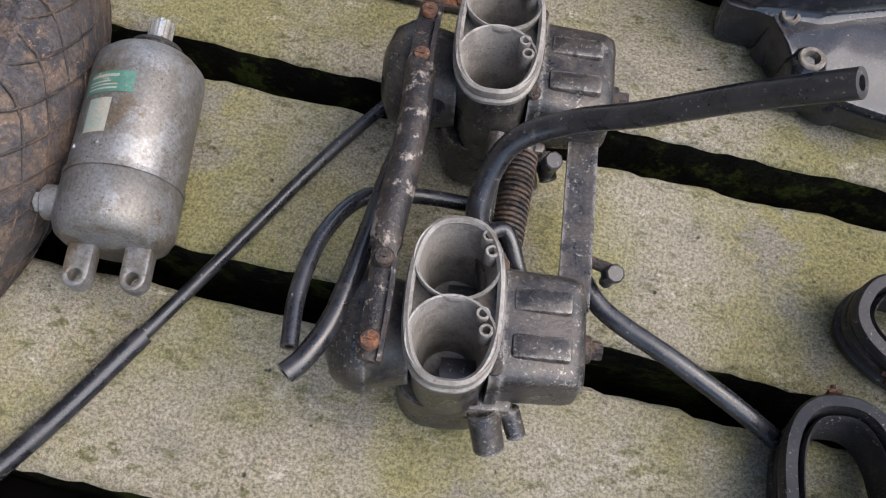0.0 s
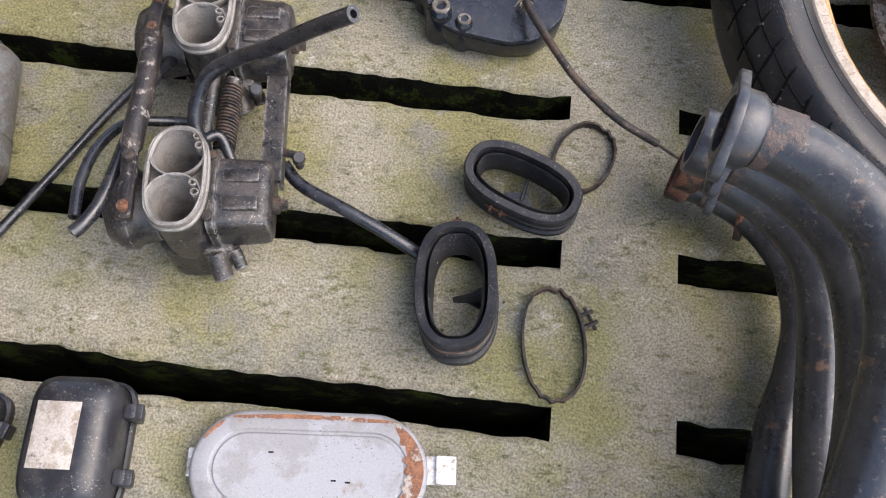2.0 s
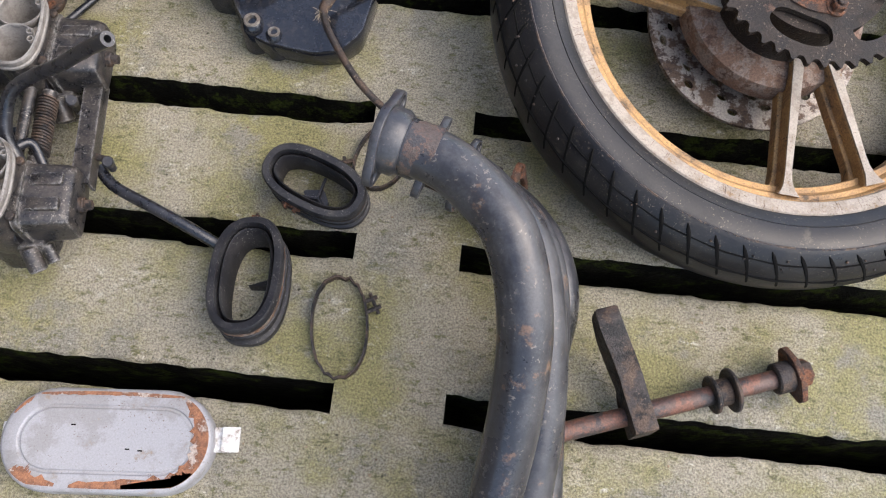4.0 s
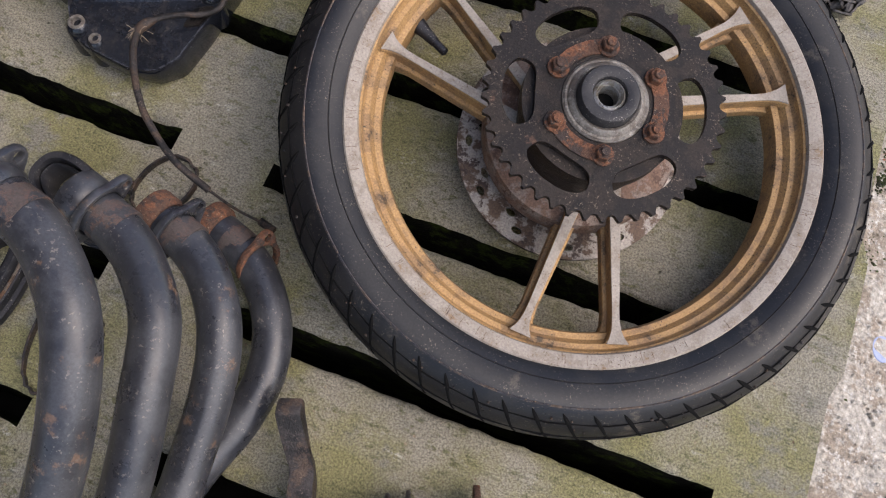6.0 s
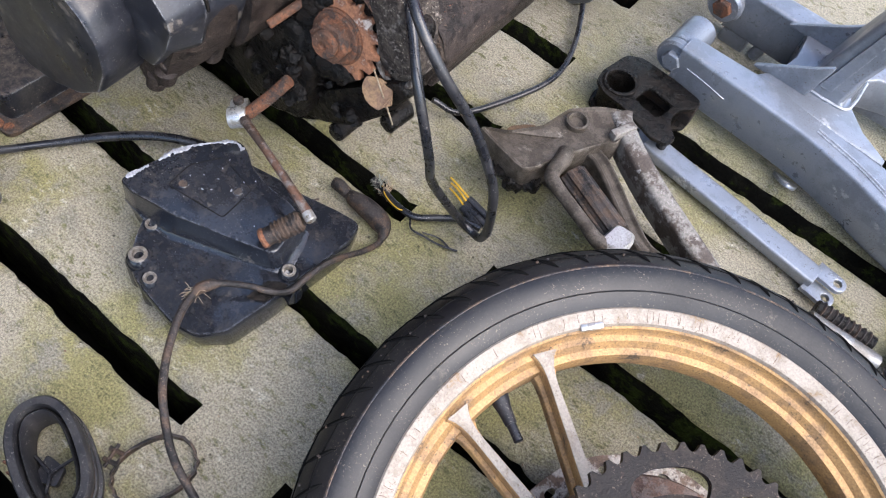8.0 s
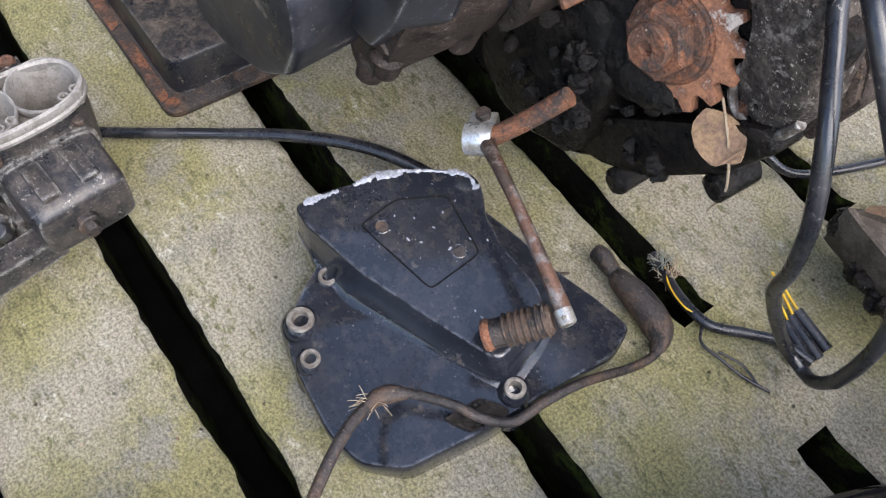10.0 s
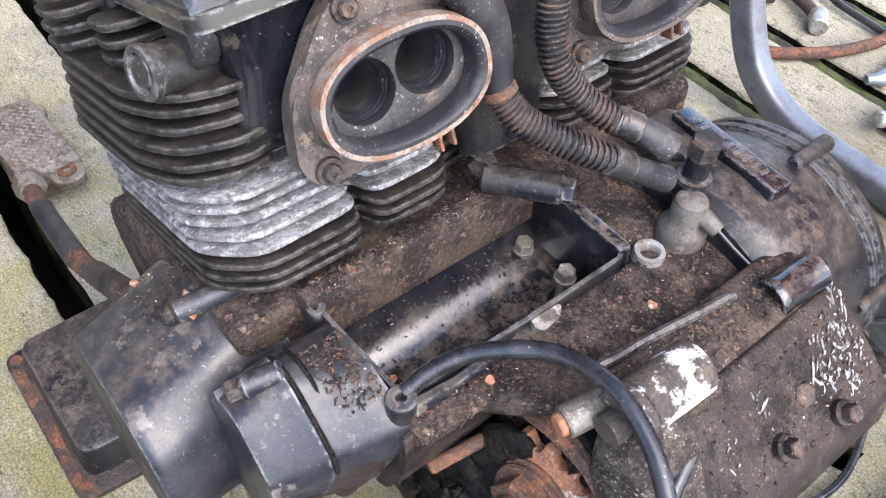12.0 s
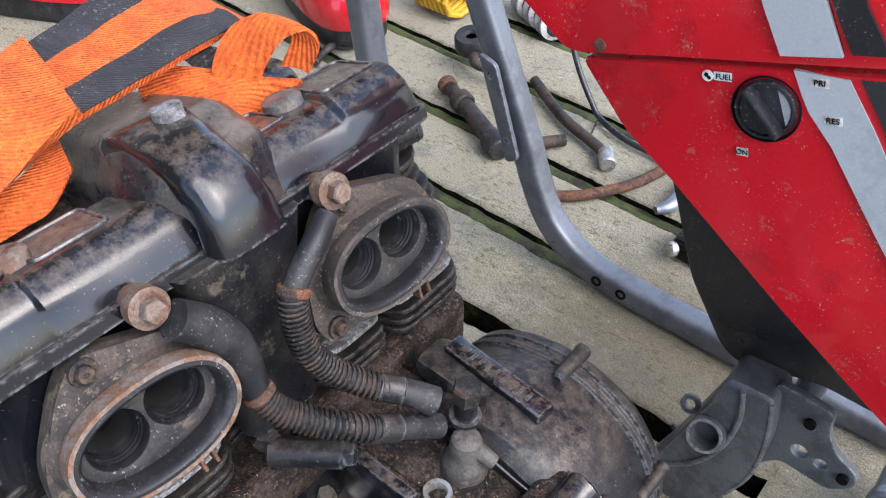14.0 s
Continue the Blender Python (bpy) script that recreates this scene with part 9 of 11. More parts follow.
    # what it rests on
    for x, y in ((0.43, 1.135), (0.43, 1.277), (0.985, 1.116), (0.985, 1.292)):
        bm = bmesh.new()
        box(bm, (x, y, 0.011), (0.036, 0.024, 0.024), 0.003)
        part("lower_bracket", bm, SILVER, t)


swingarm()


# ---- torque link ----
t = thing("torque_link", "silver painted brake torque link lying on the slats", "torque link", Matrix.Translation((0.56, 1.03, 0)))
a, b = Vector((0.441, 1.040, 0.016)), Vector((0.672, 1.0185, 0.014))
d = (b - a).normalized()
s = Vector((-d.y, d.x, 0))
bm = bmesh.new()
loft(bm, [[p + s * x * k + Vector((0, 0, z)) for x, z in rounded([(-0.0135, -0.008), (0.0135, -0.008), (0.0135, 0.008), (-0.0135, 0.008)], 0.004, 3)] for p, k in ((a, 0.9), (a + d * 0.01, 1), (b - d * 0.01, 1), (b, 0.92))])
part("bar", bm, SILVER, t)
for e_, sg in ((b, 1), (a, -1)):
    for off in ((0.009, -0.009) if sg > 0 else (0.0,)):
        bm = bmesh.new()
        c = e_ + d * sg * 0.006 + s * off
        m = Matrix.Translation(c) @ Matrix((d * sg, Vector((0, 0, 1)).cross(d * sg), Vector((0, 0, 1)))).transposed().to_4x4()
        o = [(-0.012, -0.010), (0.012, -0.010)] + [(0.014 + 0.010 * math.cos(radians(q)), 0.010 * math.sin(radians(q))) for q in range(-70, 90, 20)] + [(0.012, 0.010), (-0.012, 0.010)]
        plate(bm, o, [circle(0.0048, 16, (0.014, 0))], -0.003 + off * 0.5, 0.003 + off * 0.5, m, 0.0008)
        part("eye", bm, SILVER, t, "drilled fork eye")


# ---- footpeg bracket ----
def footpeg_bracket():
    t = thing("footpeg_bracket", "grimy cast alloy footpeg bracket lying by the wheel", "footpeg bracket", Matrix.Translation((0.42, 0.96, 0)))
    bm = bmesh.new()
    arm = rounded([(0.311, 0.872), (0.331, 0.867), (0.358, 0.860), (0.378, 0.857), (0.388, 0.872), (0.397, 0.902), (0.407, 0.920), (0.419, 0.945), (0.431, 0.955), (0.426, 0.986), (0.409, 0.999), (0.388, 0.982), (0.367, 0.958), (0.360, 0.918), (0.338, 0.888)], 0.006, 3)
    c = Vector((0.384, 0.925))
    # a shallow dished arm with a raised border
    loops = []
    for k, z in ((0.90, 0.040), (0.98, 0.046), (1.0, 0.060), (1.0, 0.078), (0.985, 0.0825), (0.955, 0.0835), (0.90, 0.0795), (0.5, 0.0785), (0.1, 0.0785)):
        loops.append([(c.x + (x - c.x) * k, c.y + (y - c.y) * k, z - 0.10 * max(0.0, 0.36 - x)) for x, y in arm])
    loft(bm, loops)
    bent(bm, 0.0010, 60)
    cast = part("casting", bm, BRACKET, t, "brown grease-stained alloy casting")
    bm = bmesh.new()
    lathe(bm, [(0.0125, 0.076), (0.0120, 0.0850), (0.0095, 0.0858), (0.0085, 0.0835), (0.0082, 0.070), (0, 0.070)], 24, Matrix.Translation((0.383, 0.948, 0)))
    part("bolt_eye", bm, BRACKET, cast, "drilled bolt eye")
    bm = bmesh.new()
    cyl(bm, (0.383, 0.948, 0.0702), (0.383, 0.948, 0.0765), 0.0080, n=20)
    part("hole", bm, INKDARK, cast)
    # square end of the casting and the long pale leg
    bm = bmesh.new()
    path = spline([(0.409, 0.995, 0.078), (0.420, 0.984, 0.080), (0.446, 0.9655, 0.079), (0.486, 0.9465, 0.073), (0.536, 0.928, 0.065), (0.590, 0.910, 0.056), (0.640, 0.895, 0.048)], 6)
    loops = []
    for i, p in enumerate(path):
        a, b = path[max(0, i - 1)], path[min(len(path) - 1, i + 1)]
        v = Vector((-(b - a).y, (b - a).x, 0)).normalized()
        w = 0.0098 if i > 5 else 0.0098 + 0.0012 * (5 - i) * 0.5
        loops.append([p + v * x * w / 0.0125 + Vector((0, 0, z)) for x, z in rounded([(-0.0125, -0.030), (0.0125, -0.030), (0.0125, 0.004), (0.006, 0.006), (-0.009, 0.0035), (-0.0125, 0.000)], 0.002, 2)])
    loft(bm, loops)
    part("upper_strut", bm, CHIPPED, t, "pale chipped alloy strut")
    bm = bmesh.new()
    path = spline([(0.402, 0.942, 0.062), (0.425, 0.936, 0.064), (0.450, 0.922, 0.063), (0.490, 0.897, 0.060), (0.520, 0.884, 0.056), (0.556, 0.890, 0.050), (0.600, 0.900, 0.046)], 6)
    loops = []
    for i, p in enumerate(path):
        a, b = path[max(0, i - 1)], path[min(len(path) - 1, i + 1)]
        v = Vector((-(b - a).y, (b - a).x, 0)).normalized()
        loops.append([p + v * x + Vector((0, 0, z)) for x, z in rounded([(-0.0085, -0.028), (0.0085, -0.028), (0.0085, 0.006), (0.0055, 0.008), (0.003, 0.004), (-0.003, 0.004), (-0.0055, 0.008), (-0.0085, 0.006)], 0.0015, 2)])
    loft(bm, loops)
    part("lower_strut", bm, BRACKET, t, "brown stained lower strut with a channel")
    # ridge dividing the arm from the square end
    bm = bmesh.new()
    box(bm, (0, 0, 0), (0.010, 0.030, 0.012), 0.002, Matrix.Translation((0.4255, 0.9715, 0.0835)) @ Matrix.Rotation(radians(-20), 4, "Z"))
    part("square_lug", bm, CHIPPED, cast, "worn square lug")
    # rubber peg with lengthwise ribs, and its loop
    a, b = Vector((0.414, 0.900, 0.066)), Vector((0.486, 0.875, 0.062))
    m = aim(a, b)
    bm = bmesh.new()
    prof = []
    for i in range(48):
        q = 2 * math.pi * i / 48
        r = 0.0150 + (0.0011 if (i // 3) % 2 else -0.0006)
        prof.append((r * math.cos(q), r * math.sin(q)))
    plate(bm, prof, [], 0, (b - a).length, m, 0.0008)
    part("footpeg_rubber", bm, DARKRUST, t, "worn brown-black ribbed footpeg rubber", angle=25)
    bm = bmesh.new()
    tube(bm, [(0.396, 0.912, 0.074), (0.400, 0.899, 0.080), (0.4015, 0.883, 0.083), (0.404, 0.872, 0.084), (0.412, 0.8655, 0.085), (0.429, 0.859, 0.085), (0.46, 0.849, 0.084), (0.478, 0.8435, 0.082), (0.489, 0.846, 0.078)], [0.0095, 0.0090, 0.0080, 0.0076, 0.0072, 0.0066, 0.0066, 0.0074, 0.0085], n=14, sub=6)
    part("peg_loop", bm, BRACKET, t, "grey cast loop round the peg")
    bm = bmesh.new()
    loft(bm, [[(0.494 + x, 0.858 + y, z) for x, y in rounded([(-0.013, -0.016), (0.010, -0.018), (0.015, 0.004), (0.010, 0.016), (-0.010, 0.014)], 0.005, 3)] for z in (0.050, 0.084)] +
         [[(0.494 + x * 0.8, 0.858 + y * 0.8, z) for x, y in rounded([(-0.013, -0.016), (0.010, -0.018), (0.015, 0.004), (0.010, 0.016), (-0.010, 0.014)], 0.005, 3)] for z in (0.087,)])
    end = part("peg_end", bm, ALU, t, "bright worn peg end")
    bm = bmesh.new()
    cyl(bm, (0.486, 0.848, 0.002), (0.488, 0.852, 0.052), 0.010, 0.008, n=14, bevel=0.002)
    part("pivot_pin", bm, DARKRUST, end)
    rng = random.Random(9)
    for p in ((0.331, 0.882, 0.050), (0.345, 0.872, 0.046), (0.357, 0.868, 0.052), (0.372, 0.862, 0.050), (0.386, 0.874, 0.050), (0.320, 0.880, 0.058)):
        bm = bmesh.new()
        bmesh.ops.create_icosphere(bm, subdivisions=3, radius=0.011, matrix=Matrix.Translation(p))
        bent(bm, 0.006, 130, p[0] * 50)
        part("grease_lump", bm, OILY, t, "lump of gritty black grease")
    bm = bmesh.new()
    box(bm, (0.392, 0.945, 0.022), (0.05, 0.06, 0.044), 0.006)
    part("back_rib", bm, DARKRUST, t)


footpeg_bracket()

# ---- black suspension link ----
t = thing("suspension_link", "oily black pressed steel suspension link", "suspension link", Matrix.Translation((0.41, 1.08, 0)))
link = rounded([(0.354, 1.048), (0.350, 1.066), (0.357, 1.108), (0.374, 1.119), (0.420, 1.118), (0.459, 1.113), (0.460, 1.096), (0.448, 1.084), (0.446, 1.066), (0.454, 1.052), (0.466, 1.044), (0.464, 1.030), (0.445, 1.024), (0.398, 1.038), (0.370, 1.040)], 0.006, 3)
eye, slot = circle(0.0165, 24, (0.3755, 1.0660)), rounded([(0.401, 1.058), (0.434, 1.052), (0.438, 1.068), (0.438, 1.082), (0.404, 1.086)], 0.005, 3)
bm = bmesh.new()
plate(bm, link, [eye, slot], 0.038, 0.043, None, 0.0012)
part("side_plate", bm, OILY, t, "black pressed plate with two openings")
bm = bmesh.new()
plate(bm, link, [eye, slot], 0.003, 0.008, None, 0.001)
part("side_plate", bm, OILY, t)
bm = bmesh.new()
plate(bm, [(0.372, 1.106), (0.460, 1.101), (0.460, 1.112), (0.373, 1.118)], [], 0.006, 0.0405, None, 0.002)
part("back_wall", bm, DARKRUST, t, "brown rusty folded wall")
bm = bmesh.new()
lathe(bm, [(0.0205, 0.004), (0.0205, 0.0445), (0.0190, 0.0455), (0.0168, 0.0450), (0.0160, 0.004)], 32, Matrix.Translation((0.3755, 1.0660, 0)))
part("bearing_tube", bm, OILY, t, "oily bearing tube")
for x, y in ((0.456, 1.040), (0.394, 1.050), (0.442, 1.092)):
    bm = bmesh.new()
    cyl(bm, (x, y, 0.004), (x, y, 0.041), 0.006, n=14)
    part("cross_tube", bm, OILY, t)

# ---- side stand end with spring, half under the tyre ----
t = thing("side_stand", "worn side stand with a coil spring beside the tyre", "side stand", Matrix.Translation((0.72, 0.99, 0)))
bm = bmesh.new()
tube(bm, [(0.686, 0.962, 0.024), (0.715, 0.967, 0.020), (0.748, 0.971, 0.016), (0.766, 0.975, 0.014)], [0.010, 0.010, 0.011, 0.009], n=14, sub=6)
part("leg", bm, DIRTYALU, t, "pale worn leg")
for i in range(9):
    bm = bmesh.new()
    p = Vector((0.692 + 0.0065 * i, 0.979 + 0.0008 * i, 0.026 - 0.0006 * i))
    lathe(bm, [(0.0085, -0.0020), (0.0105, 0), (0.0085, 0.0020)], 18, aim(p, p + Vector((1, 0.09, -0.1))))
    part("spring_coil", bm, DARKRUST, t)
bm = bmesh.new()
cyl(bm, (0.686, 0.978, 0.027), (0.752, 0.986, 0.021), 0.0086, n=14)
part("spring_core", bm, OILY, t)

# ---- drive chain in a heap ----
def chain_heap():
    t = thing("drive_chain", "heap of greasy drive chain on the concrete edge", "chain", Matrix.Translation((0.87, 1.0, 0)))
    pb = bmesh.new()
    o = []
    for i in range(14):
        q = radians(90 + 180 * i / 13)
        o.append((-0.008 + 0.0072 * math.cos(q), 0.0072 * math.sin(q)))
    o.append((0, -0.0046))
    for i in range(14):
        q = radians(-90 + 180 * i / 13)
        o.append((0.008 + 0.0072 * math.cos(q), 0.0072 * math.sin(q)))
    o.append((0, 0.0046))
    plate(pb, o, [], -0.0011, 0.0011)
    plate_me = mesh_of("link_plate", pb, CHAIN, 30)
    rb = bmesh.new()
    lathe(rb, [(0, -0.0078), (0.0034, -0.0078), (0.0034, -0.0046), (0.0054, -0.0046), (0.0054, 0.0046), (0.0034, 0.0046), (0.0034, 0.0078), (0, 0.0078)], 10)
    roll_me = mesh_of("roller", rb, CHAIN, 30)
    rng = random.Random(21)
    run = [(0.800, 1.086, 0.012), (0.826, 1.074, 0.014), (0.846, 1.046, 0.012), (0.812, 1.020, 0.012), (0.790, 0.990, 0.012), (0.812, 0.962, 0.012), (0.838, 0.985, 0.012), (0.858, 1.024, 0.014), (0.882, 1.050, 0.014), (0.905, 1.026, 0.012), (0.878, 0.990, 0.012),
           (0.846, 0.948, 0.012), (0.872, 0.934, 0.012), (0.902, 0.965, 0.012), (0.930, 1.004, 0.012), (0.955, 1.040, 0.012), (0.962, 1.010, 0.014), (0.936, 0.972, 0.014), (0.916, 0.930, 0.012), (0.890, 0.945, 0.026), (0.862, 0.972, 0.030), (0.832, 0.960, 0.030),
           (0.806, 0.992, 0.030), (0.826, 1.026, 0.030), (0.852, 1.060, 0.026), (0.832, 1.088, 0.024), (0.808, 1.062, 0.028), (0.840, 1.002, 0.034), (0.872, 0.962, 0.042), (0.900, 0.992, 0.036), (0.926, 1.030, 0.030), (0.946, 1.062, 0.026), (0.920, 1.052, 0.030), (0.884, 1.016, 0.038),
           (0.850, 1.030, 0.042), (0.818, 1.000, 0.042), (0.806, 1.030, 0.046), (0.836, 1.058, 0.044), (0.870, 1.030, 0.052), (0.900, 1.005, 0.050), (0.930, 0.985, 0.042), (0.905, 0.950, 0.038), (0.868, 0.955, 0.052), (0.838, 0.985, 0.056), (0.860, 1.010, 0.060), (0.895, 1.035, 0.050), (0.935, 1.045, 0.040), (0.950, 1.005, 0.030)]
    run += [(1.74 - x + 0.006 * math.sin(7 * i), y + 0.010 * math.cos(5 * i), 0.010 + z * 0.8) for i, (x, y, z) in enumerate(run[4:40])]
    path = spline(run, 24)
    pos, last = [], None
    for p in path:
        if last is None or (p - last).length >= 0.0159:
            pos.append(p)
            last = p
    for i, (p, q) in enumerate(zip(pos, pos[1:])):
        d = (q - p).normalized()
        tilt = 0.9 + 0.5 * math.sin(i * 0.13) + rng.uniform(-0.15, 0.15)
        side = d.cross(Vector((0, 0, 1))).normalized()
        up = side.cross(d)
        n = (side * math.cos(tilt) + up * math.sin(tilt)).normalized()
        w = 0.0052 if i % 2 else 0.0068
        for sgn in (-1, 1):
            c = (p + q) / 2 + n * w * sgn
            ob = new("link_plate", plate_me)
            ob.parent = t
            ob.matrix_basis = Matrix.Translation(c - Vector((0.87, 1.0, 0))) @ Matrix((d, n.cross(d), n)).transposed().to_4x4()
        ob = new("roller", roll_me)
        ob.parent = t
        ob.matrix_basis = Matrix.Translation(p - Vector((0.87, 1.0, 0))) @ Matrix((d, n.cross(d), n)).transposed().to_4x4()
    shifted(t, 0, -0.026)


chain_heap()

loom("thin_cable", "thin black cable curving over the slats", (("cable", [(0.235, 0.900, 0.03), (0.262, 0.920, 0.014), (0.288, 0.980, 0.010), (0.305, 1.040, 0.010), (0.298, 1.090, 0.010), (0.272, 1.150, 0.010), (0.235, 1.21, 0.010), (0.20, 1.24, 0.01)], 0.0034),), HOSE, (0.27, 1.05, 0))
bm = bmesh.new()
plate(bm, oval(0.026, 0.014, 20, 1.6), [], 0.004, 0.006, Matrix.Translation((0.335, 0.955, 0.004)) @ Matrix.Rotation(0.5, 4, "Z"))
bent(bm, 0.004, 60)
single("dead_leaf", bm, LEAF, "curled dead brown leaf on the slats", "leaf", (0.335, 0.955, 0))

# ---- oil cooler with its line ----
t = thing("oil_cooler", "dirty alloy oil cooler with rubber mounts", "oil cooler", Matrix.Translation((-0.44, 0.69, 0)))
mo = Matrix.Translation((-0.447, 0.690, 0.0)) @ Matrix.Rotation(radians(3), 4, "Z")
bm = bmesh.new()
box(bm, (0, 0, 0.022), (0.125, 0.062, 0.034), 0.006, mo)
part("core_body", bm, COOLER, t)
for i in range(7):
    bm = bmesh.new()
    z = 0.0395
    pts = []
    for k in range(25):
        pts.append(mo @ Vector((-0.048 + 0.004 * k, -0.022 + 0.0072 * i + 0.0022 * (1 if k % 2 else -1), z)))
    tube(bm, pts, 0.0012, n=5, smooth_path=False)
    part("cooling_fin", bm, DULLALLOY, t)
for x, y in ((-0.040, 0.020), (0.066, 0.012)):
    bm = bmesh.new()
    c = mo @ Vector((x, y, 0.034))
    cyl(bm, c - Vector((0, 0, 0.010)), c, 0.017, n=24, bevel=0.002)
    ear = part("mount_ear", bm, COOLER, t)
    bm = bmesh.new()
    lathe(bm, [(0.0095, 0), (0.009, 0.0025), (0.0045, 0.0025), (0.004, -0.003), (0, -0.003)], 24, Matrix.Translation(c))
    part("grommet", bm, RUST, ear, "perished brown rubber grommet")
bm = bmesh.new()
hexbolt(bm, (-0.386, 0.668, 0.038), (-0.362, 0.666, 0.042), 0.026)
part("union_nut", bm, COOLER, t, "alloy union nut", angle=25)
for pts, r, mt, nm in (([(-0.366, 0.666, 0.043), (-0.345, 0.664, 0.050), (-0.318, 0.663, 0.060)], 0.0085, RUST, "rusty_pipe"), ([(-0.321, 0.663, 0.059), (-0.27, 0.661, 0.077), (-0.200, 0.659, 0.106)], 0.0098, RUBBER, "oil_line"),
                       ([(-0.203, 0.659, 0.105), (-0.175, 0.660, 0.119), (-0.150, 0.662, 0.134)], 0.0088, RUST, "rusty_pipe"), ([(-0.153, 0.662, 0.132), (-0.110, 0.664, 0.160), (-0.062, 0.667, 0.190)], 0.0100, DARKRUST, "oil_line")):
    bm = bmesh.new()
    tube(bm, pts, r, n=14, sub=6)
    part(nm, bm, mt, t)
shifted(t, 0.010, -0.010)

# ---- grey frame standing behind the engine ----
def bike_frame():
    t = thing("motorcycle_frame", "grey painted motorcycle frame standing on the slats", "motorcycle frame", Matrix.Translation((0.1, 1.35, 0)))

    def rail(pts, w, h, name, label=""):
        bm = bmesh.new()
        path = spline(pts, 10)
        fr = frames_along(path, False)
        side = Vector((0, 1, 0))
        loops = []
        for p, (tg, u, v) in zip(path, fr):
            nrm = side.cross(tg).normalized()
            loops.append([p + side * x + nrm * z for x, z in rounded([(-w, -h), (w, -h), (w, h), (-w, h)], 0.008, 4)])
        loft(bm, loops)
        return part(name, bm, GREYPAINT, t, label)
    r = rail([(0.40, 1.372, 0.022), (0.22, 1.372, 0.020), (0.06, 1.372, 0.020), (-0.005, 1.374, 0.030), (-0.052, 1.374, 0.062), (-0.082, 1.374, 0.112), (-0.104, 1.374, 0.165), (-0.150, 1.376, 0.255), (-0.215, 1.380, 0.375), (-0.27, 1.382, 0.48)], 0.015, 0.016, "cradle_rail", "grey bent cradle rail")
    for x in (0.030, 0.064):
        bm = bmesh.new()
        lathe(bm, [(0.0068, 0), (0.0068, 0.0015), (0.0042, 0.002), (0.0040, -0.006), (0, -0.006)], 18, aim((x, 1.3575, 0.022), (x, 1.30, 0.024)))
        part("bolt_hole", bm, INKDARK, r)
    bm = bmesh.new()
    m = Matrix.Translation((0, 1.352, 0)) @ Matrix.Rotation(radians(90), 4, "X")
    plate(bm, rounded([(-0.110, 0.135), (-0.094, 0.145), (-0.136, 0.255), (-0.160, 0.262), (-0.152, 0.240)], 0.006), [circle(0.004, 12, (-0.112, 0.165)), circle(0.004, 12, (-0.142, 0.24))], -0.003, 0.003, m, 0.0008)
    part("mount_plate", bm, GREYPAINT, r, "drilled mounting plate")
    rail([(-0.376, 1.436, 0.002), (-0.382, 1.430, 0.05), (-0.388, 1.42, 0.11), (-0.395, 1.412, 0.20), (-0.402, 1.405, 0.32), (-0.40, 1.40, 0.48)], 0.020, 0.015, "cradle_rail", "grey bent cradle rail")
    bm = bmesh.new()
    tube(bm, [(-0.40, 1.40, 0.46), (-0.335, 1.39, 0.48), (-0.27, 1.382, 0.47)], 0.016, n=16, sub=6)
    part("cross_tube", bm, GREYPAINT, t)
    # pivot casting low at the back
    bm = bmesh.new()
    yprism(bm, rounded([(0.2435, 0.195), (0.240, 0.165), (0.224, 0.102), (0.211, 0.052), (0.200, 0.018), (0.196, 0.002), (0.245, 0.001), (0.269, 0.020), (0.284, 0.057), (0.2945, 0.0985), (0.2945, 0.1465), (0.290, 0.179), (0.284, 0.200)], 0.006), 1.168, 1.208, 0.003)
    piv = part("pivot_casting", bm, CASTGREY, t, "curved grey cast pivot section")
    bm = bmesh.new()
    tube(bm, [(0.260, 1.167, 0.193), (0.266, 1.167, 0.160), (0.262, 1.167, 0.118), (0.246, 1.167, 0.076), (0.215, 1.168, 0.040)], 0.0028, n=8, sub=6)
    tube(bm, [(0.2835, 1.170, 0.194), (0.2915, 1.170, 0.1465), (0.2915, 1.170, 0.0985), (0.281, 1.170, 0.060), (0.266, 1.170, 0.024)], 0.0026, n=8, sub=6)
    part("casting_rib", bm, CASTGREY, piv)
    bm = bmesh.new()
    lathe(bm, [(0.0175, -0.030), (0.0158, 0.018), (0.0152, 0.0195), (0.0128, 0.0195), (0.0120, 0.016), (0.0115, -0.012), (0, -0.012)], 32, aim((0.2470, 1.168, 0.126), (0.250, 1.10, 0.165)))
    part("pivot_boss", bm, CASTGREY, piv, "open round pivot boss")
    bm = bmesh.new()
    lathe(bm, [(0.0090, -0.003), (0.0090, 0.003), (0.0050, 0.003), (0.0050, -0.003)], 20, aim((0.2205, 1.185, 0.124), (0.226, 1.10, 0.165)), closed=True)
    part("eyelet", bm, CASTGREY, piv)
    bm = bmesh.new()
    mp = Matrix.Translation((0, 1.188, 0)) @ Matrix.Rotation(radians(90), 4, "X")
    plate(bm, rounded([(0.280, 0.205), (0.327, 0.203), (0.330, 0.180), (0.3425, 0.162), (0.363, 0.1525), (0.366, 0.137), (0.3495, 0.118), (0.307, 0.120), (0.288, 0.095), (0.276, 0.12)], 0.007), [circle(0.0040, 14, (0.3145, 0.182)), circle(0.0072, 18, (0.317, 0.1435)), circle(0.0055, 16, (0.3355, 0.1425)), circle(0.0040, 12, (0.355, 0.1425))], -0.004, 0.004, mp, 0.0012)
    part("gusset_plate", bm, CASTGREY, piv, "grey drilled gusset plate")
    # black plugs paint the dark inside two of the holes
    bm = bmesh.new()
    cyl(bm, (0.3145, 1.180, 0.182), (0.3145, 1.194, 0.182), 0.0048, n=14)
    part("threaded_insert", bm, INKDARK, piv)
    bm = bmesh.new()
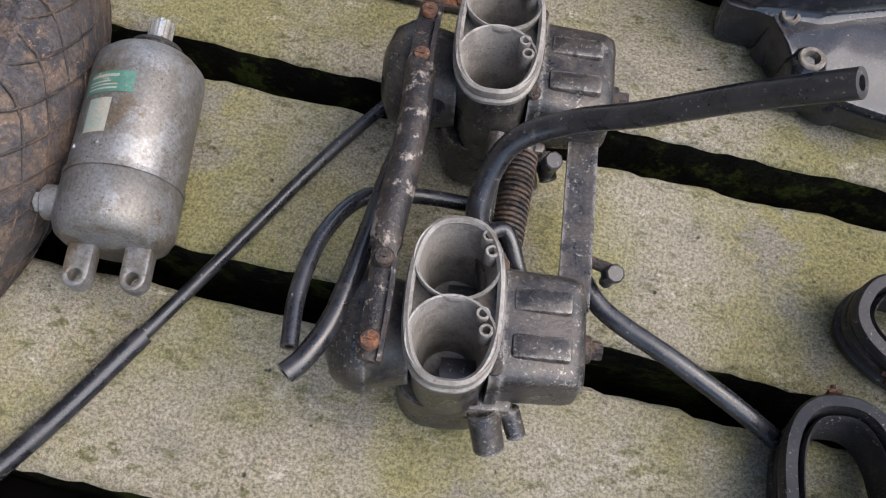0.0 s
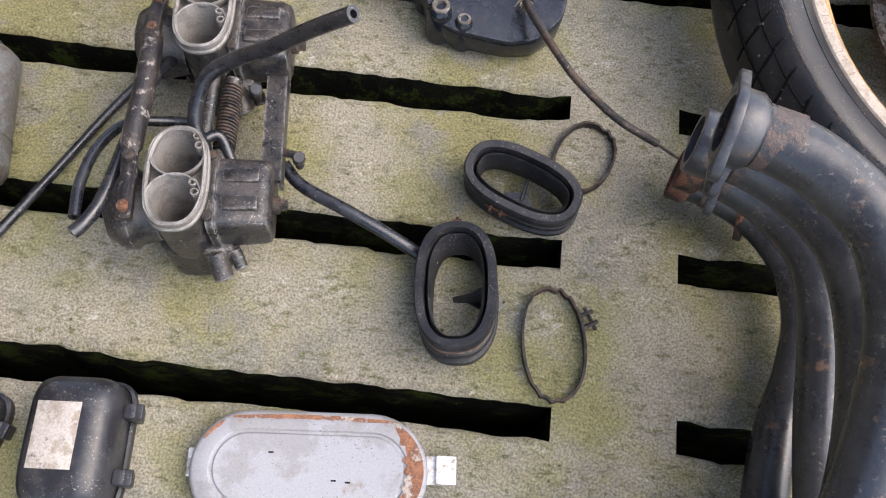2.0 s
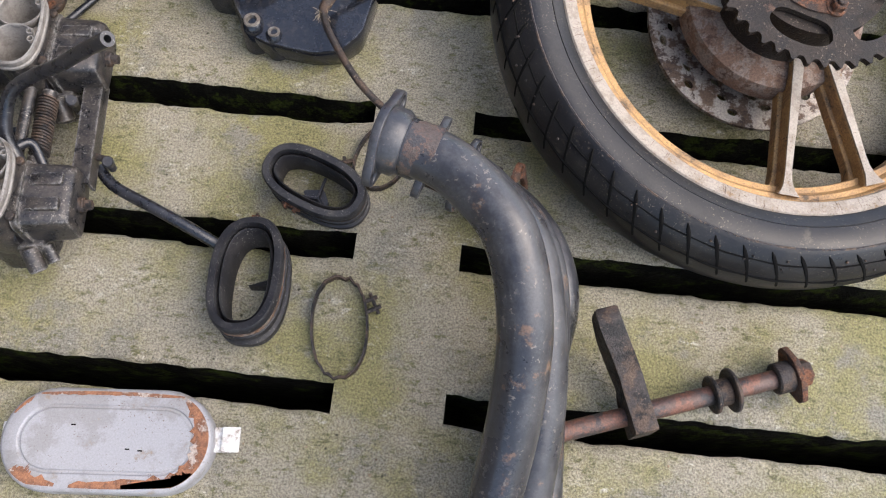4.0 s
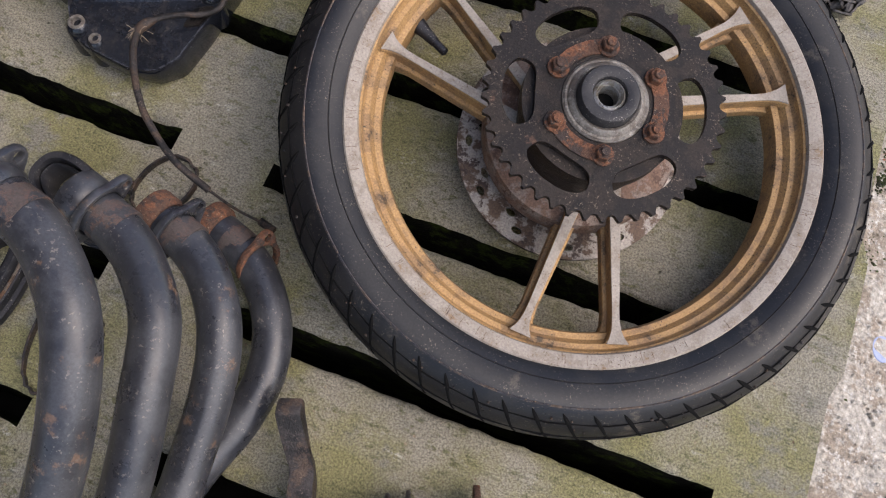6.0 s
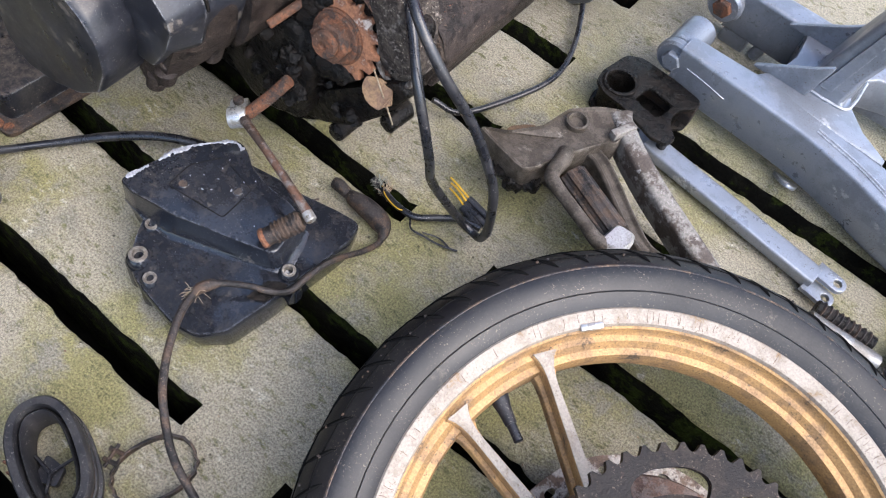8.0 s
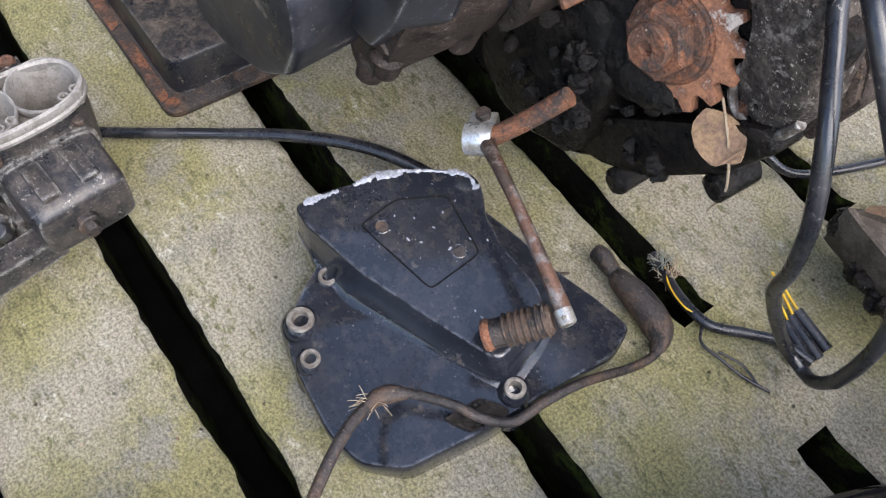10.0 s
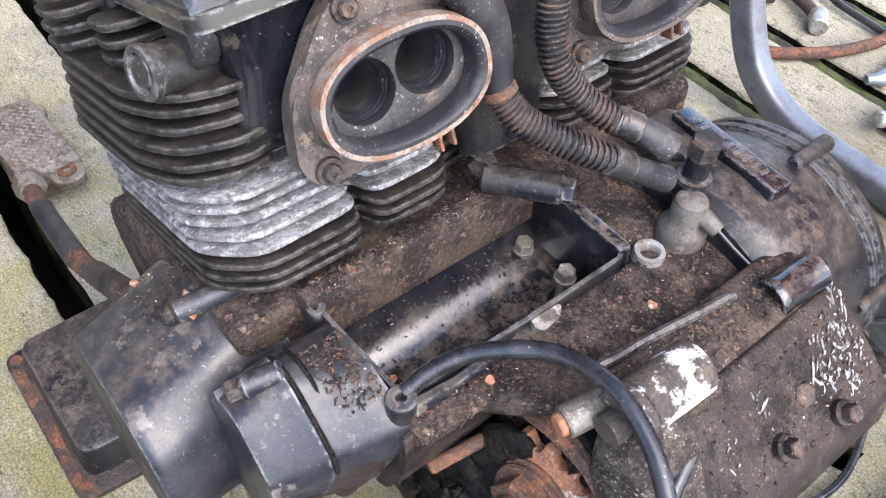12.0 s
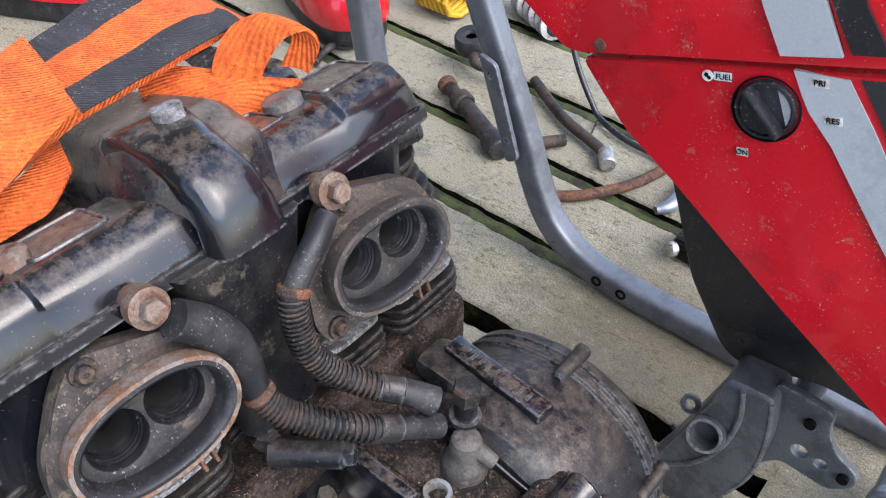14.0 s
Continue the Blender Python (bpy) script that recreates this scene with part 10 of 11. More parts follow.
    cyl(bm, (0.355, 1.180, 0.1425), (0.355, 1.194, 0.1425), 0.0048, n=14)
    part("threaded_insert", bm, INKDARK, piv)


bike_frame()


# ---- red tank panel with the fuel tap ----
def to_mesh_text(body, size, m, name, parent, material):
    cu = bpy.data.curves.new(name, "FONT")
    cu.body, cu.size, cu.extrude, cu.align_x, cu.align_y = body, size, 0.0002, "CENTER", "CENTER"
    ob = bpy.data.objects.new(name, cu)
    scene.collection.objects.link(ob)
    bpy.context.view_layer.update()
    me = bpy.data.meshes.new_from_object(ob.evaluated_get(bpy.context.evaluated_depsgraph_get()))
    bpy.data.objects.remove(ob)
    me.materials.clear()
    me.materials.append(material)
    o = new(name, me)
    o.parent = parent
    o.matrix_basis = root_matrix(parent).inverted() @ m
    return o


def red_panel():
    t = thing("fuel_tank_panel", "scratched red tank and side panel with a black fuel tap", "tank panel", Matrix.Translation((0.28, 1.16, 0)))
    # x and z on the panel; it is nearly upright and swells a little
    def skin(x, z, off=0.0):
        y = 1.100 - off + 0.35 * max(0, 0.40 - z) * 0.25 - 0.02 * math.sin(min(1, max(0, (x - 0.1) / 0.3)) * math.pi) * 0.3
        return Vector((x, y, z))

    def sheet(outline, off, depth, material, name, parent, label="", bevel=0.004):
        bm = bmesh.new()
        o = rounded(outline, 0.006, 3)
        c = Vector((sum(p[0] for p in o) / len(o), sum(p[1] for p in o) / len(o)))
        loops = []
        for k, d in ((1.0, -depth), (1.0, bevel * 0.7), (1 - bevel * 1.5, bevel * 0.2), (1 - bevel * 3.5, 0.0)):
            loops.append([skin(c.x + (x - c.x) * k, c.y + (z - c.y) * k, off) + Vector((0, d, 0)) * (1 if d >= 0 else -1) for x, z in o])
        loft(bm, loops)
        return part(name, bm, material, parent, label)
    low = sheet([(0.101, 0.4700), (0.160, 0.492), (0.267, 0.528), (0.335, 0.552), (0.48, 0.48), (0.46, 0.262), (0.400, 0.268), (0.355, 0.300), (0.270, 0.357), (0.183, 0.414), (0.140, 0.436)], 0.0, 0.012, RED, "side_panel", t, "scratched glossy red side panel")
    up = sheet([(0.028, 0.512), (0.060, 0.492), (0.090, 0.474), (0.101, 0.4745), (0.160, 0.4965), (0.267, 0.533), (0.340, 0.558), (0.34, 0.64), (0.18, 0.66), (0.05, 0.60)], 0.004, 0.24, RED, "tank_side", t, "glossy red tank side")
    # black lower panel tucked behind and below
    bm = bmesh.new()
    o = rounded([(0.162, 0.420), (0.186, 0.262), (0.214, 0.182), (0.236, 0.168), (0.310, 0.196), (0.372, 0.196), (0.46, 0.25), (0.44, 0.300), (0.30, 0.37)], 0.010, 3)
    f = lambda z: 1.115 + 0.10 * min(1, max(0, (0.43 - z) / 0.24))
    loft(bm, [[Vector((0.3 + (x - 0.3) * k, f(z) + d, 0.28 + (z - 0.28) * k)) for x, z in o] for k, d in ((1.0, 0.012), (1.0, 0.002), (0.985, 0.0))])
    part("lower_panel", bm, PLASTIC, t, "dusty black plastic lower panel", angle=30)
    # legs behind that carry it on the frame
    bm = bmesh.new()
    cyl(bm, (0.300, 1.225, 0.17), (0.300, 1.232, 0.26), 0.012, n=14)
    cyl(bm, (0.30, 1.14, 0.50), (0.30, 1.23, 0.24), 0.012, n=14)
    part("stay", bm, GREYPAINT, t)
    # decals
    def decal(pts, off, material, name, label="", parent=low):
        bm = bmesh.new()
        a = [skin(x, z, off + 0.0006) for x, z in pts]
        b = [skin(x, z, off - 0.002) for x, z in pts]
        loft(bm, [b, a])
        return part(name, bm, material, parent, label)
    decal([(0.230, 0.516), (0.2385, 0.504), (0.245, 0.496), (0.262, 0.482), (0.301, 0.44), (0.36, 0.376), (0.40, 0.36), (0.35, 0.415), (0.278, 0.50), (0.258, 0.5215)], 0.0, STRIPE, "stripe", "silver grey stripe")
    decal([(0.263, 0.5235), (0.285, 0.5305), (0.30, 0.50), (0.38, 0.40), (0.37, 0.395), (0.28, 0.505)], 0.0, PLASTIC, "stripe", "black stripe")
    decal([(0.206, 0.545), (0.222, 0.523), (0.2515, 0.5335), (0.236, 0.556), (0.22, 0.58), (0.19, 0.57)], 0.004, STRIPE, "stripe", "silver grey stripe", up)
    decal([(0.240, 0.5555), (0.2555, 0.5365), (0.272, 0.542), (0.254, 0.561), (0.245, 0.575), (0.23, 0.572)], 0.004, PLASTIC, "stripe", "black stripe", up)
    # tap knob in its hole
    K = skin(0.2230, 0.4885, 0.0)
    mk = aim(K, K + Vector((0.02, -1, 0.06)))
    bm = bmesh.new()
    lathe(bm, [(0.0195, 0.0012), (0.0188, 0.002), (0.0182, 0.001), (0.0182, -0.004)], 40, mk)
    part("tap_recess", bm, INKDARK, t)
    bm = bmesh.new()
    lathe(bm, [(0.0172, -0.004), (0.0172, 0.002), (0.0165, 0.0035), (0.0150, 0.0035), (0.0146, 0.001), (0.0, 0.001)], 40, mk)
    knob = part("fuel_tap", bm, PLASTIC, t, "worn black fuel tap knob")
    for q0, q1, mt in ((20, 120, OVALGREY), (188, 352, PLASTIC)):
        bm = bmesh.new()
        plate(bm, [(0.0140 * math.cos(radians(q)), 0.0140 * math.sin(radians(q))) for q in range(q0, q1 + 1, 8)], [], 0.0008, 0.0024, mk @ Matrix.Rotation(radians(-38), 4, "Z"))
        part("knob_face", bm, mt, knob, "dusty scuffed face" if mt is OVALGREY else "")
    bm = bmesh.new()
    box(bm, (0, 0, 0.0055), (0.0325, 0.0048, 0.010), 0.0016, mk @ Matrix.Rotation(radians(-38), 4, "Z"))
    part("grip", bm, PLASTIC, knob)
    # printed stickers
    for body, x, z, w in (("FUEL", 0.1945, 0.4970, 0.0105), ("PRI", 0.2450, 0.5145, 0.0095), ("RES", 0.2580, 0.4970, 0.0095), ("ON", 0.2180, 0.4570, 0.0068)):
        p = skin(x, z, 0.0012)
        m = Matrix.Translation(p) @ Matrix.Rotation(radians(-16), 4, "Y") @ Matrix.Rotation(radians(90), 4, "X")
        bm = bmesh.new()
        box(bm, (0, 0, -0.0006), (w, 0.0050, 0.0006), 0, m)
        st = part("sticker", bm, WHITE, low, "small white printed sticker")
        to_mesh_text(body, 0.0046, m @ Matrix.Translation((0.001 if body == "FUEL" else 0, 0, 0.0002)), "printed_word", st, INKDARK)
        if body == "FUEL":
            bm = bmesh.new()
            lathe(bm, [(0, 0.0004), (0.0034, 0.0004), (0.0034, 0), (0, 0)], 20, m @ Matrix.Translation((-0.0085, 0, 0)))
            dot = part("sticker", bm, WHITE, low)
            bm = bmesh.new()
            lathe(bm, [(0, 0.0006), (0.0014, 0.0006)], 12, m @ Matrix.Translation((-0.0092, 0.0006, 0)))
            lathe(bm, [(0, 0.0006), (0.0012, 0.0006)], 12, m @ Matrix.Translation((-0.0076, -0.001, 0)))
            part("printed_dot", bm, INKDARK, dot)
    bm = bmesh.new()
    lathe(bm, [(0, 0.002), (0.004, 0.0015), (0.0045, 0)], 16, aim(skin(0.116, 0.4865, 0.004), skin(0.116, 0.4865, 0.1)))
    part("fixing_screw", bm, RUST, up, "rusty fixing screw")
    loom("tank_drain_hose", "thin black hose hanging behind the red panel", (("hose", [(0.075, 1.14, 0.50), (0.070, 1.16, 0.455), (0.082, 1.20, 0.40), (0.105, 1.27, 0.33), (0.125, 1.33, 0.26), (0.16, 1.36, 0.16), (0.20, 1.36, 0.05)], 0.0042),), HOSE, (0.12, 1.2, 0))


red_panel()


# ---- orange recovery strap on the engine ----
def strap():
    t = thing("recovery_strap", "bright orange webbing strap with black reinforced patches, draped over the engine", "strap", Matrix.Translation((-0.03, 0.85, 0.47)))

    def band(rows, material, name, thick=0.0022, label="", parent=None):
        """rows: pairs of edge points along the strap."""
        L = spline([r[0] for r in rows], 8)
        R = spline([r[1] for r in rows], 8)
        bm = bmesh.new()
        g = []
        for a, b in zip(L, R):
            row = []
            for k in range(9):
                p = a.lerp(b, k / 8)
                row.append(bm.verts.new(p + Vector((0, 0, 0.002 * math.sin(k / 8 * math.pi) + 0.0006 * noise.noise(p * 60)))))
            g.append(row)
        for a, b in zip(g, g[1:]):
            for k in range(8):
                bm.faces.new((a[k], b[k], b[k + 1], a[k + 1]))
        bm.normal_update()
        r = bmesh.ops.solidify(bm, geom=bm.faces[:], thickness=thick)
        return part(name, bm, material, parent or t, label, angle=60)
    # doubled pad, folded over at the near end, and the strap that runs out of it
    P = [((-0.080, 0.764, 0.460), (-0.050, 0.783, 0.444)), ((-0.083, 0.758, 0.472), (-0.052, 0.779, 0.452)), ((-0.079, 0.766, 0.489), (-0.049, 0.787, 0.464)), ((-0.091, 0.806, 0.4985), (-0.0505, 0.817, 0.4755)), ((-0.107, 0.853, 0.5005), (-0.0455, 0.8455, 0.4885))]
    A = [((-0.104, 0.846, 0.497), (-0.049, 0.838, 0.484)), ((-0.112, 0.880, 0.499), (-0.052, 0.888, 0.486)), ((-0.121, 0.915, 0.501), (-0.058, 0.938, 0.486)), ((-0.137, 0.960, 0.488), (-0.077, 0.975, 0.474)), ((-0.150, 1.000, 0.455), (-0.090, 1.010, 0.445))]
    main = band(A, ORANGE, "webbing", 0.005, "orange woven webbing")
    pad = band(P, ORANGE, "pad", 0.009, "doubled orange webbing pad")
    up = Vector((0, 0, 0.0035))

    def between(rows, f, i0, i1):
        return [(p.lerp(q, f[0]) + up, p.lerp(q, f[1]) + up) for p, q in [(Vector(x), Vector(y)) for x, y in rows[i0:i1]]]
    for f in ((-0.01, 0.29), (0.69, 1.01)):
        band(between(A, f, 0, 4), BLACKWEB, "black_patch", 0.003, "black webbing patch", main)
    for f in ((-0.04, 0.16), (0.72, 1.04)):
        band([(p - up * 1.8 + Vector((-0.001, -0.003, -0.003)), q - up * 1.8 + Vector((0, -0.003, -0.003))) for p, q in between(P, f, 0, 3)], BLACKWEB, "black_edge", 0.009, "", pad)
    for f in (0.04, 0.94):
        bm = bmesh.new()
        tube(bm, [p.lerp(q, f) + up * 0.75 for p, q in [(Vector(x), Vector(y)) for x, y in P[2:]]], 0.0007, n=5, sub=8)
        part("seam", bm, STITCH, pad, "stitched seam")
    bm = bmesh.new()
    tube(bm, [Vector(P[2][0]).lerp(Vector(P[2][1]), k / 6) + Vector((-0.001, 0.009, 0.004)) for k in range(7)], 0.0008, n=5, sub=3)
    part("seam", bm, STITCH, pad, "stitched seam")
    # single tail lying in the valley
    band([((-0.072, 0.838, 0.468), (-0.047, 0.830, 0.462)), ((-0.064, 0.815, 0.462), (-0.042, 0.812, 0.449)), ((-0.062, 0.790, 0.455), (-0.044, 0.797, 0.445)), ((-0.061, 0.765, 0.447), (-0.048, 0.773, 0.441)), ((-0.0585, 0.734, 0.4415), (-0.053, 0.744, 0.440))], ORANGE, "tail", 0.002, "single orange tail")
    # loop standing up at the far side, with a flap below it
    band([((-0.052, 0.930, 0.460), (-0.036, 0.950, 0.458)), ((-0.053, 0.936, 0.481), (-0.030, 0.957, 0.478)), ((-0.047, 0.949, 0.499), (-0.021, 0.965, 0.494)), ((-0.034, 0.962, 0.504), (-0.011, 0.974, 0.497)), ((-0.025, 0.973, 0.491), (-0.009, 0.979, 0.485)), ((-0.030, 0.966, 0.470), (-0.016, 0.976, 0.466))], ORANGE, "loop", 0.002, "orange loop of strap")
    band([((-0.062, 0.918, 0.466), (-0.036, 0.915, 0.4500)), ((-0.050, 0.936, 0.469), (-0.030, 0.930, 0.4505)), ((-0.034, 0.956, 0.466), (-0.027, 0.958, 0.4500)), ((-0.024, 0.975, 0.460), (-0.022, 0.977, 0.450))], ORANGE, "flap", 0.002, "orange flap of strap")
    band([((-0.088, 0.900, 0.474), (-0.072, 0.894, 0.464)), ((-0.070, 0.920, 0.474), (-0.056, 0.912, 0.462)), ((-0.056, 0.936, 0.470), (-0.042, 0.926, 0.458))], ORANGE, "fold", 0.002, "crumpled fold of strap")
    band([((-0.078, 0.922, 0.480), (-0.064, 0.930, 0.470)), ((-0.064, 0.938, 0.482), (-0.052, 0.944, 0.472)), ((-0.050, 0.950, 0.474), (-0.040, 0.954, 0.466))], BLACKWEB, "black_patch", 0.002, "black webbing patch", main)


strap()


# ---- scattered parts behind the engine ----
def rod(name, label, category, pts, r, material, ends=()):
    t = thing(name, label, category, Matrix.Translation((pts[0][0], pts[0][1], 0)))
    bm = bmesh.new()
    tube(bm, pts, r, n=12, sub=6)
    part("bar", bm, material, t)
    for nm, p, q, rr, mt in ends:
        bm = bmesh.new()
        cyl(bm, p, q, rr, n=18, bevel=rr * 0.15)
        part(nm, bm, mt, t)
    return t


rod("footrest_shaft", "rusty dark shaft with threaded end on the slats", "shaft", [(-0.385, 1.578, 0.018), (-0.32, 1.548, 0.018), (-0.235, 1.505, 0.018)], [0.010, 0.013, 0.014], DARKRUST,
    (("collar", (-0.345, 1.560, 0.018), (-0.325, 1.551, 0.018), 0.018, DARKRUST), ("nut", (-0.388, 1.580, 0.018), (-0.374, 1.573, 0.018), 0.015, RUST), ("rubber", (-0.245, 1.51, 0.018), (-0.215, 1.495, 0.018), 0.018, RUBBER)))
t = rod("rubber_mount", "round rubber mount on a bent steel arm", "rubber mount", [(-0.395, 1.66, 0.04), (-0.372, 1.635, 0.034), (-0.345, 1.65, 0.028), (-0.31, 1.645, 0.020), (-0.27, 1.59, 0.012)], 0.008, DARKRUST)
bm = bmesh.new()
lathe(bm, [(0.009, 0.045), (0.012, 0.05), (0.026, 0.05), (0.0285, 0.046), (0.0285, 0.026), (0.025, 0.020), (0.012, 0.018), (0, 0.018)], 32, Matrix.Translation((-0.405, 1.672, 0.012)) @ Matrix.Rotation(0.15, 4, "X"))
part("rubber_ring", bm, RUBBER, t, "dusty rubber ring")
rod("gear_linkage_rod", "steel linkage rod with bright ball joint", "linkage rod", [(-0.29, 1.685, 0.014), (-0.20, 1.630, 0.014), (-0.118, 1.600, 0.014), (-0.096, 1.585, 0.013)], 0.0085, DARKRUST,
    (("ball_joint", (-0.103, 1.598, 0.014), (-0.084, 1.572, 0.014), 0.0125, ZINC),))
rod("short_stud", "short rusty stud on the slats", "stud", [(-0.205, 1.535, 0.012), (-0.165, 1.585, 0.012)], 0.009, DARKRUST)
rod("curved_brake_rod", "curved rusty brake rod on the slats", "rod", [(-0.105, 1.470, 0.010), (-0.075, 1.500, 0.010), (-0.040, 1.560, 0.010), (-0.022, 1.625, 0.010), (-0.028, 1.680, 0.010)], 0.0078, RUST)
rod("silver_lever", "worn silver lever lying on the slats", "lever", [(0.014, 1.535, 0.010), (0.026, 1.560, 0.012), (0.022, 1.620, 0.012), (0.010, 1.66, 0.012)], [0.006, 0.011, 0.012, 0.008], SILVER)
loom("frayed_cable", "thin dark frayed cable lying from the panel to the slats", (("cable", [(-0.244, 1.701, 0.100), (-0.215, 1.690, 0.060), (-0.180, 1.676, 0.028), (-0.157, 1.668, 0.012), (-0.125, 1.655, 0.010), (-0.095, 1.647, 0.010), (-0.050, 1.645, 0.009), (-0.005, 1.642, 0.008)], 0.0048), ("strand", [(-0.157, 1.668, 0.012), (-0.150, 1.640, 0.010), (-0.145, 1.625, 0.008)], 0.0016)), HOSE, (-0.15, 1.66, 0))
t = thing("bracket_with_bolt", "dark greasy bracket with a bolt beside the red panel", "bracket", Matrix.Translation((0.09, 1.49, 0)))
bm = bmesh.new()
box(bm, (0.105, 1.500, 0.018), (0.075, 0.050, 0.034), 0.008)
bent(bm, 0.003, 50)
part("body", bm, OILY, t)
bm = bmesh.new()
cyl(bm, (0.074, 1.474, 0.020), (0.068, 1.464, 0.022), 0.010, n=18, bevel=0.002)
part("bolt", bm, ZINC, t)
t = thing("fork_gaiter", "grey ribbed fork gaiter on the slats", "gaiter", Matrix.Translation((-0.40, 1.85, 0)))
bm = bmesh.new()
lathe(bm, [(0, 0), (0.026, 0.001), (0.027, 0.062), (0.026, 0.124), (0, 0.125)], 28, aim((-0.46, 1.885, 0.034), (-0.35, 1.835, 0.034)))
bel = part("bellows", bm, RUBBER, t)
for i in range(6):
    bm = bmesh.new()
    lathe(bm, [(0.025, 0.012 + 0.020 * i), (0.0335, 0.018 + 0.020 * i), (0.0335, 0.022 + 0.020 * i), (0.025, 0.027 + 0.020 * i)], 28, aim((-0.46, 1.885, 0.034), (-0.35, 1.835, 0.034)))
    part("rib", bm, WHITE if i % 2 else OVALGREY, bel)
rod("brake_rod", "bent rusty brake rod with a threaded end on the slats", "rod", [(-1.075, 0.900, 0.009), (-1.034, 0.894, 0.009), (-0.965, 0.878, 0.010), (-0.900, 0.866, 0.010), (-0.862, 0.858, 0.010)], 0.0075, DARKRUST,
    (("end_nut", (-0.868, 0.8595, 0.011), (-0.845, 0.8545, 0.011), 0.0115, RUST),))
t = thing("lever_foot", "dark grey plastic lever foot standing on the concrete", "lever", Matrix.Translation((-1.03, 1.11, 0)))
bm = bmesh.new()
loft(bm, [[(x - 1.03 - 0.9 * z, y * 1.0 + 1.108 + 0.1 * z, z) for x, y in rounded([(-a, -b), (a, -b), (a, b), (-a, b)], 0.008, 3)] for a, b, z in ((0.030, 0.026, 0.0), (0.030, 0.026, 0.012), (0.024, 0.022, 0.03), (0.019, 0.019, 0.08), (0.017, 0.017, 0.16))])
part("leg", bm, PLASTIC, t)
bm = bmesh.new()
plate(bm, [(x - 1.027, y + 1.108) for x, y in stadium(0.036, 0.029, 8)], [], 0.001, 0.007, None, 0.002)
part("sole", bm, RUBBER, t, "worn rubber sole")
# red and black bodywork pieces further off
for c, yaw, lab in (((-1.10, 1.33, 0.0), 0.5, "red plastic fairing piece with black underside, far side of the floor"), ((-0.70, 1.64, 0.0), -0.4, "red and black seat tail piece on the slats")):
    t = thing("fairing_piece", lab, "fairing", Matrix.Translation(c) @ Matrix.Rotation(yaw, 4, "Z"), "loose fairing pieces")
    bm = bmesh.new()
    loft(bm, [[(x * s, y * s, z) for x, y in oval(0.15, 0.075, 28, 3)] for s, z in ((0.98, 0.045), (1.0, 0.06), (0.94, 0.10), (0.75, 0.125), (0.3, 0.135))])
    part("shell", bm, RED, t, "glossy red shell", world=False)
    bm = bmesh.new()
    loft(bm, [[(x * s, y * s, z) for x, y in oval(0.145, 0.07, 28, 3)] for s, z in ((0.9, 0.001), (1.0, 0.015), (1.0, 0.046))])
    part("underside", bm, PLASTIC, t, "black underside", world=False)
t = thing("yellow_spring", "yellow painted coil spring on the slats", "spring", Matrix.Translation((-0.60, 1.78, 0)))
bm = bmesh.new()
tube(bm, [(-0.60 + 0.012 * i / 8 + 0.03 * math.cos(i * math.pi / 4) * 0.2, 1.78 + 0.034 * math.cos(i * math.pi / 4), 0.042 + 0.034 * math.sin(i * math.pi / 4)) for i in range(57)], 0.006, n=8, smooth_path=False)
part("coil", bm, YELLOW, t)
t = thing("brake_lever", "small black lever on the slats", "lever", Matrix.Translation((-0.6, 1.55, 0)))
bm = bmesh.new()
tube(bm, [(-0.59, 1.49, 0.012), (-0.60, 1.52, 0.014), (-0.605, 1.56, 0.016), (-0.585, 1.585, 0.018)], [0.007, 0.006, 0.007, 0.010], n=10, sub=5)
part("blade", bm, CARB, t)
t = thing("rubber_wedge", "black rubber wheel wedge on the slats", "wedge", Matrix.Translation((-1.07, 1.13, 0)) @ Matrix.Rotation(0.3, 4, "Z"))
bm = bmesh.new()
loft(bm, [[(x, y, z) for x, z in rounded([(-0.05, 0.0), (0.05, 0.0), (0.045, 0.045), (-0.03, 0.06)], 0.008)] for y in (-0.03, 0.03)])
part("block", bm, RUBBER, t, world=False)
for p, q in (((-0.83, 0.835, 0.005), (-0.84, 0.90, 0.006)), ((-0.98, 0.90, 0.005), (-1.03, 0.93, 0.006))):
    bm = bmesh.new()
    a_, b_ = Vector(p), Vector(q)
    tube(bm, [a_, a_.lerp(b_, 0.4) + Vector((0.012, 0, 0.002)), b_], [0.004, 0.003, 0.0035], n=8, sub=4)
    single("twig", bm, LEAF, "short brown twig on the concrete", "twig", (p[0], p[1], 0))

# ---- right-hand edge: cap, litter, stones ----
bm = bmesh.new()
lathe(bm, [(0, 0), (0.014, 0), (0.0145, 0.002), (0.0145, 0.007), (0.013, 0.0085), (0, 0.0085)], 32, Matrix.Translation((1.045, 0.548, -0.028)) @ Matrix.Rotation(0.35, 4, "Y"))
single("plastic_cap", bm, BLUECAP, "blue-grey plastic cap on the gravel", "cap", (1.045, 0.548, -0.03))
bm = bmesh.new()
box(bm, (0, 0, 0), (0.006, 0.045, 0.003), 0.001, Matrix.Translation((1.038, 0.835, -0.022)) @ Matrix.Rotation(0.3, 4, "Z"))
box(bm, (0, 0.022, 0), (0.012, 0.010, 0.006), 0.002, Matrix.Translation((1.038, 0.835, -0.022)) @ Matrix.Rotation(0.3, 4, "Z"))
single("plant_label", bm, WHITE, "broken white plastic tag on the gravel", "tag", (1.038, 0.835, -0.025))


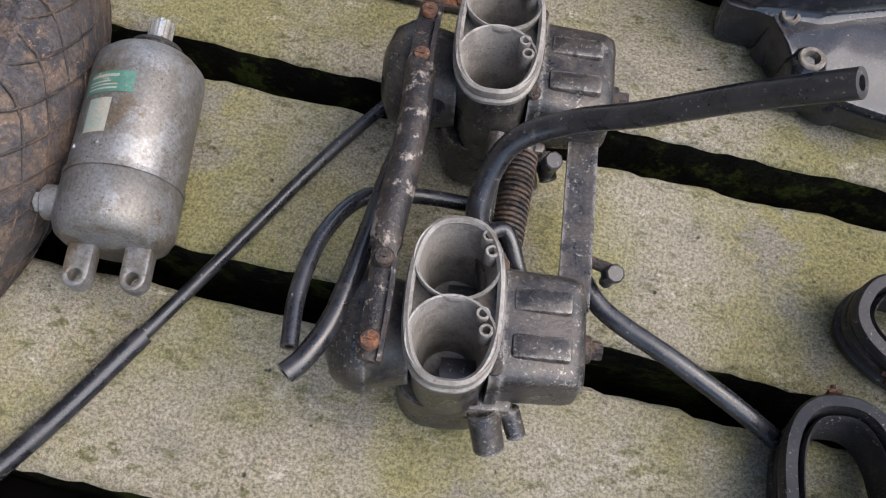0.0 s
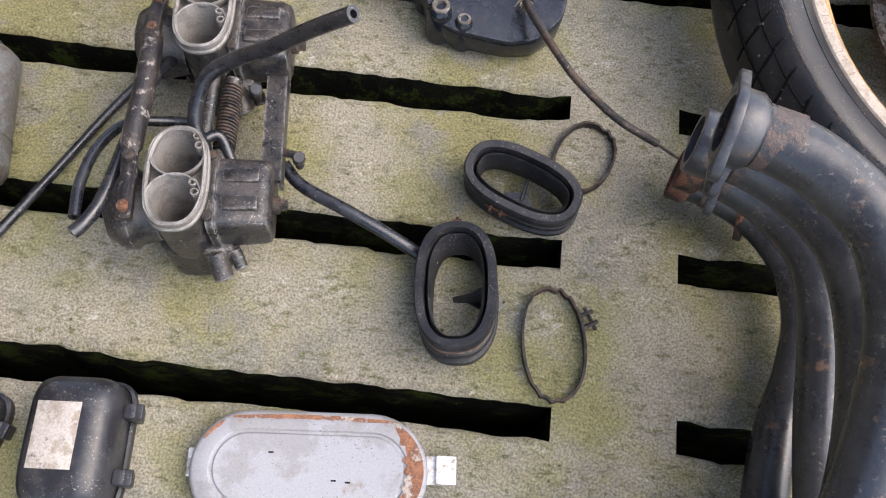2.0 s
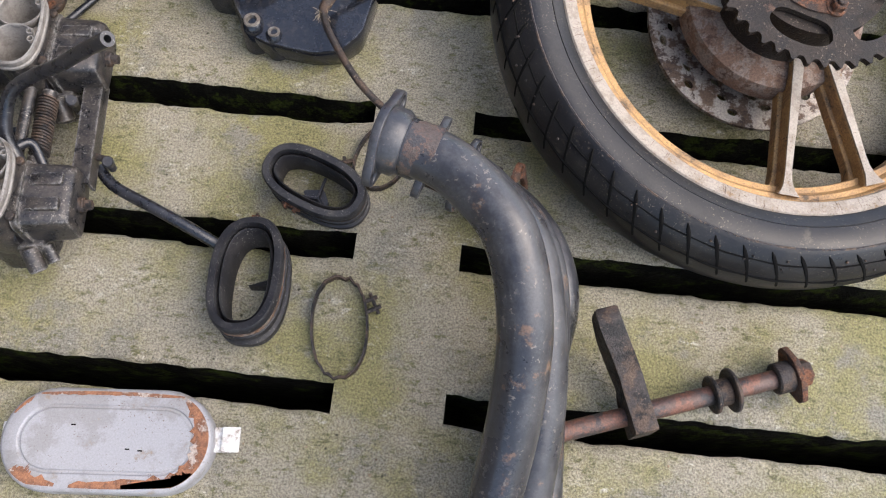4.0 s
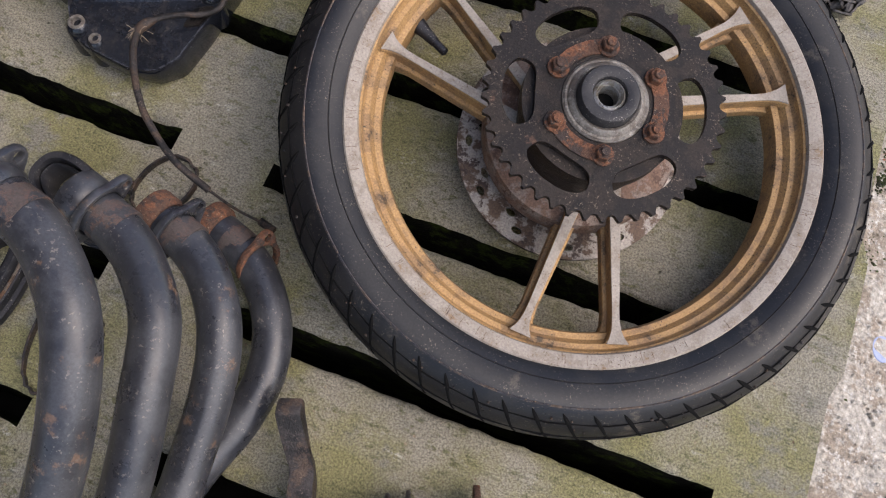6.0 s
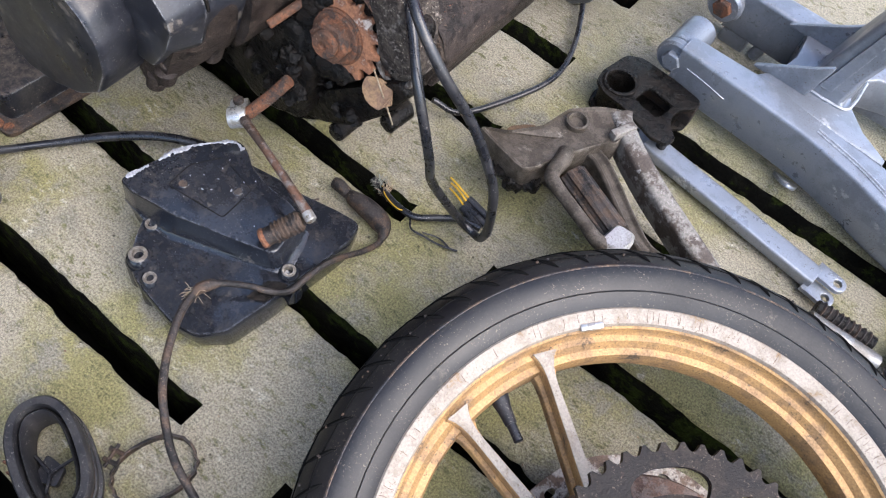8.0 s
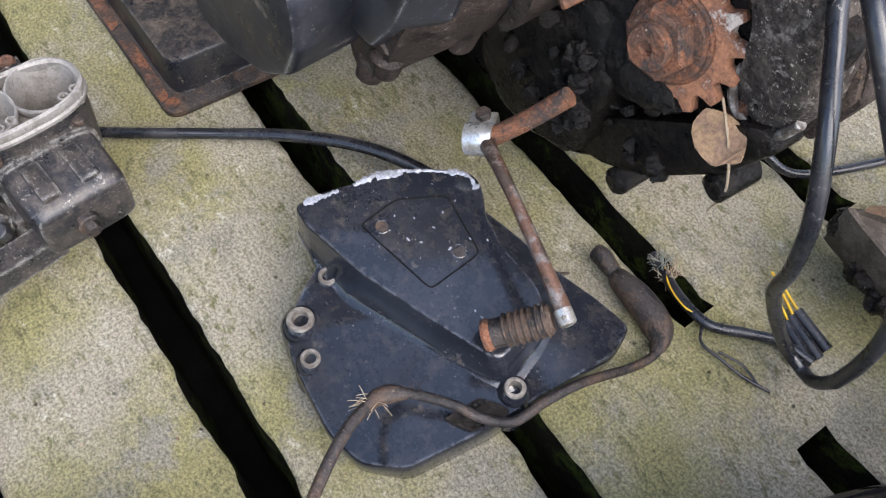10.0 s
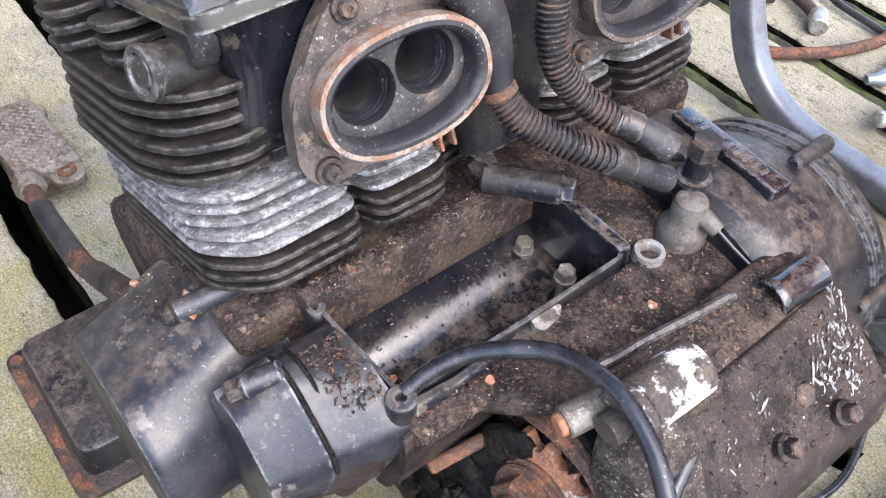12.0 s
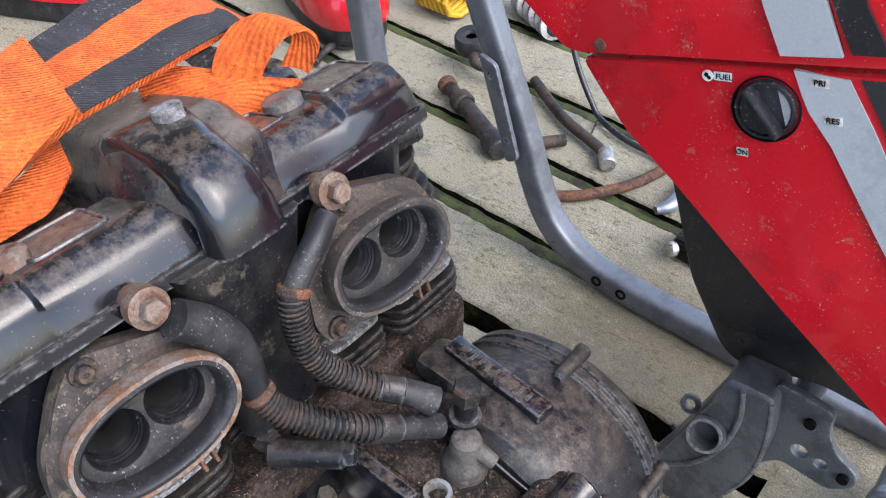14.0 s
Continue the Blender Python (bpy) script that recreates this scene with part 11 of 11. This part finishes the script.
def stones():
    rng = random.Random(8)
    for material, nm, lab, count, lo, hi in ((GRAVEL, "gravel", "loose pale gravel and grit along the concrete edge", 1300, 0.0010, 0.0042), (BRICK, "brick_crumbs", "crumbled red brick along the concrete edge", 2600, 0.0005, 0.0034)):
        vs, fs = [], []
        for _ in range(count):
            x = 1.005 + abs(rng.gauss(0, 0.14 if nm == "gravel" else 0.045))
            y = rng.uniform(0.0, 1.55) if nm == "gravel" else rng.gauss(1.0, 0.10)
            r = rng.uniform(lo, hi) * rng.uniform(0.6, 1)
            z = -0.011 - 0.02 * min(1, (x - 1.0) * 8)
            b = len(vs)
            q = rng.uniform(0, 6.3)
            for dx, dy, dz in ((1, 0, 0), (0.2, 0.9, 0.1), (-0.9, 0.3, 0), (-0.4, -0.8, 0.1), (0.1, 0.1, 0.8), (0, 0, -0.7)):
                dx, dy = dx * math.cos(q) - dy * math.sin(q), dx * math.sin(q) + dy * math.cos(q)
                vs.append((x + dx * r, y + dy * r * 0.8, z + dz * r * 0.8))
            for i in range(4):
                fs += [(b + i, b + (i + 1) % 4, b + 4), (b + (i + 1) % 4, b + i, b + 5)]
        me = bpy.data.meshes.new(nm)
        me.from_pydata(vs, [], fs)
        me.materials.append(material)
        tagged(new(nm, me), lab, nm.replace("_", " "), kind="stuff")
    # moss clumps along the edge of the slab
    vs, fs = [], []
    for _ in range(420):
        x, y = 1.004 + abs(rng.gauss(0, 0.012)), rng.gauss(0.70, 0.07)
        r = rng.uniform(0.0012, 0.0045)
        z = -0.014 - 0.02 * min(1, (x - 1.0) * 8)
        b = len(vs)
        q = rng.uniform(0, 6.3)
        for dx, dy, dz in ((1, 0, 0), (0.2, 0.9, 0.1), (-0.9, 0.3, 0), (-0.4, -0.8, 0.1), (0.1, 0.1, 1.0), (0, 0, -0.7)):
            dx, dy = dx * math.cos(q) - dy * math.sin(q), dx * math.sin(q) + dy * math.cos(q)
            vs.append((x + dx * r, y + dy * r * 0.8, z + dz * r))
        for i in range(4):
            fs += [(b + i, b + (i + 1) % 4, b + 4), (b + (i + 1) % 4, b + i, b + 5)]
    me = bpy.data.meshes.new("edge_moss")
    me.from_pydata(vs, [], fs)
    me.materials.append(MOSS)
    tagged(new("edge_moss", me), "olive moss clumps along the broken slab edge", "moss", kind="stuff")
    # grit and specks on the slats
    vs, fs = [], []
    for _ in range(900):
        x, y = rng.uniform(-0.35, 0.98), rng.uniform(0.0, 1.3)
        f = ((y - ROW0) / PITCH) % 1.0
        if f > 0.78:
            continue
        r = rng.uniform(0.0005, 0.0016)
        b = len(vs)
        q = rng.uniform(0, 6.3)
        for i in range(4):
            vs.append((x + r * math.cos(q + i * 1.57) * rng.uniform(0.6, 1.5), y + r * math.sin(q + i * 1.57), 0.0004))
        vs.append((x, y, r * 0.8))
        fs += [(b + i, b + (i + 1) % 4, b + 4) for i in range(4)]
    me = bpy.data.meshes.new("floor_grit")
    me.from_pydata(vs, [], fs)
    me.materials.append(STRAW)
    tagged(new("floor_grit", me), "specks of grit and straw on the slats", "grit", kind="stuff")


stones()


# ---- the slats of the floor ----
build_floor()
